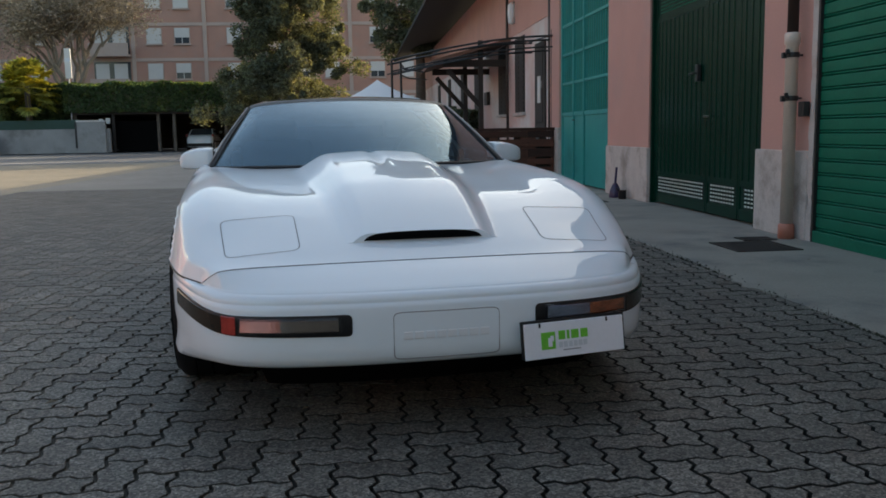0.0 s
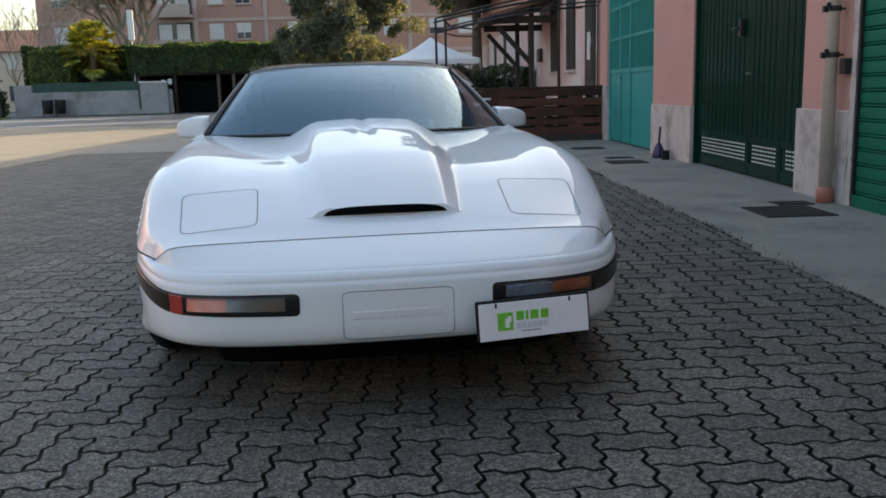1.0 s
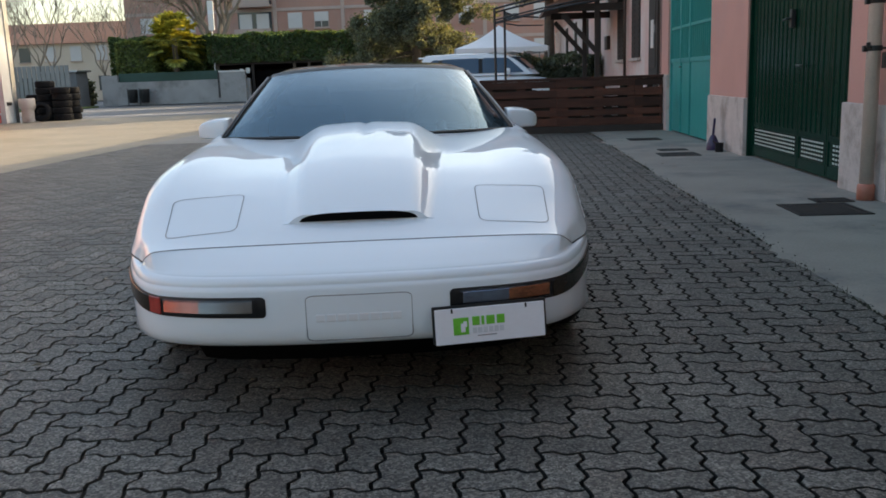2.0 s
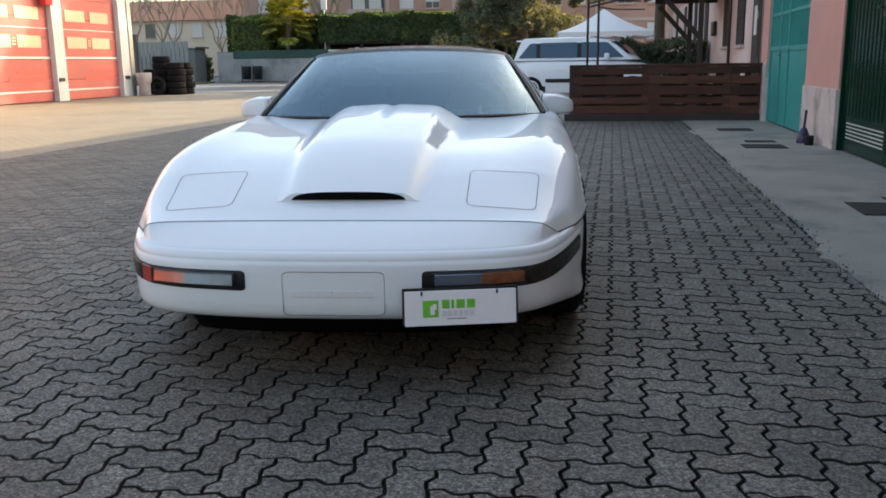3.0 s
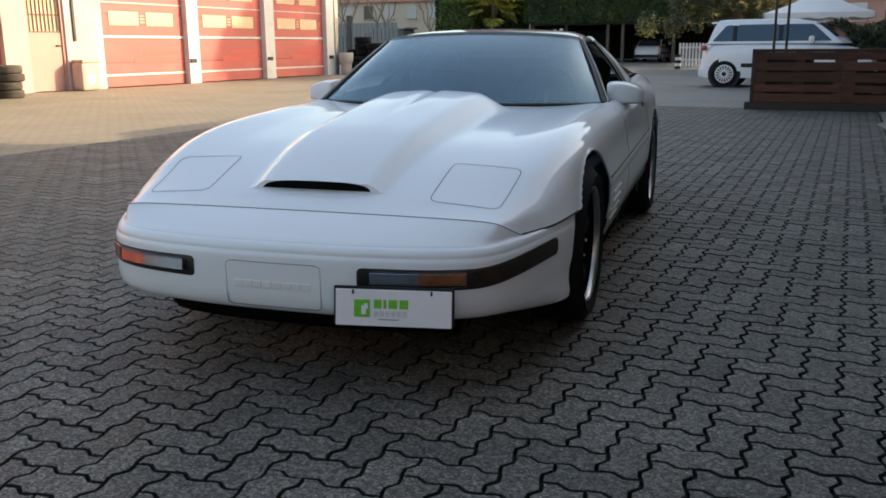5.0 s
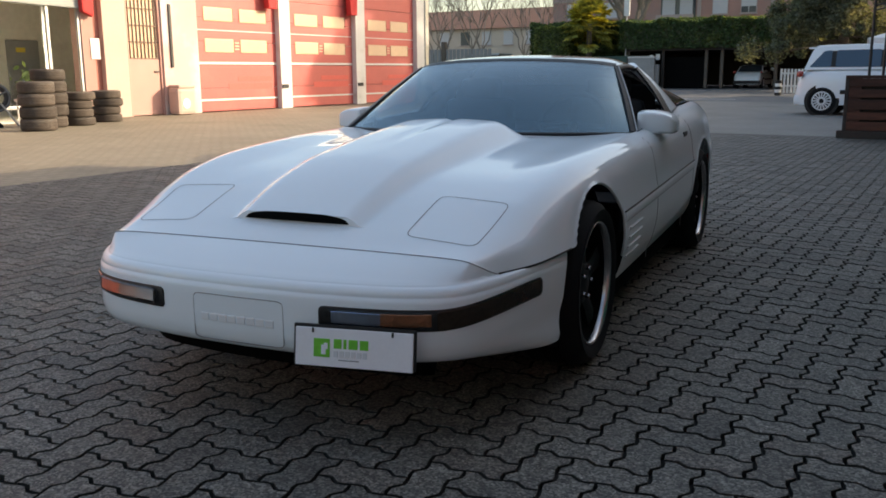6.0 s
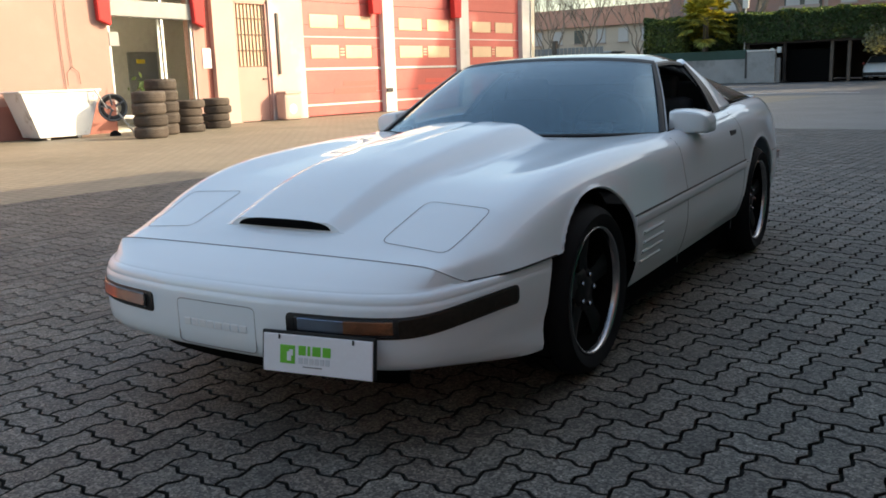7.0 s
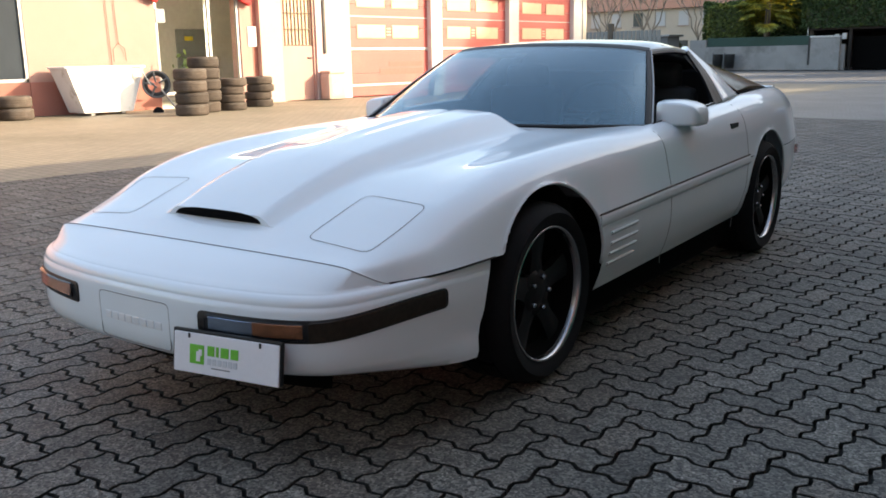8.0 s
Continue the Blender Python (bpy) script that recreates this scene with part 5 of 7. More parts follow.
def nose_s(x):
    t = np.linspace(0, 1, 400)
    return float(np.interp(x, smooth_at(np.linspace(0, 1, len(NOSE)), np.array(NOSE)[:, 0], t), t))


def nose_point(s, inset, z):
    p, n = nose_at(abs(s))
    p = p[0] - inset * n[0]
    return (float(p[0]) * (1 if s >= 0 else -1), float(p[1]), z)


BUMPER = [(0.090, 0.238), (0.036, 0.241), (0.014, 0.252), (0.004, 0.273), (0.0, 0.305), (0.0, 0.345), (0.0, 0.395), (0.0015, 0.424), (0.0040, 0.436), (0.0085, 0.4395), (0.0088, 0.4425),
          (0.0086, 0.447), (0.012, 0.457), (0.0185, 0.4645), (0.026, 0.4685), (0.0315, 0.4695), (0.0330, 0.4715), (0.0375, 0.4745)]


def bumper_mesh():
    rows = []
    for i in range(-110, 111):
        s = i / 110
        flat = ease((abs(s) - 0.55) / 0.45)
        rise = 0.026 * ease((abs(s) - 0.48) / 0.42)
        top = seam_at(s)
        row = []
        for inset, z in BUMPER:
            hollow = 0.007 * flat * math.exp(-((z - 0.295) / 0.022) ** 2) - 0.016 * flat * ease((0.275 - z) / 0.04)
            inset = inset * (1 - 0.6 * flat) + hollow
            pz, nz = nose_at(abs(s) * (1 - 0.085 * ease((abs(s) - 0.6) / 0.4) * (0.5 - z) / 0.3))
            q = pz[0] - inset * nz[0]
            height = z + rise * ease((z - 0.33) / 0.1) - 0.042 * flat * ease((0.29 - z) / 0.07)
            row.append((q[0], q[1], min(height, top[2] - 0.0015 - 0.1 * (0.4745 - z))))
        a = row[-1]
        for k in range(1, 11):
            f = k / 10
            arch = 0.004 * math.sin(math.pi * f) * (1 - ease((abs(s) - 0.5) / 0.2))
            row.append((a[0] + (top[0] - a[0]) * f, a[1] + (top[1] - a[1]) * f, a[2] + (top[2] - 0.0006 - a[2]) * f + arch))
        rows.append([(x * (1 if i >= 0 else -1), y, z) for x, y, z in row])
    bm = grid(rows)
    bmesh.ops.remove_doubles(bm, verts=bm.verts, dist=0.0003)
    bmesh.ops.recalc_face_normals(bm, faces=bm.faces)
    return bm


def nose_strip(x_from, x_to, z0, z1, proud, taper=0.0, steps=26, side=1, curl=0.0, lean=0.0):
    """A strip that lies on the nose, with its edges turned in. x_from and x_to are places along the nose, from 0 to 1."""
    rows = []
    long = abs(x_to - x_from) * 1.15
    shares = sorted({*np.linspace(0, 1, steps + 1), *(np.array((0.0008, 0.002, 0.004, 0.007, 0.010)) / long if curl else ()), *(1 - np.array((0.0008, 0.002, 0.004, 0.007, 0.010)) / long if curl else ())})
    for f in shares:
        s = x_from + (x_to - x_from) * f
        lift = 0.038 * ease((s - 0.45) / 0.40)
        cut = taper * f
        near = min(f, 1 - f) * long
        trim = curl - math.sqrt(max(0.0, curl**2 - (curl - near) ** 2)) if near < curl else 0.0
        zz0, zz1 = z0 + lift + cut + trim, z1 + lift - trim
        prof = [(0.012, zz0), (-proud * 0.6, zz0 + 0.001), (-proud - lean, zz0 + 0.004), (-proud - lean / 2, (zz0 + zz1) / 2), (-proud, zz1 - 0.004), (-proud * 0.6, zz1 - 0.001), (0.012, zz1)]
        rows.append([nose_point(side * s, inset, z) for inset, z in prof])
    bm = grid(rows)
    for row in (rows[0], rows[-1]):
        bm.faces.new([bm.verts.new(p) for p in row])
    bmesh.ops.remove_doubles(bm, verts=bm.verts, dist=0.0002)
    bmesh.ops.recalc_face_normals(bm, faces=bm.faces)
    return bm


def shell_z(x, y):
    """Height of the shell over a place."""
    upper, _ = section(y)
    return float(np.interp(abs(x), upper[:, 0], upper[:, 1])) + bulge(x, y)


def ribbon(points, wide, lift, bm=None, closed=False):
    """A narrow flat line drawn over the shell in plan."""
    bm = bm or bmesh.new()
    pts = [Vector((x, y)) for x, y in points]
    rows, count = [], len(pts)
    for i, p in enumerate(pts):
        a = pts[i - 1] if i or closed else pts[0]
        b = pts[(i + 1) % count] if i < count - 1 or closed else pts[-1]
        way = (b - a).normalized()
        n = Vector((-way.y, way.x)) * wide / 2
        rows.append([(q.x, q.y, shell_z(q.x, q.y) + lift) for q in (p - n, p + n)])
    if closed:
        rows.append(rows[0])
    return grid(rows, bm)


def rounded(corners, r, steps=5):
    """A closed outline with rounded corners."""
    out, c = [], [Vector(p) for p in corners]
    for i, p in enumerate(c):
        a, b = (c[i - 1] - p).normalized(), (c[(i + 1) % len(c)] - p).normalized()
        q0, q1 = p + a * r, p + b * r
        out += [tuple((1 - t) ** 2 * q0 + 2 * t * (1 - t) * p + t * t * q1) for t in np.linspace(0, 1, steps)]
    return out


def spread(points, step, closed=True):
    """The same outline with points at most a step apart."""
    out, p = [], [Vector(q) for q in points]
    for i in range(len(p) if closed else len(p) - 1):
        a, b = p[i], p[(i + 1) % len(p)]
        k = max(1, int((b - a).length / step))
        out += [tuple(a + (b - a) * j / k) for j in range(k)]
    return out + ([] if closed else [tuple(p[-1])])


def patch(base, top, bow, nu=28, nv=14, thick=0.004):
    """A curved pane between two curves of points, bowed outwards along its normal."""
    a, b = curve_through(base, nu), curve_through(top, nu)
    rows = []
    for j in range(nv):
        f = j / (nv - 1)
        rows.append([Vector(p) + (Vector(q) - Vector(p)) * f for p, q in zip(a, b)])
    out = []
    for j, row in enumerate(rows):
        line = []
        for i, p in enumerate(row):
            du = row[min(i + 1, nu - 1)] - row[max(i - 1, 0)]
            dv = rows[min(j + 1, nv - 1)][i] - rows[max(j - 1, 0)][i]
            n = du.cross(dv).normalized()
            line.append(p + n * bow * math.sin(math.pi * j / (nv - 1)) * (1 - (2 * i / (nu - 1) - 1) ** 4))
        out.append(line)
    bm = grid(out)
    if thick:
        inner = [[p - Vector((0, 0, 0)) for p in line] for line in out]
        shifted = []
        for j, line in enumerate(inner):
            new_line = []
            for i, p in enumerate(line):
                du = line[min(i + 1, nu - 1)] - line[max(i - 1, 0)]
                dv = inner[min(j + 1, nv - 1)][i] - inner[max(j - 1, 0)][i]
                new_line.append(p - du.cross(dv).normalized() * thick)
            shifted.append(new_line)
        grid([line[::-1] for line in shifted], bm)
        edge = lambda m: [m[0][i] for i in range(nu)] + [m[j][-1] for j in range(1, nv)] + [m[-1][i] for i in range(nu - 2, -1, -1)] + [m[j][0] for j in range(nv - 2, 0, -1)]
        e0, e1 = edge(out), edge(shifted)
        grid([e0 + e0[:1], e1 + e1[:1]], bm)
        bmesh.ops.remove_doubles(bm, verts=bm.verts, dist=0.0003)
    bmesh.ops.recalc_face_normals(bm, faces=bm.faces)
    return bm


def strip_between(a, b, count=24, thick=0.012, bow=0.002):
    """A band between two curves, with thickness towards the car's middle and down."""
    p, q = curve_through(a, count), curve_through(b, count)
    shares = (0, 0.5, 1) if bow < 0.004 else (0, 0.12, 0.3, 0.5, 0.7, 0.88, 1)
    rows_o = [[Vector(u) + (Vector(v) - Vector(u)) * f for f in shares] for u, v in zip(p, q)]
    bm = bmesh.new()
    ring_rows = []
    for i, r in enumerate(rows_o):
        dv = rows_o[min(i + 1, count - 1)][1] - rows_o[max(i - 1, 0)][1]
        n = (r[-1] - r[0]).cross(dv)
        n = n.normalized() if n.length > 1e-9 else Vector((0, 0, 1))
        if n.z < 0:
            n = -n
        raised = [v + n * bow * (1 - (2 * f - 1) ** 2) for v, f in zip(r, shares)]
        ring_rows.append(raised + [r[-1] - n * thick, r[0] - n * thick, r[0]])
    grid(ring_rows, bm)
    for r in (ring_rows[0][:-1], ring_rows[-1][:-1]):
        bm.faces.new([bm.verts.new(v) for v in r])
    bmesh.ops.remove_doubles(bm, verts=bm.verts, dist=0.0002)
    bmesh.ops.recalc_face_normals(bm, faces=bm.faces)
    return bm


def wheel(parent, x, y, z, side):
    """A wheel: tyre, rim with polished lip, dark centre with spokes, hub and nuts."""
    hub = new("wheel")
    hub.parent = parent
    hub.matrix_basis = pose(x, y, z) @ Matrix.Diagonal((side, 1, 1, 1))
    R, r = 0.308, 0.229
    tyre = lathe([(r - 0.004, -0.01), (r + 0.012, 0.006), (r + 0.045, 0.012), (R - 0.035, 0.008), (R - 0.012, -0.010), (R - 0.002, -0.032), (R, -0.06),
                  (R - 0.005, -0.062), (R - 0.005, -0.068), (R, -0.07), (R, -0.12), (R - 0.006, -0.122), (R - 0.006, -0.13), (R, -0.132),
                  (R, -0.18), (R - 0.005, -0.182), (R - 0.005, -0.19), (R, -0.192), (R - 0.004, -0.225), (R - 0.03, -0.255), (r, -0.25)], sides=56, axis="X", caps=False)
    part("tyre", tyre, RUBBER, hub, smooth=True)
    sharp(bpy.data.objects[hub.children[-1].name], 35)
    rim = lathe([(r - 0.003, -0.02), (r + 0.003, -0.002), (r - 0.001, 0.003), (r - 0.007, -0.001), (r - 0.011, -0.012), (r - 0.013, -0.022)], sides=56, axis="X", caps=False)
    part("rim", rim, CHROME, hub, "polished rim lip", smooth=True)
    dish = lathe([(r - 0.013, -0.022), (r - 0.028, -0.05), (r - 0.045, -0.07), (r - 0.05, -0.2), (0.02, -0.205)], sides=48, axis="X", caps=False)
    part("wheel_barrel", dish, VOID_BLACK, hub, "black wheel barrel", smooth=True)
    bm = lathe([(0.001, -0.034), (0.035, -0.034), (0.05, -0.042), (0.078, -0.046), (0.082, -0.09)], sides=32, axis="X")
    for k in range(5):
        a = k * math.tau / 5 + 0.3
        way = Vector((0, math.cos(a), math.sin(a)))
        across = Vector((0, -math.sin(a), math.cos(a)))
        pts = []
        for rad, half, deep in ((0.06, 0.042, -0.044), (0.12, 0.034, -0.042), (r - 0.026, 0.045, -0.036)):
            pts.append([way * rad + across * (half * k2) + Vector((deep - 0.008 * abs(k2), 0, 0)) for k2 in (-1, -0.5, 0, 0.5, 1)])
        grid(pts, bm)
        back = [[p - Vector((0.03, 0, 0)) for p in row] for row in pts]
        for e in (0, -1):
            grid([[row[e] for row in pts], [row[e] for row in back]], bm)
    bmesh.ops.recalc_face_normals(bm, faces=bm.faces)
    part("spokes", bm, DARK_RIM, hub, "black five-spoke wheel centre", smooth=True)
    for k in range(5):
        a = k * math.tau / 5
        nut = lathe([(0.001, -0.026), (0.008, -0.027), (0.0095, -0.031), (0.010, -0.05)], sides=6, axis="X")
        nut.transform(Matrix.Translation((0, 0.056 * math.cos(a), 0.056 * math.sin(a))))
        part("wheel_nut", nut, CHROME, hub, "chrome wheel nut")
    return hub


car = thing("sports_car", (0.59, 3.25, 0), 6.8, "white sports coupe with black roof and bonnet scoop, parked on paving", "car")
shell = panels()
part("bonnet", shell["bonnet"], CAR_WHITE, car, "white clamshell bonnet with raised scoop", smooth=True)
sharp(car.children[-1], 50)
part("rear_body", shell["rear_body"], CAR_WHITE, car, smooth=True)
sharp(car.children[-1], 50)
for k in ("l", "r"):
    part("door", shell["door_" + k], CAR_WHITE, car, "white car door, closed", smooth=True)
    part("sill_panel", shell["sill_" + k], CAR_WHITE, car, "white lower front wing", smooth=True)
bumper = part("front_bumper", bumper_mesh(), CAR_WHITE, car, "white wraparound front bumper", smooth=True)
sharp(bumper, 60)

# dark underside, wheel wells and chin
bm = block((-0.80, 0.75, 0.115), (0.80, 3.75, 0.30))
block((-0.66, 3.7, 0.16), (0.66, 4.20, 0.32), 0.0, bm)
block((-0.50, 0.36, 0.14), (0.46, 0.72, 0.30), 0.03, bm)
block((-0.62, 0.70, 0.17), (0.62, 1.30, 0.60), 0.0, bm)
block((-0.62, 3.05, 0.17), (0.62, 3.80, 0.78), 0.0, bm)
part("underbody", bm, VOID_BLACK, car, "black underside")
for a in ARCHES:
    for side in (1, -1):
        bm = bmesh.new()
        rows = []
        for k in range(33):
            ang = math.pi * (-0.12 + 1.24 * k / 32)
            c, s = a + (ARCH + 0.004) * math.cos(ang), ARCH_Z + (ARCH + 0.004) * math.sin(ang)
            rows.append([(side * 0.60, c, s), (side * 0.80, c, s)])
        grid(rows, bm)
        part("wheel_well", bm, BLACK_TRIM, car, "black wheel arch liner")
for a in AXLES:
    for side in (1, -1):
        wheel(car, side * (0.868 if a < 2 else 0.902), a, WHEEL_Z, side)

# glass, roof and pillars
WS_BASE = [(x, 1.74 + 0.305 * (abs(x) / 0.742) ** 1.8, 0.80 - 0.009 * abs(x) / 0.742) for x in (-0.742, -0.66, -0.54, -0.37, -0.19, 0, 0.19, 0.37, 0.54, 0.66, 0.742)]
WS_TOP = [(-0.55, 2.505, 1.098), (-0.47, 2.455, 1.112), (-0.25, 2.41, 1.127), (0, 2.395, 1.132), (0.25, 2.41, 1.127), (0.47, 2.455, 1.112), (0.55, 2.505, 1.098)]
screen = part("windscreen", patch(WS_BASE, WS_TOP, 0.03), SCREEN, car, "blue-grey reflecting windscreen", smooth=True)
screen.visible_shadow = False
ROOF_MID = [(-0.55, 2.75, 1.116), (-0.45, 2.75, 1.148), (0, 2.75, 1.168), (0.45, 2.75, 1.148), (0.55, 2.75, 1.116)]
ROOF_BACK = [(-0.525, 3.10, 1.10), (-0.42, 3.12, 1.13), (0, 3.14, 1.155), (0.42, 3.12, 1.13), (0.525, 3.10, 1.10)]
a, b, c = (curve_through(p, 31) for p in (WS_TOP, ROOF_MID, ROOF_BACK))
rows = [[tuple(v) for v in smooth_at([0, 0.5, 1], np.array([a[i], b[i], c[i]]), np.linspace(0, 1, 16))] for i in range(31)]
bm = grid(rows)
grid([[(x, y, z - 0.03) for x, y, z in r][::-1] for r in rows], bm)
for edge in (rows[0], rows[-1], [r[0] for r in rows], [r[-1] for r in rows]):
    grid([edge, [(x, y, z - 0.03) for x, y, z in edge]], bm)
bmesh.ops.remove_doubles(bm, verts=bm.verts, dist=0.0003)
bmesh.ops.recalc_face_normals(bm, faces=bm.faces)
part("roof_panel", bm, BLACK_GLOSS, car, "glossy black removable roof panel", smooth=True)
sharp(car.children[-1], 40)
top_seal = [(x, y - 0.012, z - 0.006) for x, y, z in WS_TOP]
part("screen_header", strip_between(top_seal, [(x * 0.985, y + 0.05, z + 0.017) for x, y, z in WS_TOP], 40), BLACK_TRIM, car, "black windscreen header")
for side in (1, -1):
    inner = [(side * 0.736, 2.036, 0.798), (side * 0.647, 2.268, 0.955), (side * 0.545, 2.498, 1.103)]
    outer = [(side * 0.762, 2.056, 0.794), (side * 0.668, 2.288, 0.948), (side * 0.562, 2.515, 1.096)]
    part("windscreen_pillar", strip_between(inner, outer, 20, 0.014), BLACK_TRIM, car, "black windscreen pillar")
    part("pillar_trim", tube([Vector(p) + Vector((0, -0.001, 0.004)) for p in curve_through(outer, 16)], 0.004, sides=6), STEEL, car, "thin grey pillar trim")
    base = [(side * 0.768, 2.05, 0.790), (side * 0.762, 2.5, 0.818), (side * 0.755, 2.7, 0.828), (side * 0.752, 2.88, 0.837)]
    top = [(side * 0.555, 2.52, 1.090), (side * 0.552, 2.75, 1.10), (side * 0.545, 2.90, 1.098), (side * 0.538, 3.03, 1.09)]
    if side < 0:
        base, top = base[::-1], top[::-1]
    if side > 0:  # this window is wound down
        base, top = [(x, y, z - 0.06) for x, y, z in base], [(x, y, z + 0.012) for x, y, z in base]
    pane = part("side_window", patch(base, top, 0.012), TINTED if side > 0 else SMOKY, car, "dark tinted side window, wound down" if side > 0 else "lightly tinted side window", smooth=True)
    pane.visible_shadow = False
    rail = [(side * 0.550, 2.51, 1.106), (side * 0.550, 2.75, 1.114), (side * 0.535, 2.95, 1.110), (side * 0.524, 3.10, 1.096)]
    rail2 = [(side * 0.567, 2.52, 1.086), (side * 0.565, 2.75, 1.094), (side * 0.552, 2.95, 1.090), (side * 0.542, 3.09, 1.078)]
    part("roof_rail", strip_between(rail, rail2, 20, 0.015), BLACK_TRIM, car, "black roof rail")
    part("roof_hoop", strip_between([(side * 0.545, 3.04, 1.098), (side * 0.664, 3.005, 0.975), (side * 0.757, 2.965, 0.842)],
                                    [(side * 0.475, 3.16, 1.122), (side * 0.62, 3.215, 1.0), (side * 0.735, 3.29, 0.866)], 24, 0.03, 0.016), CAR_WHITE, car, "white roof hoop pillar", smooth=True)
    part("window_seal", strip_between([(side * 0.545, 3.022, 1.095), (side * 0.657, 2.950, 0.975), (side * 0.753, 2.875, 0.840)],
                                      [(side * 0.549, 3.052, 1.100), (side * 0.668, 3.016, 0.977), (side * 0.760, 2.976, 0.845)], 16, 0.012), BLACK_TRIM, car)
HATCH_TOP = [(-0.465, 3.17, 1.118), (-0.3, 3.155, 1.138), (0, 3.15, 1.15), (0.3, 3.155, 1.138), (0.465, 3.17, 1.118)]
HATCH_BASE = [(-0.728, 3.30, 0.866), (-0.71, 3.75, 0.88), (-0.65, 4.10, 0.878), (0, 4.22, 0.875), (0.65, 4.10, 0.878), (0.71, 3.75, 0.88), (0.728, 3.30, 0.866)]
hatch = part("rear_hatch_glass", patch(HATCH_BASE[::-1], HATCH_TOP[::-1], 0.018), PRIVACY, car, "dark rear hatch glass", smooth=True)
hatch.visible_shadow = False
bm = strip_between([(-0.64, 4.36, 0.868), (-0.4, 4.40, 0.868), (0, 4.42, 0.868), (0.4, 4.40, 0.868), (0.64, 4.36, 0.868)],
                   [(-0.63, 4.45, 0.876), (-0.4, 4.49, 0.880), (0, 4.51, 0.880), (0.4, 4.49, 0.880), (0.63, 4.45, 0.876)], 30, 0.02)
part("tail_spoiler", bm, CAR_WHITE, car, smooth=True)
# the glasshouse stands a little wider than its curves
for ob in car.children:
    if ob.name.split('.')[0] in ("windscreen", "roof_panel", "screen_header", "windscreen_pillar", "pillar_trim", "side_window", "roof_rail", "roof_hoop", "window_seal", "rear_hatch_glass"):
        ob.data.transform(Matrix.Diagonal((1.024, 1, 1, 1)))
# cabin
bm = block((-0.72, 1.75, 0.60), (0.72, 2.15, 0.775), 0.03)
block((-0.70, 2.1, 0.25), (0.70, 3.3, 0.45), 0.02, bm)
block((-0.13, 2.0, 0.40), (0.13, 3.2, 0.66), 0.03, bm)
block((-0.70, 3.22, 0.4), (0.70, 4.1, 0.845), 0.02, bm)
block((-0.64, 3.19, 0.42), (0.64, 3.23, 1.0), 0.012, bm)
part("cabin_floor", bm, CABIN, car, "dark cabin and dashboard")
for side in (1, -1):
    bm = block((side * 0.40 - 0.23, 2.45, 0.42), (side * 0.40 + 0.23, 2.95, 0.56), 0.05)
    block((side * 0.40 - 0.22, 2.95, 0.50), (side * 0.40 + 0.22, 3.1, 0.92), 0.06, bm)
    block((side * 0.40 - 0.13, 3.0, 0.90), (side * 0.40 + 0.13, 3.09, 1.04), 0.04, bm)
    part("seat", bm, CABIN, car, "dark bucket seat", smooth=True)
ringpts = [Vector((0.40 + 0.18 * math.cos(k * math.tau / 28), 2.30 + 0.08 * math.sin(k * math.tau / 28), 0.80 + 0.16 * math.sin(k * math.tau / 28))) for k in range(28)]
bm = tube(ringpts, 0.014, sides=8, closed=True)
rod((0.40, 2.30, 0.80), (0.40, 2.12, 0.72), 0.03, bm)
rod((0.23, 2.30, 0.80), (0.57, 2.30, 0.80), 0.012, bm)
part("steering_wheel", bm, BLACK_TRIM, car, smooth=True)

# door mirrors
for side in (1, -1):
    prof = [(0.0, 0.055, 0.052, 0.95), (0.003, 0.061, 0.055, 0.99), (0.03, 0.062, 0.055, 1.0), (0.075, 0.060, 0.054, 1.0), (0.115, 0.052, 0.053, 0.98), (0.145, 0.040, 0.052, 0.93), (0.162, 0.025, 0.047, 0.84), (0.170, 0.004, 0.036, 0.68)]
    rows = []
    for d, up, down, deep in prof:
        ring = []
        for k in range(25):
            t = k * math.tau / 24
            yy = 0.085 * deep * math.copysign(abs(math.cos(t)) ** 0.18, math.cos(t))
            zz = (up if math.sin(t) > 0 else down) * math.copysign(abs(math.sin(t)) ** 0.24, math.sin(t))
            ring.append((side * (0.760 + d), 2.225 + yy + 0.22 * d, 0.828 + zz * (1 - 0.12 * max(0, -yy) / 0.085)))
        rows.append(ring)
    bm = grid(rows)
    for r in (rows[0], rows[-1]):
        bm.faces.new([bm.verts.new(p) for p in r[:-1]])
    bmesh.ops.remove_doubles(bm, verts=bm.verts, dist=0.0005)
    bmesh.ops.recalc_face_normals(bm, faces=bm.faces)
    mirror = part("door_mirror", bm, CAR_WHITE, car, "white door mirror housing", smooth=True)
    part("mirror_stalk", strip_between([(side * 0.755, 2.17, 0.80), (side * 0.83, 2.19, 0.79)], [(side * 0.755, 2.28, 0.80), (side * 0.83, 2.27, 0.79)], 6, 0.04), BLACK_TRIM, mirror)
    bm = block((side * 0.840 - 0.06, 2.315, 0.785), (side * 0.815 + 0.06, 2.322, 0.87), 0.003)
    part("mirror_glass", bm, CHROME, mirror)


def side_x(y, z):
    """Half width of the shell at y and height z."""
    upper, lower = section(y)
    both = np.concatenate([upper[20:], lower])[::-1]
    return float(np.interp(z, both[:, 1], both[:, 0]))


def side_line(points, r, side, lift=0.0, steps=24):
    p = curve_through(points, steps)
    return tube([(side * (side_x(y, z) + lift), y, z) for y, z in p], r, sides=6)


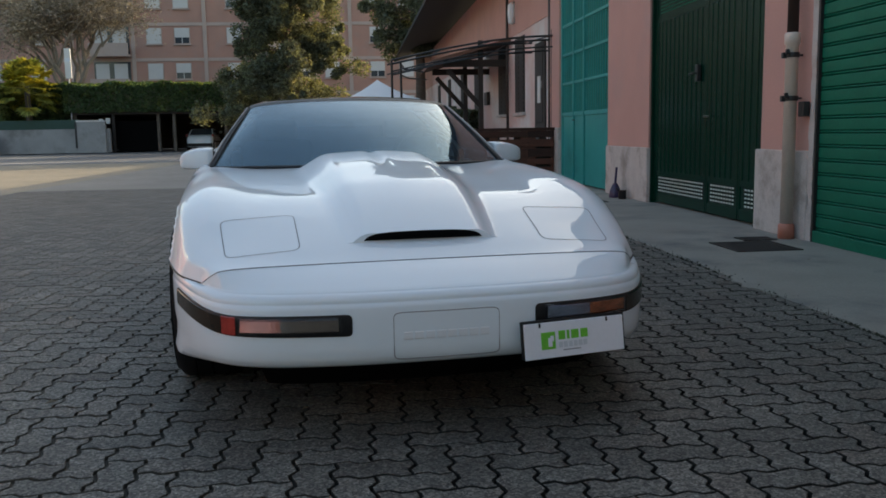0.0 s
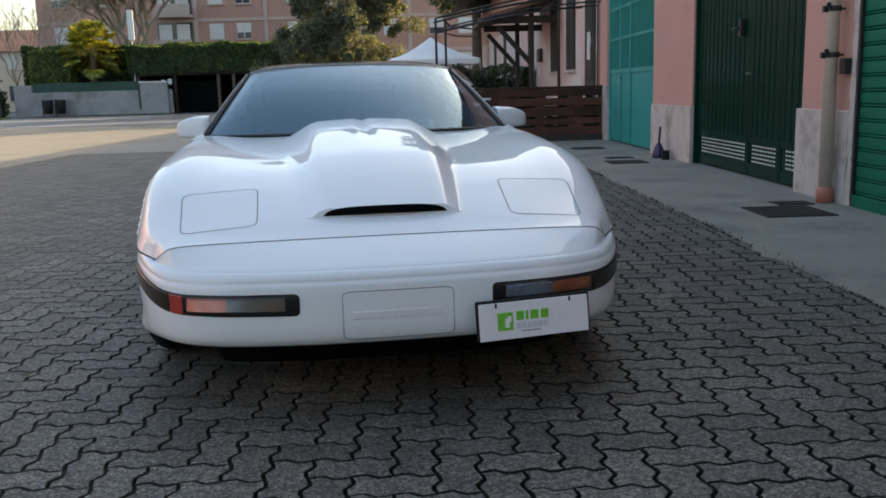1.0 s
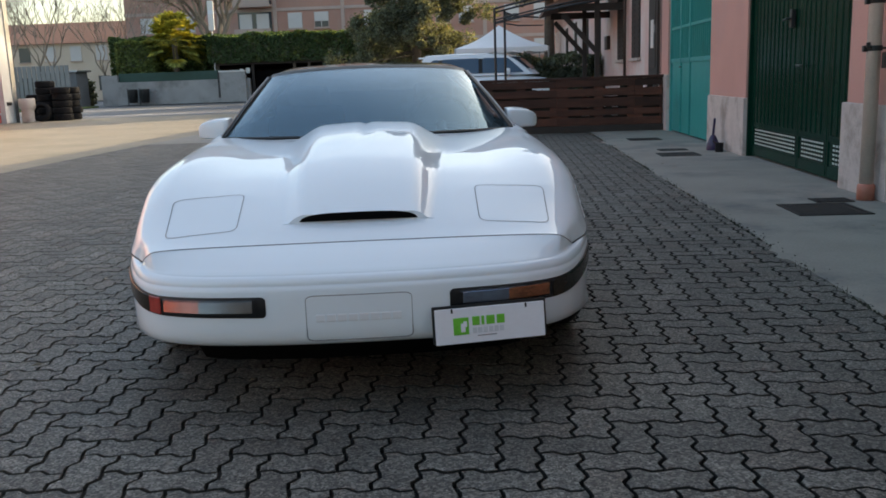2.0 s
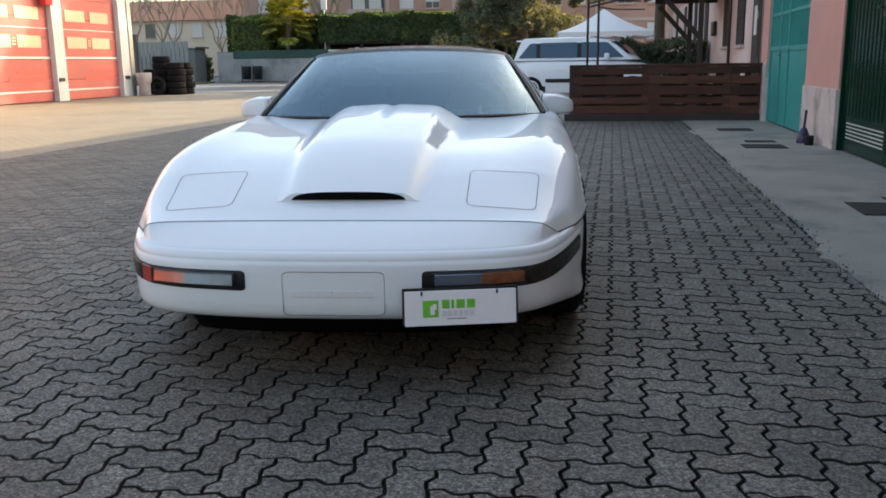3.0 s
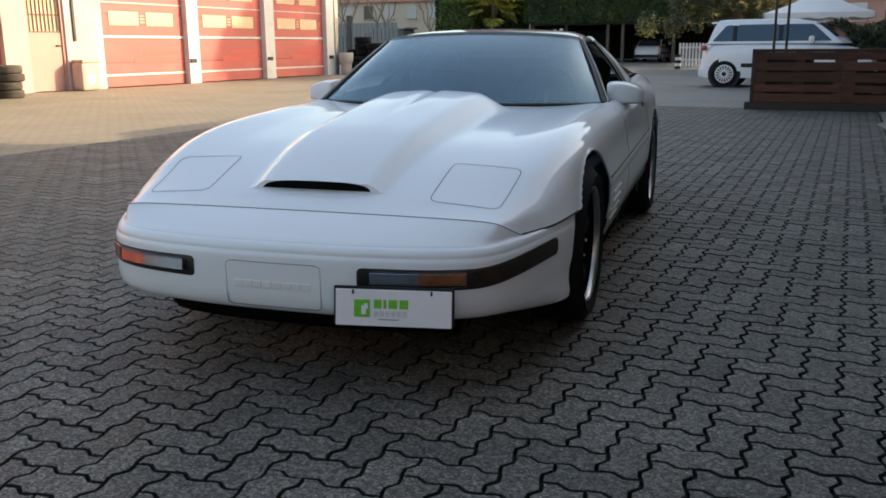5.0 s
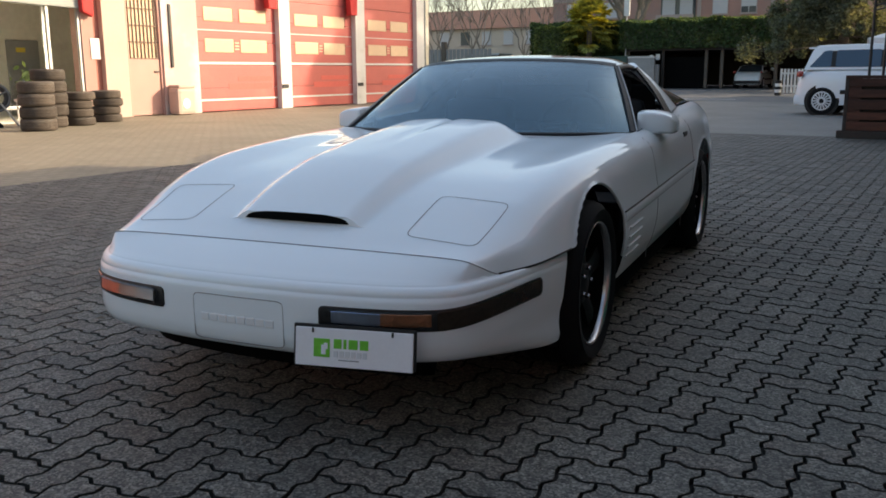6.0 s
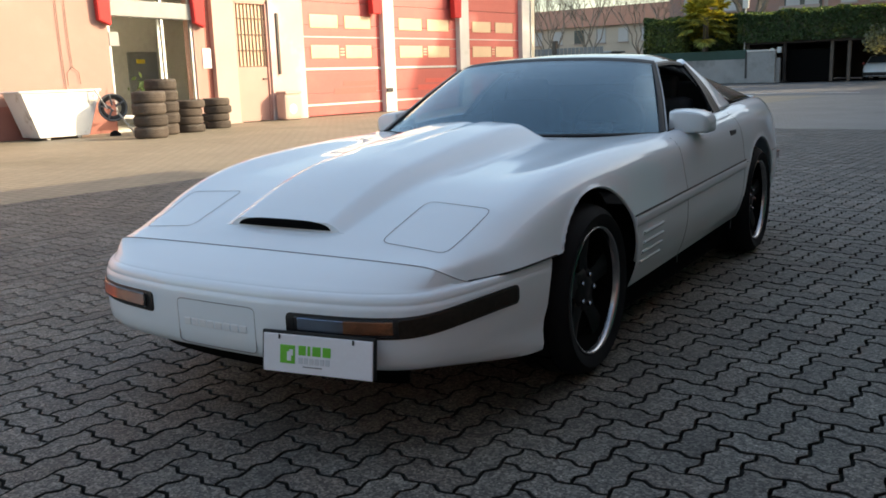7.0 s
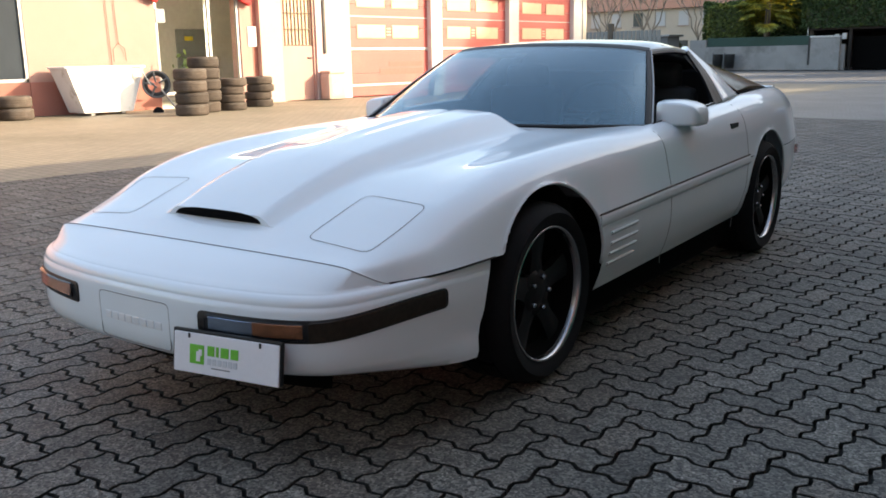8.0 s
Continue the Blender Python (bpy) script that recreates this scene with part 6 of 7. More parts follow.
# bonnet scoop mouth
xs = np.linspace(-0.205, 0.205, 41)
front, back = [], []
for x in xs:
    z = min(shell_z(x, 0.3448), shell_z(x, 0.338)) + 0.008
    h = 0.026 * (1 - abs(x / 0.2055) ** 5.0) ** 0.6 + 0.001
    front.append([(x, 0.3355 + 0.02 * (x / 0.2) ** 2 * 0.4, z), (x, 0.334 + 0.02 * (x / 0.2) ** 2 * 0.4, z + h * 0.5), (x, 0.337 + 0.02 * (x / 0.2) ** 2 * 0.4, z + h)])
    back.append([(x, 0.36, z + h), (x, 0.36, z)])
bm = grid([f + b + f[:1] for f, b in zip(front, back)])
bmesh.ops.recalc_face_normals(bm, faces=bm.faces)
part("scoop_mouth", bm, VOID_BLACK, car, "black scoop intake", smooth=False)
# seams of the pop-up lamp lids, bonnet and bumper: raised strips, gap shade painted in
for side in (1, -1):
    lid = rounded([(side * 0.420, 0.322), (side * 0.662, 0.312), (side * 0.684, 0.575), (side * 0.428, 0.60)], 0.035)
    part("lamp_lid_seam", ribbon(spread(lid, 0.012), 0.0032, 0.0010, closed=True), SEAM, car, "thin grey strip painted as the lamp lid's gap")
    edge = [(side * x, y, z) for x, y, z in (seam_at(q) for q in np.linspace(0.667, 1.0, 24))]
    part("bumper_gap", tube([(x * 1.001, y - 0.001, z + 0.001) for x, y, z in edge], 0.0032, sides=6), BLACK_TRIM, car, "dark strip painted as the gap above the bumper")
part("bonnet_seam", tube([(seam_at(q)[0] * (1 if q > 0 else -1), seam_at(q)[1], seam_at(q)[2] + 0.0003) for q in np.linspace(-0.667, 0.667, 121)], 0.0017, sides=5), SEAM, car, "thin grey strip painted as the bonnet's front gap")
# nose panel with raised plain marks
S0 = nose_s(0.166)
loop = [(s, z) for s, z in spread(rounded([(-S0 * 99, 26.2), (S0 * 102, 26.2), (S0 * 102, 40.8), (-S0 * 99, 40.8)], 1.6), 0.6)]
part("nose_panel_seam", tube([nose_point(s / 100, 0.0008 + 0.008 * ease((27.2 - z) / 2), z / 100) for s, z in loop], 0.0016, sides=5, closed=True), SEAM, bumper, "thin grey strip painted as the nose panel's gap")
for i in range(8):
    a = -0.134 + i * 0.0345
    bm = nose_strip(nose_s(abs(a)) * (1 if a > 0 else -1), nose_s(abs(a + 0.027)) * (1 if a + 0.027 > 0 else -1), 0.322, 0.348, 0.0022, steps=3)
    part("raised_mark", bm, WHITE_PLASTIC, bumper)
# front lamp units: black surround, bright reflector with an amber part, clear lens in front
for side in (1, -1):
    unit = part("lamp_unit", nose_strip(0.176, 0.832, 0.341, 0.410, 0.0035, 0.008, 40, side, 0.014), BLACK_TRIM, bumper, "black wraparound lamp surround")
    sharp(unit, 35)
    split = 0.318 if side > 0 else 0.335
    part("reflector", nose_strip(0.208, split, 0.357, 0.399, 0.0042, 0, 14, side, lean=0.0062 if side < 0 else 0.0), LAMP_REFLECTOR if side > 0 else CREAM_LENS, unit, "silver reflector with a blue reflection tint painted in" if side > 0 else "pale reflector")
    part("amber_reflector", nose_strip(split, 0.443, 0.357, 0.399, 0.0046, 0, 10, side, lean=0.0062 if side < 0 else 0.0), AMBER if side > 0 else PALE_AMBER, unit, "amber reflector")
    part("clear_lens", nose_strip(0.199, 0.451, 0.352, 0.404, 0.0128 if side < 0 else 0.0088, 0, 20, side, 0.008), LENS, unit, "clear ribbed lens").visible_shadow = False
    if side < 0:
        part("red_lens", nose_strip(0.462, 0.518, 0.346, 0.406, 0.0055, 0, 6, side, 0.004), RED_LENS, unit, "red lens")
    part("side_lens", nose_strip(0.522 if side < 0 else 0.460, 0.824, 0.345, 0.406, 0.0055, 0.008, 20, side, 0.010), SMOKE_LENS, unit, "smoked side lens")
# plate in a black holder under the lamp, with plain bars
holder = new("number_plate")
holder.parent = car
holder.matrix_basis = pose(0.415, -0.004, 0.297, -8, 0, 9.6)
tagged(holder, "white dealer plate in black holder")
part("plate_holder", block((-0.187, 0.0, -0.056), (0.187, 0.012, 0.064), 0.004), BLACK_TRIM, holder, "black plate holder")
part("plate", block((-0.180, -0.004, -0.058), (0.180, 0.002, 0.055), 0.003), PLATE_WHITE, holder)
part("green_mark", block((-0.122, -0.0056, -0.030), (-0.072, -0.003, 0.024), 0.001), SIGN_GREEN, holder, "green square mark")
bm = block((-0.098, -0.0066, -0.022), (-0.084, -0.005, 0.006), 0.001, turn=pose(0, 0, 0))
block((-0.090, -0.0068, -0.006), (-0.078, -0.005, 0.012), 0.001, bm)
part("pale_mark", bm, PLATE_WHITE, holder)
for i, (x0, x1) in enumerate(((-0.060, -0.036), (-0.030, -0.021), (-0.014, 0.013), (0.020, 0.046))):
    part("green_bar", block((x0, -0.0056, -0.003), (x1, -0.003, 0.025), 0.001), SIGN_GREEN, holder)
for i in range(6):
    part("grey_bar", block((-0.060 + i * 0.0178, -0.0056, -0.028), (-0.0465 + i * 0.0178, -0.003, -0.010), 0.001), SIGN_GREY, holder)
part("dark_bar", block((-0.045, -0.0056, -0.038), (0.018, -0.003, -0.035), 0.0005), SEAM, holder)
for x in (-0.125, 0.118):
    part("plate_clip", block((x - 0.003, -0.0066, 0.040), (x + 0.003, -0.003, 0.054), 0.001), IRON, holder)
# flanks
for side in (1, -1):
    rows = []
    for f in np.linspace(0, 1, 30):
        y = 1.315 + (3.045 - 1.315) * f
        z = 0.506 + 0.045 * f
        x = side_x(y, z)
        prof = [(0.000, 0.022), (0.004, 0.020), (0.006, 0.010), (0.006, -0.010), (0.003, -0.020), (-0.002, -0.024)]
        rows.append([(side * (x + d), y, z + h) for d, h in prof])
    bm = grid(rows)
    for r_ in (rows[0], rows[-1]):
        bm.faces.new([bm.verts.new(p) for p in r_])
    bmesh.ops.recalc_face_normals(bm, faces=bm.faces)
    part("side_moulding", bm, CAR_WHITE, car, "white side moulding", smooth=True)
    part("moulding_gap", tube([(side * (side_x(1.315 + 1.73 * f, 0.531 + 0.045 * f) + 0.002), 1.315 + 1.73 * f, 0.5305 + 0.045 * f) for f in np.linspace(0, 1, 24)], 0.004, sides=6), BLACK_TRIM, car, "dark line painted as the gap above the moulding")
    for i in range(4):
        z = 0.450 - 0.040 * i
        p = [(1.41, z), (1.52, z + 0.003), (1.64, z + 0.006)]
        part("vent_fin", side_line(p, 0.0048, side, 0.003), CAR_WHITE, car, "white fin of the side vent")
        # no real slot: a grey line paints the shade below each fin
        part("vent_slot", side_line([(y, zz - 0.008) for y, zz in p], 0.0026, side, 0.0), SOFT_SEAM, car, "grey line painted as shade below the vent fin")
    part("door_seam", side_line([(1.955, 0.775), (1.965, 0.65), (1.985, 0.5), (2.00, 0.30), (2.0, 0.21)], 0.0016, side), SEAM, car)
    part("door_seam", side_line([(3.00, 0.83), (3.03, 0.65), (3.02, 0.45), (2.97, 0.30), (2.95, 0.21)], 0.0016, side), SEAM, car)
    part("door_handle", block((side * 0.871 - 0.012, 2.80, 0.692), (side * 0.871 + 0.010, 2.92, 0.748), 0.004, turn=None), BLACK_TRIM, car, "dark recessed door handle")
    part("rear_marker", block((side * side_x(4.2, 0.5) - 0.012, 4.14, 0.47), (side * side_x(4.2, 0.5) + 0.006, 4.26, 0.52), 0.005), RED_LENS, car)
    for a in ARCHES:
        pts = []
        for k in range(30):
            ang = math.pi * (0.02 + 0.93 * k / 29)
            y, z = a + ARCH * math.cos(ang), ARCH_Z + ARCH * math.sin(ang)
            if z > 0.25 and not (a < 2 and y < 0.69 and z < 0.50):
                pts.append((side * (side_x(y, z) - 0.004), y, z))
        part("arch_lip", tube(pts, 0.007, sides=6), CAR_WHITE, car, smooth=True)
# cowl
cowl = [(x * 1.027, y - 0.010, z - 0.003) for x, y, z in WS_BASE]
part("cowl_strip", strip_between(cowl, [(x * 1.024, y + 0.006, z + 0.003) for x, y, z in WS_BASE], 40, 0.012), BLACK_TRIM, car, "black strip under the windscreen")
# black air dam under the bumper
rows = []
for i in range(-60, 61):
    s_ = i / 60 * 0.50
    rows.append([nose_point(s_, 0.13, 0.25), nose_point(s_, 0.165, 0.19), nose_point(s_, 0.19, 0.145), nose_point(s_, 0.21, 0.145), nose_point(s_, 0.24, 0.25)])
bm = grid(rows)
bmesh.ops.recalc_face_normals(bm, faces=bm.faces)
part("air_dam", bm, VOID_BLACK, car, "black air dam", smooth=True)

# ---- plants ----
def leaf_sheet(name, points, size, material, parent=None, flat=0.35, seed=1, aspect=1.8, label=""):
    """Many small leaves as one mesh: a bent four-sided blade at each point, turned at random."""
    r = np.random.RandomState(seed)
    p = np.asarray(points, float)
    k = len(p)
    d = r.normal(size=(k, 3))
    d[:, 2] *= flat + 0.4
    d /= np.linalg.norm(d, axis=1)[:, None]
    e = r.normal(size=(k, 3))
    e -= d * (e * d).sum(1)[:, None]
    e /= np.linalg.norm(e, axis=1)[:, None]
    s = size * r.uniform(0.6, 1.4, size=(k, 1))
    a, b = d * s * aspect / 2, e * s / 2
    verts = np.stack([p - a, p - b * 0.9, p + a, p + b * 0.9], axis=1).reshape(-1, 3)
    faces = np.arange(4 * k).reshape(-1, 4)
    me = bpy.data.meshes.new(name)
    me.from_pydata(verts.tolist(), [], faces.tolist())
    me.materials.append(material)
    ob = new(name, me)
    if parent:
        ob.parent = parent
    return tagged(ob, label) if label else ob


def in_clumps(centres, radii, per, seed):
    """Points gathered in uneven clumps, denser at their skins."""
    r = np.random.RandomState(seed)
    out = []
    for c, rad in zip(centres, radii):
        d = r.normal(size=(per, 3))
        d /= np.linalg.norm(d, axis=1)[:, None]
        out.append(np.asarray(c) + d * (rad * r.uniform(0.45, 1.05, size=(per, 1))))
    return np.concatenate(out)


def hedge(name, x0, x1, y0, y1, z0, z1, count, leaf, label, seed, material=None, category="hedge"):
    """A clipped hedge: a dark woody core under a skin of leaves with a ragged top."""
    h = thing(name, ((x0 + x1) / 2, (y0 + y1) / 2, 0), 0, label, category)
    w, d = (x1 - x0) / 2, (y1 - y0) / 2
    bm = block((-w + 0.2, -d + 0.2, z0 + 0.1), (w - 0.2, d - 0.2, z1 - 0.25))
    bmesh.ops.subdivide_edges(bm, edges=bm.edges[:], cuts=6, use_grid_fill=True)
    for v in bm.verts:
        v.co += Vector((noise.noise(v.co), noise.noise(v.co + Vector((9, 0, 0))), noise.noise(v.co + Vector((0, 9, 0))))) * 0.12
    part("core", bm, DARK_LEAF, h)
    r = np.random.RandomState(seed)
    areas = np.array([2 * w * (z1 - z0), 2 * d * (z1 - z0), 2 * w * 2 * d, 2 * d * (z1 - z0)])
    face = r.choice(4, size=count, p=areas / areas.sum())
    u, v = r.uniform(-1, 1, count), r.uniform(0, 1, count)
    deep = np.abs(r.normal(0, 0.13, count))
    x = np.where(face == 0, u * w, np.where(face == 1, -w + deep, np.where(face == 3, w - deep, u * w)))
    y = np.where(face == 0, -d + deep, np.where((face == 1) | (face == 3), u * d, (2 * v - 1) * d))
    lump = np.array([noise.noise((a * 0.9 + seed, b * 0.9, 0)) for a, b in zip(x, y)]) * 0.22
    lump += np.array([noise.noise((a * 3 + seed, b * 3, 0)) for a, b in zip(x, y)]) * 0.12
    z = np.where(face == 2, z1 + lump - deep * 0.8, z0 + v * (z1 - z0 + lump))
    leaf_sheet("leaves", np.stack([x, y, z], 1), leaf, material or HEDGE_LEAF, h, seed=seed)
    return h


def limb(bm, a, b, r0, r1, rnd, sag=0.08):
    a, b = Vector(a), Vector(b)
    mid = [a.lerp(b, f) + Vector((rnd.uniform(-1, 1), rnd.uniform(-1, 1), rnd.uniform(-0.4, 0.6))) * (b - a).length * sag * math.sin(math.pi * f) for f in (0, 0.33, 0.66, 1)]
    tube(mid, r0, bm, sides=6, r2=r1)


def branching(bm, base, way, length, radius, depth, rnd, tips, spread_by=0.55, rise=0.25):
    """Limbs that fork into thinner ones."""
    end = base + way * length
    limb(bm, base, end, radius, radius * 0.62, rnd)
    if depth == 0:
        tips.append(end)
        return
    for _ in range(3 if depth > 1 else 4):
        turn = Vector((rnd.gauss(0, spread_by), rnd.gauss(0, spread_by), rnd.gauss(rise, 0.25)))
        start = base.lerp(end, rnd.uniform(0.65, 1.0))
        branching(bm, start, (way + turn).normalized(), length * rnd.uniform(0.55, 0.8), radius * 0.55, depth - 1, rnd, tips, spread_by, rise)


def bare_tree(at, high, thick, label, seed, depth=4, leaves=0, group="", spread_by=0.5):
    rnd = random.Random(seed)
    t = thing("bare_tree", at, 0, label, "tree", group)
    bm = tube([(0, 0, -0.1), (0.03, 0.02, high * 0.12), (0.0, 0.05, high * 0.28)], thick, sides=10, r2=thick * 0.72)
    part("trunk", bm, BARK, t, smooth=True)
    bm, tips = bmesh.new(), []
    for k in range(4):
        a = k * math.tau / 4 + rnd.uniform(-0.4, 0.4)
        branching(bm, Vector((0, 0.05, high * 0.26)), Vector((math.cos(a) * 0.5, math.sin(a) * 0.5, 1)).normalized(), high * 0.3, thick * 0.55, depth, rnd, tips, spread_by)
    part("crown_wood", bm, TWIG, t)
    if leaves:
        r = np.random.RandomState(seed)
        tips = np.array([tuple(p) for p in tips])
        pts = tips[r.choice(len(tips), leaves)] + r.normal(size=(leaves, 3)) * 0.6
        leaf_sheet("dry_leaves", pts, 0.085, DRY_LEAF, t, seed=seed, label="dry brown leaves left on the twigs")
    return t


def evergreen(name, at, high, wide, first, label, seed, per=150, tiers=70, round_top=False, leaf=0.2):
    """A dark evergreen: trunk, drooping limbs, and leaf clumps at uneven places."""
    rnd = random.Random(seed)
    t = thing(name, at, 0, label, "tree")
    part("trunk", tube([(0, 0, -0.1), (0.05, 0, high * 0.5), (0, 0, high * 0.96)], 0.30, sides=10, r2=0.05), BARK, t, smooth=True)
    limbs, centres, radii = bmesh.new(), [], []
    for i in range(tiers):
        f = (i + rnd.random()) / tiers
        z = first + (high - first) * f
        reach = wide * ((1 - f) ** 0.6 if not round_top else math.sin(math.pi * min(0.93, 0.18 + f * 0.8)) ** 0.6) * rnd.uniform(0.55, 1.1)
        a = rnd.uniform(0, math.tau)
        end = Vector((math.cos(a) * reach, math.sin(a) * reach, z - 0.12 * reach + (0.3 * reach if round_top else 0)))
        limb(limbs, (0, 0, z), end, 0.05, 0.015, rnd)
        for g in (0.45, 0.7, 0.92, 1.0):
            c = Vector((0, 0, z)).lerp(end, g)
            centres.append(tuple(c + Vector((rnd.gauss(0, 0.25), rnd.gauss(0, 0.25), rnd.gauss(0, 0.2)))))
            radii.append(rnd.uniform(0.22, 0.62) * (0.6 + 0.12 * wide))
    part("crown_wood", limbs, BARK, t)
    pts = in_clumps(centres, radii, per, seed)
    leaf_sheet("crown", pts, leaf, DARK_LEAF, t, seed=seed)
    return t


def palm(at, high, label, seed):
    rnd = random.Random(seed)
    t = thing("palm_tree", at, 0, label, "palm")
    part("trunk", tube([(0, 0, -0.05), (0.03, 0, high * 0.4), (0, 0.02, high * 0.62)], 0.2, sides=10, r2=0.16), BARK, t, smooth=True)
    for k in range(78):
        a, lift = rnd.uniform(0, math.tau), rnd.uniform(-0.7, 1.15)
        reach = rnd.uniform(1.0, 1.5)
        bm = bmesh.new()
        mid = Vector((math.cos(a) * math.cos(lift) * reach, math.sin(a) * math.cos(lift) * reach, math.sin(lift) * reach))
        root = Vector((0, 0, high * 0.62 - 0.5 * rnd.random()))
        tube([root, root + mid * 0.5 + Vector((0, 0, 0.05)), root + mid], 0.016, bm, sides=5, r2=0.008)
        tip, way = root + mid, mid.normalized()
        across = way.cross(Vector((0, 0, 1))).normalized()
        up = across.cross(way)
        for j in range(19):
            b = (j - 9) / 9 * 1.6
            d = (way * math.cos(b) + across * math.sin(b)).normalized()
            n = (d.cross(up)).normalized() * 0.085
            e1, e2 = tip + d * 0.42, tip + d * rnd.uniform(0.66, 0.85) - Vector((0, 0, rnd.uniform(0.04, 0.2)))
            vs = [bm.verts.new(p) for p in (tip - n * 0.3, e1 - n, e2, e1 + n, tip + n * 0.3)]
            bm.faces.new(vs)
        part("frond", bm, PALM_LEAF, t)
    return t


r = np.random.RandomState(8)
leaf_sheet("plant_leaves", np.stack([r.normal(0, 0.13, 60), r.normal(0, 0.13, 60), 0.95 + r.normal(0, 0.14, 60)], 1), 0.09, HEDGE_LEAF, plant, seed=3)
hedge("clipped_hedge", 1.5, 4.1, 27.4, 28.6, 0, 1.55, 5200, 0.075, "dark green clipped hedge beside the old house", 11, DARK_LEAF)
hedge("carport_ivy", -17.3, -3.0, 56.2, 59.5, 2.42, 4.15, 26000, 0.11, "thick ivy hedge growing over the carport roof", 12)
hedge("boundary_hedge", -24.6, -17.4, 58.3, 60.0, 0.6, 4.3, 16000, 0.11, "tall green boundary hedge with lit top", 13)
palm((-19.6, 56.8, 0), 6.6, "green and yellow fan palm behind the low wall", 3)
hedge("garden_shrub", -23.4, -20.9, 56.4, 57.6, 0.4, 4.0, 6000, 0.11, "light green garden shrub beside the palm", 15, LIGHT_LEAF)
evergreen("cedar_tree", (-3.6, 51.5, 0), 15.0, 4.4, 2.4, "large dark cedar with sun-tipped branches", 21, per=260, tiers=165, leaf=0.095)
evergreen("pine_tree", (3.6, 45.5, 0), 16.5, 3.4, 4.6, "dark umbrella pine behind the old house", 22, per=260, tiers=95, round_top=True, leaf=0.10)
evergreen("pine_tree", (9.5, 47.0, 0), 13.5, 3.6, 4.5, "dark pine beyond the old house roof", 23, per=70, tiers=50, round_top=True, leaf=0.18)
bare_tree((-18.9, 63.0, 0), 11.0, 0.42, "big bare tree with dry brown leaves", 31, depth=5, leaves=42000)
for k, (x, y, h) in enumerate(((-30.5, 62, 10), (-33.5, 66, 11), (-37, 60, 10), (-41, 64, 12), (-45, 61, 10), (-28, 70, 9), (-26.5, 61.5, 8), (-31.8, 58.5, 8), (-35.4, 63, 9), (-39, 58, 8))):
    bare_tree((x, y, 0), h, 0.10, "slender bare winter tree by the street", 40 + k, depth=4, group="bare street trees", spread_by=0.4)
hedge("far_shrubs", -52, -26.5, 58.5, 60.0, 0, 1.7, 5000, 0.18, "low dark shrubs along the far fence", 16, DARK_LEAF)

# ---- street side ----
bm = block((-23.3, 55.9, 0), (-14.6, 56.15, 1.45), 0.02)
block((-24.3, 56.0, 0), (-23.2, 56.25, 1.9), 0.02, bm)
tagged(mesh_object("wall_street_1", bm, GREY_WALL), "grey stained low boundary wall", "wall", kind="structure")
screen_ = thing("garden_screen", (-18.9, 56.2, 0), 0, "dark green mesh screen above the wall", "screen")
part("mesh_sheet", block((-4.3, 0.0, 1.45), (2.4, 0.03, 2.0)), GREEN_MESH, screen_)
for x in np.linspace(-4.2, 2.3, 6):
    part("post", block((x - 0.03, 0.03, 1.2), (x + 0.03, 0.09, 2.02), 0.005), IRON, screen_)
gatep = thing("gate_pillar", (-15.6, 55.8, 0), 0, "grey gate pillar with white capping", "pillar")
part("pillar", block((-0.9, -0.15, 0), (0.8, 0.15, 1.86), 0.02), GREY_WALL, gatep)
for i in range(9):
    part("cap_tile", block((-0.9 + i * 0.19, -0.2, 1.86), (-0.74 + i * 0.19, 0.2, 1.96), 0.02), WHITE_PAINT, gatep)
part("post", block((-0.98, -0.2, 0.3), (-0.88, -0.1, 1.9), 0.01), IRON, gatep)
bin_ = thing("waste_bin", (-22.0, 55.3, 0), 0, "dark grey street waste bin", "bin")
part("bin_body", lathe([(0.25, 0.15), (0.30, 0.95), (0.31, 1.0), (0.27, 1.0), (0.24, 0.3)], sides=20), IRON, bin_, smooth=True)
part("bin_post", rod((-0.33, 0, 0), (-0.33, 0, 1.05), 0.03), IRON, bin_)
copy_thing(bin_, pose(-21.25, 55.35, 0))
# carport under the ivy
port = thing("carport", (-9.8, 58.5, 0), 0, "dark open carport with timber posts under ivy", "carport")
part("roof", block((-7.2, -1.9, 2.3), (6.6, 9.6, 2.46), 0.02), TIMBER, port)
part("back_wall", block((-7.2, 9.4, 0), (6.6, 9.6, 2.3), 0.0), CARPORT_WALL, port)
part("side_wall", block((-7.2, -1.6, 0), (-7.0, 9.4, 2.3), 0.0), CARPORT_WALL, port)
part("side_wall", block((6.4, -1.6, 0), (6.6, 9.4, 2.3), 0.0), CARPORT_WALL, port)
for x in (-4.8, -2.1, -1.15, 2.0, 4.6):
    part("post", block((x - 0.09, -1.75, 0), (x + 0.09, -1.57, 2.3), 0.01), TIMBER if x < -3 else BARK, port)
part("black_gate", block((-4.7, -1.4, 0.05), (-2.2, -1.34, 1.9), 0.01), VOID_BLACK, port, "black sheet gate")
bm = block((-5.6, -1.95, 1.35), (-5.4, -1.8, 2.05), 0.03)
block((-5.2, -1.95, 1.75), (-4.95, -1.8, 2.1), 0.03, bm)
part("hanging_tools", bm, WHITE_PAINT, port, "pale things hanging on the post")


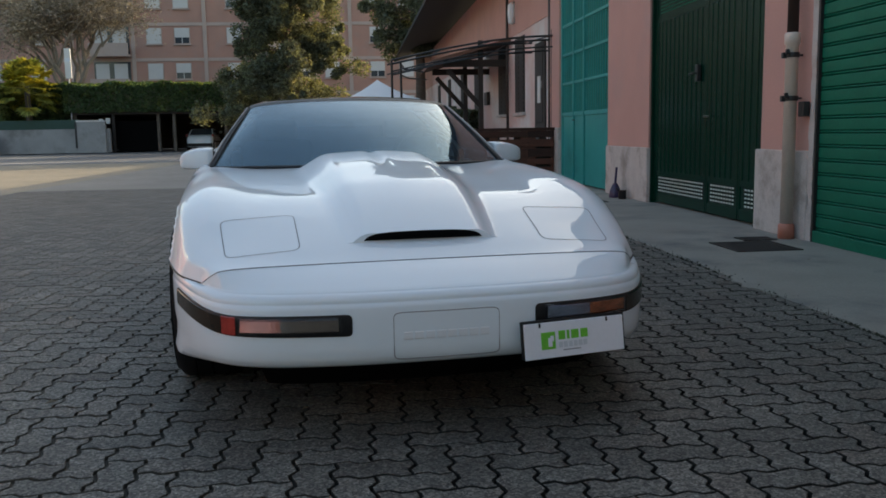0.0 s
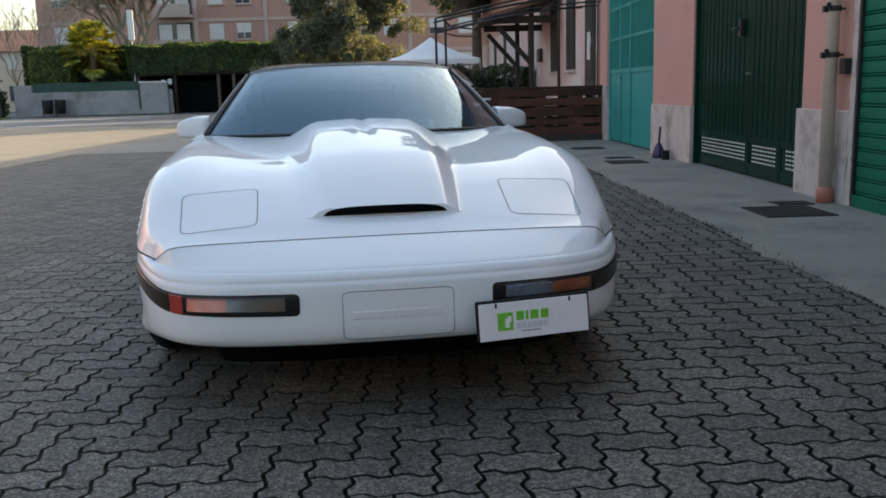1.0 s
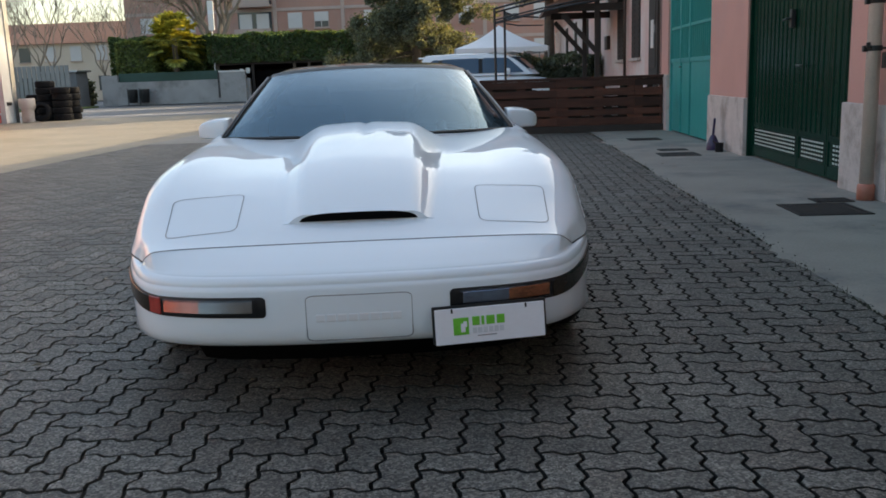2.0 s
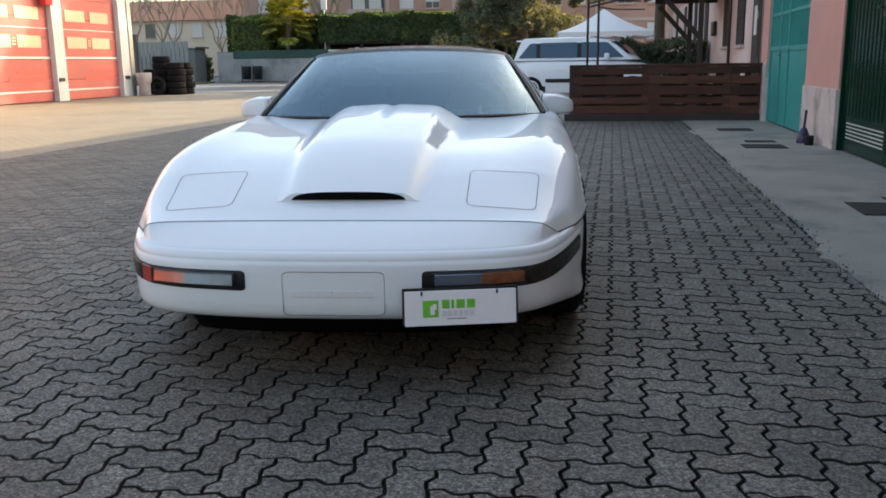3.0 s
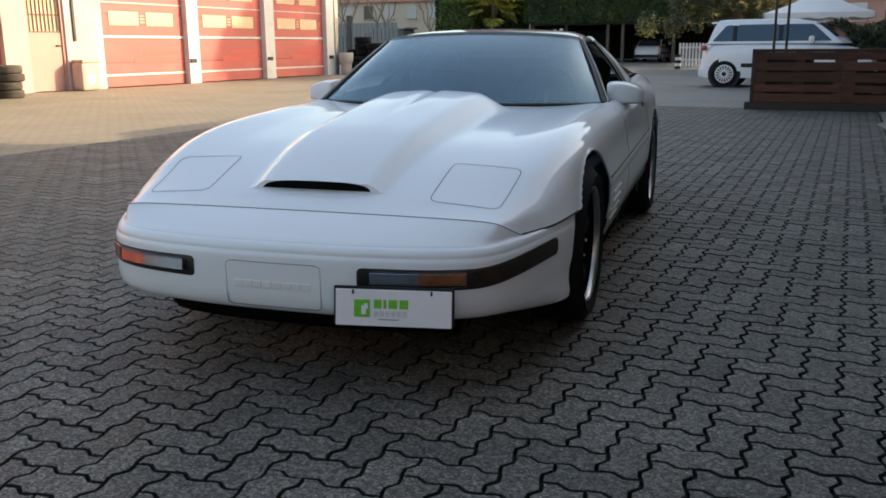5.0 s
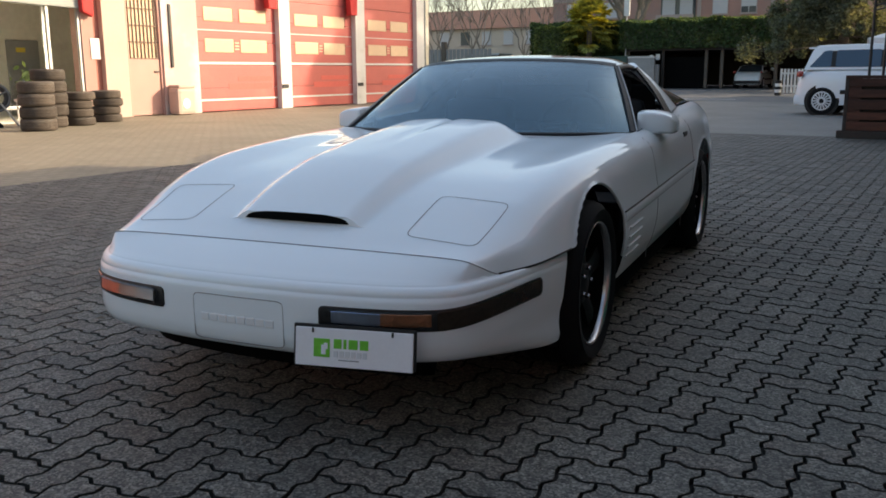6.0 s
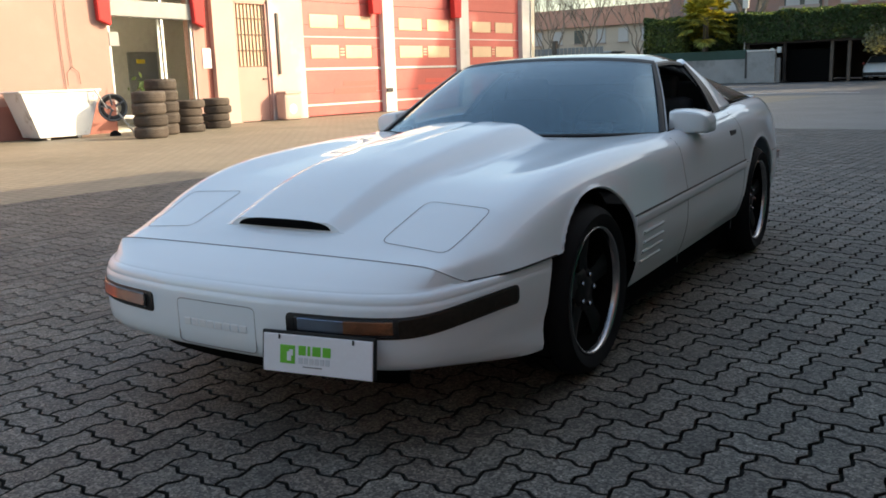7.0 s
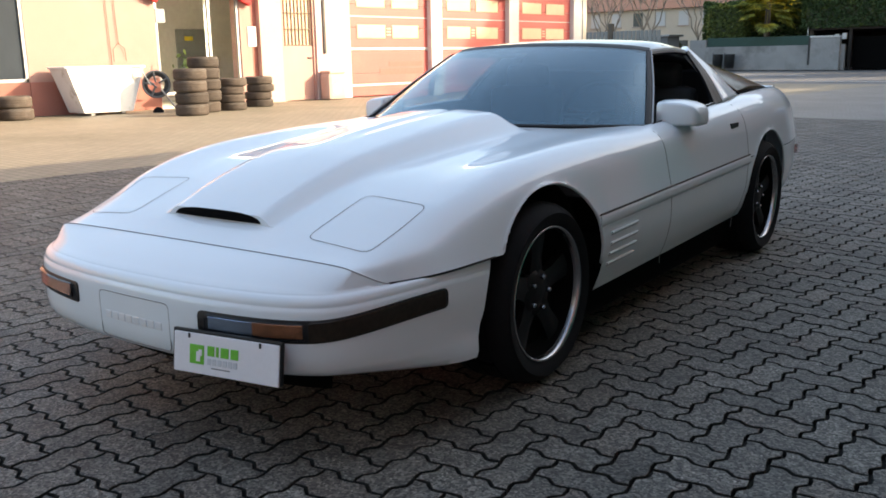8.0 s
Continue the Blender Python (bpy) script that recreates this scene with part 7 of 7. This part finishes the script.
def simple_car(name, at, turn, label, length, wide, high, estate, group=""):
    """A parked car: shell with wheel arches, glass, lamps, bumpers and wheels. Its own frame: x forward from the tail."""
    c = thing(name, at, turn, label, "car", group)
    half = wide / 2
    def outline(f):
        """Side outline: height of bonnet and belt at f of the length."""
        return float(np.interp(f, (0, 0.015, 0.05, 0.2, 0.6, 0.72, 0.88, 0.96, 1.0), (0.62, 0.92, 1.07, 1.10, 1.08, 1.06, 0.95, 0.82, 0.55))) * (1 if estate else 0.86)
    rows = []
    for i in range(49):
        f = i / 48
        x = length * f
        w = half * float(np.interp(f, (0, 0.03, 0.12, 0.85, 0.96, 1.0), (0.78, 0.92, 1.0, 1.0, 0.9, 0.72)))
        z = outline(f)
        sec = curve_through([(0, z + 0.03), (w * 0.7, z + 0.02), (w * 0.93, z - 0.05), (w, z * 0.72), (w, 0.45), (w * 0.97, 0.24)], 14)
        rows.append([(x, -y, zz) for y, zz in sec[::-1]] + [(x, y, zz) for y, zz in sec[1:]])
    bm = bmesh.new()
    grid(rows, bm)
    for row in (rows[0], rows[-1]):
        bm.faces.new([bm.verts.new(p) for p in row])
    bmesh.ops.remove_doubles(bm, verts=bm.verts, dist=0.001)
    bmesh.ops.recalc_face_normals(bm, faces=bm.faces)
    part("body", bm, CAR_WHITE, c, smooth=True)
    # cabin
    back, front = (0.045, 0.80) if estate else (0.16, 0.74)
    t0, t1 = (0.105, 0.65) if estate else (0.30, 0.58)
    zb, zt = outline(0.3) - 0.02, high
    prof = [(length * back, zb), (length * t0, zt - 0.03), (length * (t0 + 0.06), zt), (length * (t0 + t1) / 2, zt + 0.01), (length * (t1 - 0.10), zt - 0.012), (length * t1, zt - 0.10), (length * front, zb)]
    line = curve_through(prof, 40)
    rows = []
    for x, z in line:
        f = (z - zb) / (zt - zb)
        w = half * (0.945 - 0.18 * f)
        bow = 0.24 * ease((x / length - t1 + 0.08) / 0.12)
        rows.append([(x, -w, z), (x + bow * 0.35, -w * 0.9, z + 0.02 * f), (x + bow, 0, z + 0.035 * f), (x + bow * 0.35, w * 0.9, z + 0.02 * f), (x, w, z)])
    bm = bmesh.new()
    grid(rows, bm)
    part("roof", bm, CAR_WHITE, c, smooth=True)
    for s in (0, -1):
        sides = bmesh.new()
        edge = [r[s] for r in rows]
        sides.faces.new([sides.verts.new(p) for p in (edge if s else edge[::-1])])
        bmesh.ops.triangulate(sides, faces=sides.faces[:])
        part("cabin_side", sides, CAR_WHITE, c, smooth=True)

    def along(z, fore):
        """Where the cabin's outline stands at height z, at its front or back."""
        pick = [q for q in line if (q[0] > length * (t0 + t1) / 2) == fore]
        pick.sort(key=lambda q: q[1])
        return float(np.interp(z, [q[1] for q in pick], [q[0] for q in pick]))

    z_low, z_top = zb + 0.06, zt - 0.11
    marks = (t0 + 0.085, t0 + 0.11, t0 + 0.345, t0 + 0.37)
    for s in (-1, 1):
        def out(x, z):
            return (x, s * (half * (0.945 - 0.18 * (z - zb) / (zt - zb)) + 0.010), z)
        panes = [[(along(z_low, False) + 0.09, z_low), (length * marks[0], z_low), (length * marks[0], z_top), (along(z_low, False) + (0.40 if estate else 0.30), z_top - 0.015)],
                 [(length * marks[1], z_low), (length * marks[2], z_low), (length * marks[2], z_top + 0.01), (length * marks[1], z_top)],
                 [(length * marks[3], z_low), (along(z_low, True) - 0.15, z_low), (along(z_top, True) - 0.07, z_top), (length * marks[3], z_top + 0.01)]]
        run = [out(x, z) for x, z in rounded([panes[0][0], panes[2][1], panes[2][2], panes[0][3]], 0.04)]
        run = [(x, y - s * 0.004, z) for x, y, z in run]
        bm = bmesh.new()
        bm.faces.new([bm.verts.new(p) for p in (run if s < 0 else run[::-1])])
        part("window_surround", bm, BLACK_TRIM, c, "black window surround")
        for corners in panes:
            loop = [out(x, z) for x, z in rounded(corners, 0.05)]
            bm = bmesh.new()
            bm.faces.new([bm.verts.new(p) for p in (loop if s < 0 else loop[::-1])])
            part("side_window", bm, SKY_TONE_GLASS, c, "side window painted blue like reflected sky")
    for a, b in ((1, 9), (31, 38)):
        strip = bmesh.new()
        grid([[(x + (0.014 if a > 20 else -0.012), y * (0.985 if a > 20 else 0.92), z + 0.016) for x, y, z in r] for r in rows[a:b]], strip)
        part("windscreen", strip, DARK_GLASS, c)
    for s in (-1, 1):
        part("side_strip", block((length * 0.25, s * half - 0.02, 0.50), (length * 0.72, s * half + 0.025, 0.60), 0.02), BLACK_TRIM, c, "black rubbing strip")
        part("tail_lamp", block((0.03, s * half * 0.93 - 0.09, 0.90), (0.19, s * half * 0.93 + 0.055, 1.06), 0.06), RED_LENS, c, "red tail lamp")
        part("headlamp", block((length * 0.93, s * half * 0.72 - 0.12, 0.60), (length * 0.985, s * half * 0.72 + 0.12, 0.74), 0.04), CLEAR_LENS, c)
        part("door_mirror", block((length * 0.62, s * (half + 0.10) - 0.10, 1.07), (length * 0.62 + 0.14, s * (half + 0.10) + 0.10, 1.25), 0.05), CAR_WHITE, c)
        part("handle", block((length * 0.33, s * half * 0.985 - 0.02, 0.82), (length * 0.33 + 0.16, s * half * 0.985 + 0.02, 0.85), 0.01), WHITE_PLASTIC, c)
        for fx in (0.155, 0.80):
            wob = new("wheel")
            wob.parent = c
            wob.matrix_basis = pose(length * fx, s * (half - 0.02), 0.337, 0, 0, 90 * s)
            part("arch", lathe([(0.395, -0.03), (0.395, 0.016), (0.25, 0.018), (0.25, -0.03)], sides=36, axis="X", closed=True), BLACK_TRIM, wob, "dark wheel arch")
            part("tyre", lathe([(0.215, 0.0), (0.235, 0.03), (0.312, 0.03), (0.337, 0.0), (0.337, -0.18), (0.2, -0.18)], sides=32, axis="X", caps=False), RUBBER, wob, smooth=True)
            bm = lathe([(0.001, 0.035), (0.05, 0.035), (0.055, 0.028), (0.19, 0.028), (0.215, 0.036), (0.225, 0.02)], sides=36, axis="X")
            part("rim", bm, DARK_RIM, wob, smooth=True)
            for k in range(16):
                a = k * math.tau / 16
                part("spoke", rod((0.036, 0.055 * math.cos(a), 0.055 * math.sin(a)), (0.036, 0.205 * math.cos(a), 0.205 * math.sin(a)), 0.016, sides=6), WHITE_PLASTIC, wob)
            part("rim_edge", lathe([(0.195, 0.03), (0.205, 0.042), (0.222, 0.038), (0.226, 0.02)], sides=36, axis="X", caps=False), WHITE_PLASTIC, wob, smooth=True)
    if estate:
        part("roof_spoiler", block((length * t0 - 0.20, -half * 0.72, zt - 0.075), (length * t0 + 0.2, half * 0.72, zt - 0.035), 0.018), CAR_WHITE, c)
    part("rear_plate_bar", block((-0.012, -0.26, 0.55), (0.03, 0.26, 0.66), 0.004), PLATE_WHITE, c, "plain white number plate")
    part("bumper", block((-0.02, -half * 0.9, 0.25), (0.18, half * 0.9, 0.48), 0.06), CAR_WHITE if estate else BLACK_TRIM, c)
    return c


simple_car("hatchback_car", (-1.33, 25.23, -0.002), 0, "white tall hatchback car parked behind the fence", 4.12, 1.78, 1.64, True)
simple_car("parked_car", (-9.72, 58.2, -0.03), 90, "white hatchback parked in the dark carport", 4.1, 1.74, 1.40, False)
bollard = thing("striped_bollard", (-5.0, 42.5, -0.03), 0, "black and white striped bollard", "bollard")
for i in range(5):
    part("band", lathe([(0.14, i * 0.13), (0.14, i * 0.13 + 0.13)], sides=16), WHITE_PAINT if i % 2 else BLACK_TRIM, bollard)
picket = thing("picket_fence", (-5.75, 47.0, -0.03), 0, "white picket fence by the trees", "fence")
for i in range(16):
    part("picket", block((i * 0.16, -0.02, 0.0), (i * 0.16 + 0.09, 0.02, 1.15), 0.01), WHITE_PAINT, picket)
for z in (0.3, 0.9):
    part("rail", block((0, 0.02, z), (2.5, 0.05, z + 0.08), 0.005), WHITE_PAINT, picket)
sign = thing("street_sign", (-17.0, 56.6, 0), 0, "tall white sign panel on a thin post", "sign")
part("post", rod((0, 0, 0), (0, 0, 4.6), 0.045), STEEL, sign)
part("sign_panel", block((-0.19, -0.05, 4.5), (0.19, 0.05, 6.3), 0.03), WHITE_PAINT, sign)
part("sign_band", block((-0.16, -0.056, 5.5), (0.16, -0.05, 5.72), 0.002), SIGN_GREY, sign, "faint grey band")
hedge("white_shrub", -2.2, -0.9, 33.2, 34.4, -0.05, 1.6, 1600, 0.07, "grey-leaved shrub by the parked car", 18, GRASS)
# fence and shed at the far left
fence = thing("sheet_fence", (-33.5, 54.0, 0), 0, "grey metal sheet fence on a low wall", "fence")
part("low_wall", block((-14, -0.1, 0), (8.4, 0.1, 0.5), 0.01), GREY_WALL, fence)
for i in range(74):
    part("slat", block((-14 + i * 0.3, -0.03, 0.5), (-14 + i * 0.3 + 0.24, 0.03, 2.6), 0.008), GREY_FENCE, fence)
for x in (4.5, -4.0):
    part("post", block((x - 0.15, -0.15, 0), (x + 0.15, 0.15, 3.1), 0.02), BARK, fence)
shed = thing("garage_hut", (-27.2, 57.0, 0), 0, "dark grey corrugated hut", "hut")
part("hut_wall", block((-1.2, -0.8, 0), (1.2, 0.8, 2.2), 0.02), GREY_FENCE, shed)
part("hut_roof", block((-1.4, -1.0, 2.2), (1.4, 1.0, 2.32), 0.02), STEEL, shed)
tagged(mesh_object("verge", block((-40, 49.0, -0.035), (-23.6, 53.8, 0.05), 0.02), GRASS), "rough grass verge beside the street", "verge", kind="structure")


def far_house(at, size, roof, label, wall_material, roof_material, seed):
    h = thing("far_house", at, 0, label, "house", "far houses")
    w, d, z = size
    part("wall", block((-w, -d, 0), (w, d, z)), wall_material, h)
    bm = bmesh.new()
    pts = [[(-w - 0.5, -d - 0.5, z), (-w - 0.5, 0, z + roof), (-w - 0.5, d + 0.5, z)], [(w + 0.5, -d - 0.5, z), (w + 0.5, 0, z + roof), (w + 0.5, d + 0.5, z)]]
    grid(pts, bm)
    for r_ in pts:
        bm.faces.new([bm.verts.new(p) for p in r_])
    part("roof", bm, roof_material, h)
    rnd = random.Random(seed)
    for x in np.arange(-w + 1.2, w - 1.0, 2.6):
        for zz in np.arange(1.0, z - 1.5, 2.9):
            win = part("window", block((x, -d - 0.06, zz), (x + 1.1, -d + 0.02, zz + 1.4), 0.02), SHUTTER_WHITE if rnd.random() < 0.6 else DARK_GLASS, h)
            part("sill", block((x - 0.1, -d - 0.15, zz - 0.1), (x + 1.2, -d, zz), 0.01), CONCRETE_BAND, win)
    return h


far_house((-42, 92, 0), (13, 6, 5.6), 2.4, "low house with brown tiled roof far off", DULL_WALL, ROOF_TILE, 1)
far_house((-66, 80, 0), (9, 6, 6.0), 2.4, "pale far house with tiled roof", DULL_WALL, ROOF_TILE, 2)
far_house((-90, 60, 0), (9, 9, 6.0), 2.4, "pale far house beyond the fence", DULL_WALL, ROOF_TILE, 3)

# ---- apartment block ----
block_ = thing("apartment_block", (-14.0, 78.0, 0), 0, "red brick apartment block with pale bands and blinds", "apartment building")
part("wall", block((-17.6, 0, 0), (21.0, 12, 21.0)), BRICK_WALL, block_)
part("roof", block((-18.2, -0.6, 21.0), (21.6, 12.6, 21.4), 0.05), CONCRETE_BAND, block_)
STOREY = 2.93
for k in range(7):
    z = 1.75 + k * STOREY
    part("band", block((-17.65, -0.07, z - 0.42), (21.05, 0.01, z - 0.14), 0.01), CONCRETE_BAND, block_)
for x in (-4.2, 1.75, -9.2, 8.2, 14.0):
    part("pilaster", block((x - 0.16, -0.10, 0), (x + 0.16, 0.01, 21.0), 0.01), CONCRETE_BAND, block_)


def flat_window(x, z, half_open):
    win = part("window", block((x - 0.66, -0.05, z), (x + 0.66, 0.02, z + 1.36), 0.01), CONCRETE_BAND, block_)
    part("pane", block((x - 0.58, -0.062, z + 0.07), (x + 0.58, -0.045, z + 1.30)), DARK_GLASS, win)
    part("blind", block((x - 0.60, -0.085, z + (0.55 if half_open else 0.05)), (x + 0.60, -0.055, z + 1.33), 0.01), SHUTTER_WHITE, win, "white roller blind, half lowered" if half_open else "white roller blind, lowered")
    if half_open:
        part("pane_frame", block((x - 0.03, -0.08, z + 0.05), (x + 0.03, -0.058, z + 0.55)), SHUTTER_WHITE, win)
    part("sill", block((x - 0.72, -0.18, z - 0.09), (x + 0.72, 0.0, z), 0.01), CONCRETE_BAND, win)


rnd = random.Random(12)
for k in range(6):
    z = 2.75 + k * STOREY
    for x in (-15.6, -12.0, -2.46, -0.14, 4.2, 10.4, 12.4, 16.3, 18.8):
        flat_window(x, z, (k == 2 and abs(x + 0.14) < 0.1) or rnd.random() < 0.2)
    # recessed balcony
    for x0, x1 in ((-7.6, -4.4), (5.4, 8.0)):
        bal = part("balcony", block((x0, -1.1, z - 1.05), (x1, 0.0, z - 0.85), 0.02), CONCRETE_BAND, block_)
        part("parapet", block((x0, -1.12, z - 0.85), (x1, -1.0, z + 0.05), 0.02), CONCRETE_BAND, bal, "pale balcony parapet")
        part("recess", block((x0 + 0.1, -0.04, z - 0.85), (x1 - 0.1, -0.01, z + 1.5)), DARK_GLASS, bal)
        for dx in (0.25, 1.75):
            part("shutter", block((x0 + dx, -0.10, z - 0.85), (x0 + dx + 1.1, -0.045, z + 1.35), 0.01), SHUTTER_WHITE, bal)

# ---- paving stones: interlocking blocks in herringbone ----
U = 0.1125          # half a stone's length
LAY_X, LAY_Y = 1.138, 2.972


def wavy(a, b):
    """A joint of one unit from lattice point a to b, bent to and fro; the same joint for both neighbours."""
    (ax, ay), (bx, by) = a, b
    horizontal = ay == by
    low = min(ax, bx) if horizontal else min(ay, by)
    wave = ((0.0, 0.0), (0.17, 0.062), (0.36, 0.092), (0.64, -0.092), (0.83, -0.062))
    pts = [(t, d if horizontal else -d) for t, d in wave]
    out = [(low + t, ay + d) if horizontal else (ax + d, low + t) for t, d in pts]
    forward = (bx > ax) if horizontal else (by > ay)
    if forward:
        return out
    end = (low + 1, ay) if horizontal else (ax, low + 1)
    return [end] + out[:0:-1]


def paver_outline(upright):
    corners = [(0, 0), (1, 0), (1, 1), (1, 2), (0, 2), (0, 1)] if upright else [(0, 0), (1, 0), (2, 0), (2, 1), (1, 1), (0, 1)]
    out = []
    for i, c in enumerate(corners):
        out += wavy(c, corners[(i + 1) % len(corners)])
    return np.array(out) * U


def paver_rings(upright):
    """Rings of the stone: at the joint's foot, the arris and the worn top."""
    o = paver_outline(upright)
    c = o.mean(0)
    rings = []
    for inset, z in ((0.0058, -0.024), (0.0063, -0.0014), (0.0088, 0.0)):
        nxt, prv = np.roll(o, -1, 0), np.roll(o, 1, 0)
        t = nxt - prv
        t /= np.linalg.norm(t, axis=1)[:, None]
        n = np.stack([-t[:, 1], t[:, 0]], 1)
        q = o + n * inset
        rings.append(np.column_stack([q, np.full(len(q), z)]))
    return rings


def paver_data(upright):
    rings = paver_rings(upright)
    k = len(rings[0])
    verts = np.concatenate(rings)
    faces = [[i, (i + 1) % k, k + (i + 1) % k, k + i] for i in range(k)] + [[k + i, k + (i + 1) % k, 2 * k + (i + 1) % k, 2 * k + i] for i in range(k)]
    faces.append([2 * k + i for i in range(k)])
    return verts, faces


stones = []
rnd = random.Random(77)
for m in range(-90, 130):
    for k in range(-160, 160):
        ox, oy = k + 2 * m, -k + 2 * m
        for upright, dx, dy in ((False, 0, 0), (True, 0, -2)):
            x, y = LAY_X + (ox + dx) * U, LAY_Y + (oy + dy) * U
            if NEAR[0] - 0.15 < x < NEAR[1] - 0.05 and NEAR[2] - 0.15 < y < NEAR[3] - 0.05:
                stones.append((x, y, upright))
shapes = {u: paver_data(u) for u in (False, True)}
meshes = {}
for u, (verts, faces) in shapes.items():
    me = bpy.data.meshes.new("paving_stone")
    me.from_pydata(verts.tolist(), [], faces)
    me.materials.append(PAVER)
    me.materials.append(JOINT)
    for q in list(me.polygons)[:len(faces) // 2]:
        q.material_index = 1
    meshes[u] = me
CUT = (NEAR[0] + 0.01, NEAR[1] - 0.008, NEAR[2] + 0.01, NEAR[3] - 0.01)   # edge stones are cut along these lines
near_ones = [s for s in stones if 0.35 < s[0] < 2.40 and 2.0 < s[1] < 4.4]
near_ones.sort(key=lambda s: (s[0] - 1.5) ** 2 + (s[1] - 2.75) ** 2)
near_ones = set(near_ones[:300])
all_v, all_f, count = [], [], 0
for s in stones:
    x, y, u = s
    lift = rnd.uniform(-0.0013, 0.0013)
    tilt_x, tilt_y = rnd.gauss(0, 0.003), rnd.gauss(0, 0.003)
    if s in near_ones:
        ob = new("paving_stone", meshes[u])
        ob.parent = joint_bed
        ob.matrix_basis = Matrix.Translation((x, y, lift)) @ Euler((tilt_x, tilt_y, 0)).to_matrix().to_4x4()
        continue
    verts, faces = shapes[u]
    v = verts + np.array([x, y, lift])
    v[:, 2] += (verts[:, 0] - U) * -tilt_y + (verts[:, 1] - U) * tilt_x
    v[:, 0] = np.clip(v[:, 0], CUT[0], CUT[1])
    v[:, 1] = np.clip(v[:, 1], CUT[2], CUT[3])
    all_v.append(v)
    all_f += [[i + count for i in f] for f in faces]
    count += len(verts)
me = bpy.data.meshes.new("paving_stones")
me.from_pydata(np.concatenate(all_v).tolist(), [], all_f)
me.materials.append(PAVER_REST)
me.materials.append(JOINT)
side = len(shapes[False][1]) // 2
me.polygons.foreach_set("material_index", np.tile([1] * side + [0] * (len(shapes[False][1]) - side), len(all_v)).astype(np.int32))
rest = new("paving_stones", me)
rest.parent = joint_bed
tagged(rest, "grey interlocking paving stones in herringbone", kind="stuff")
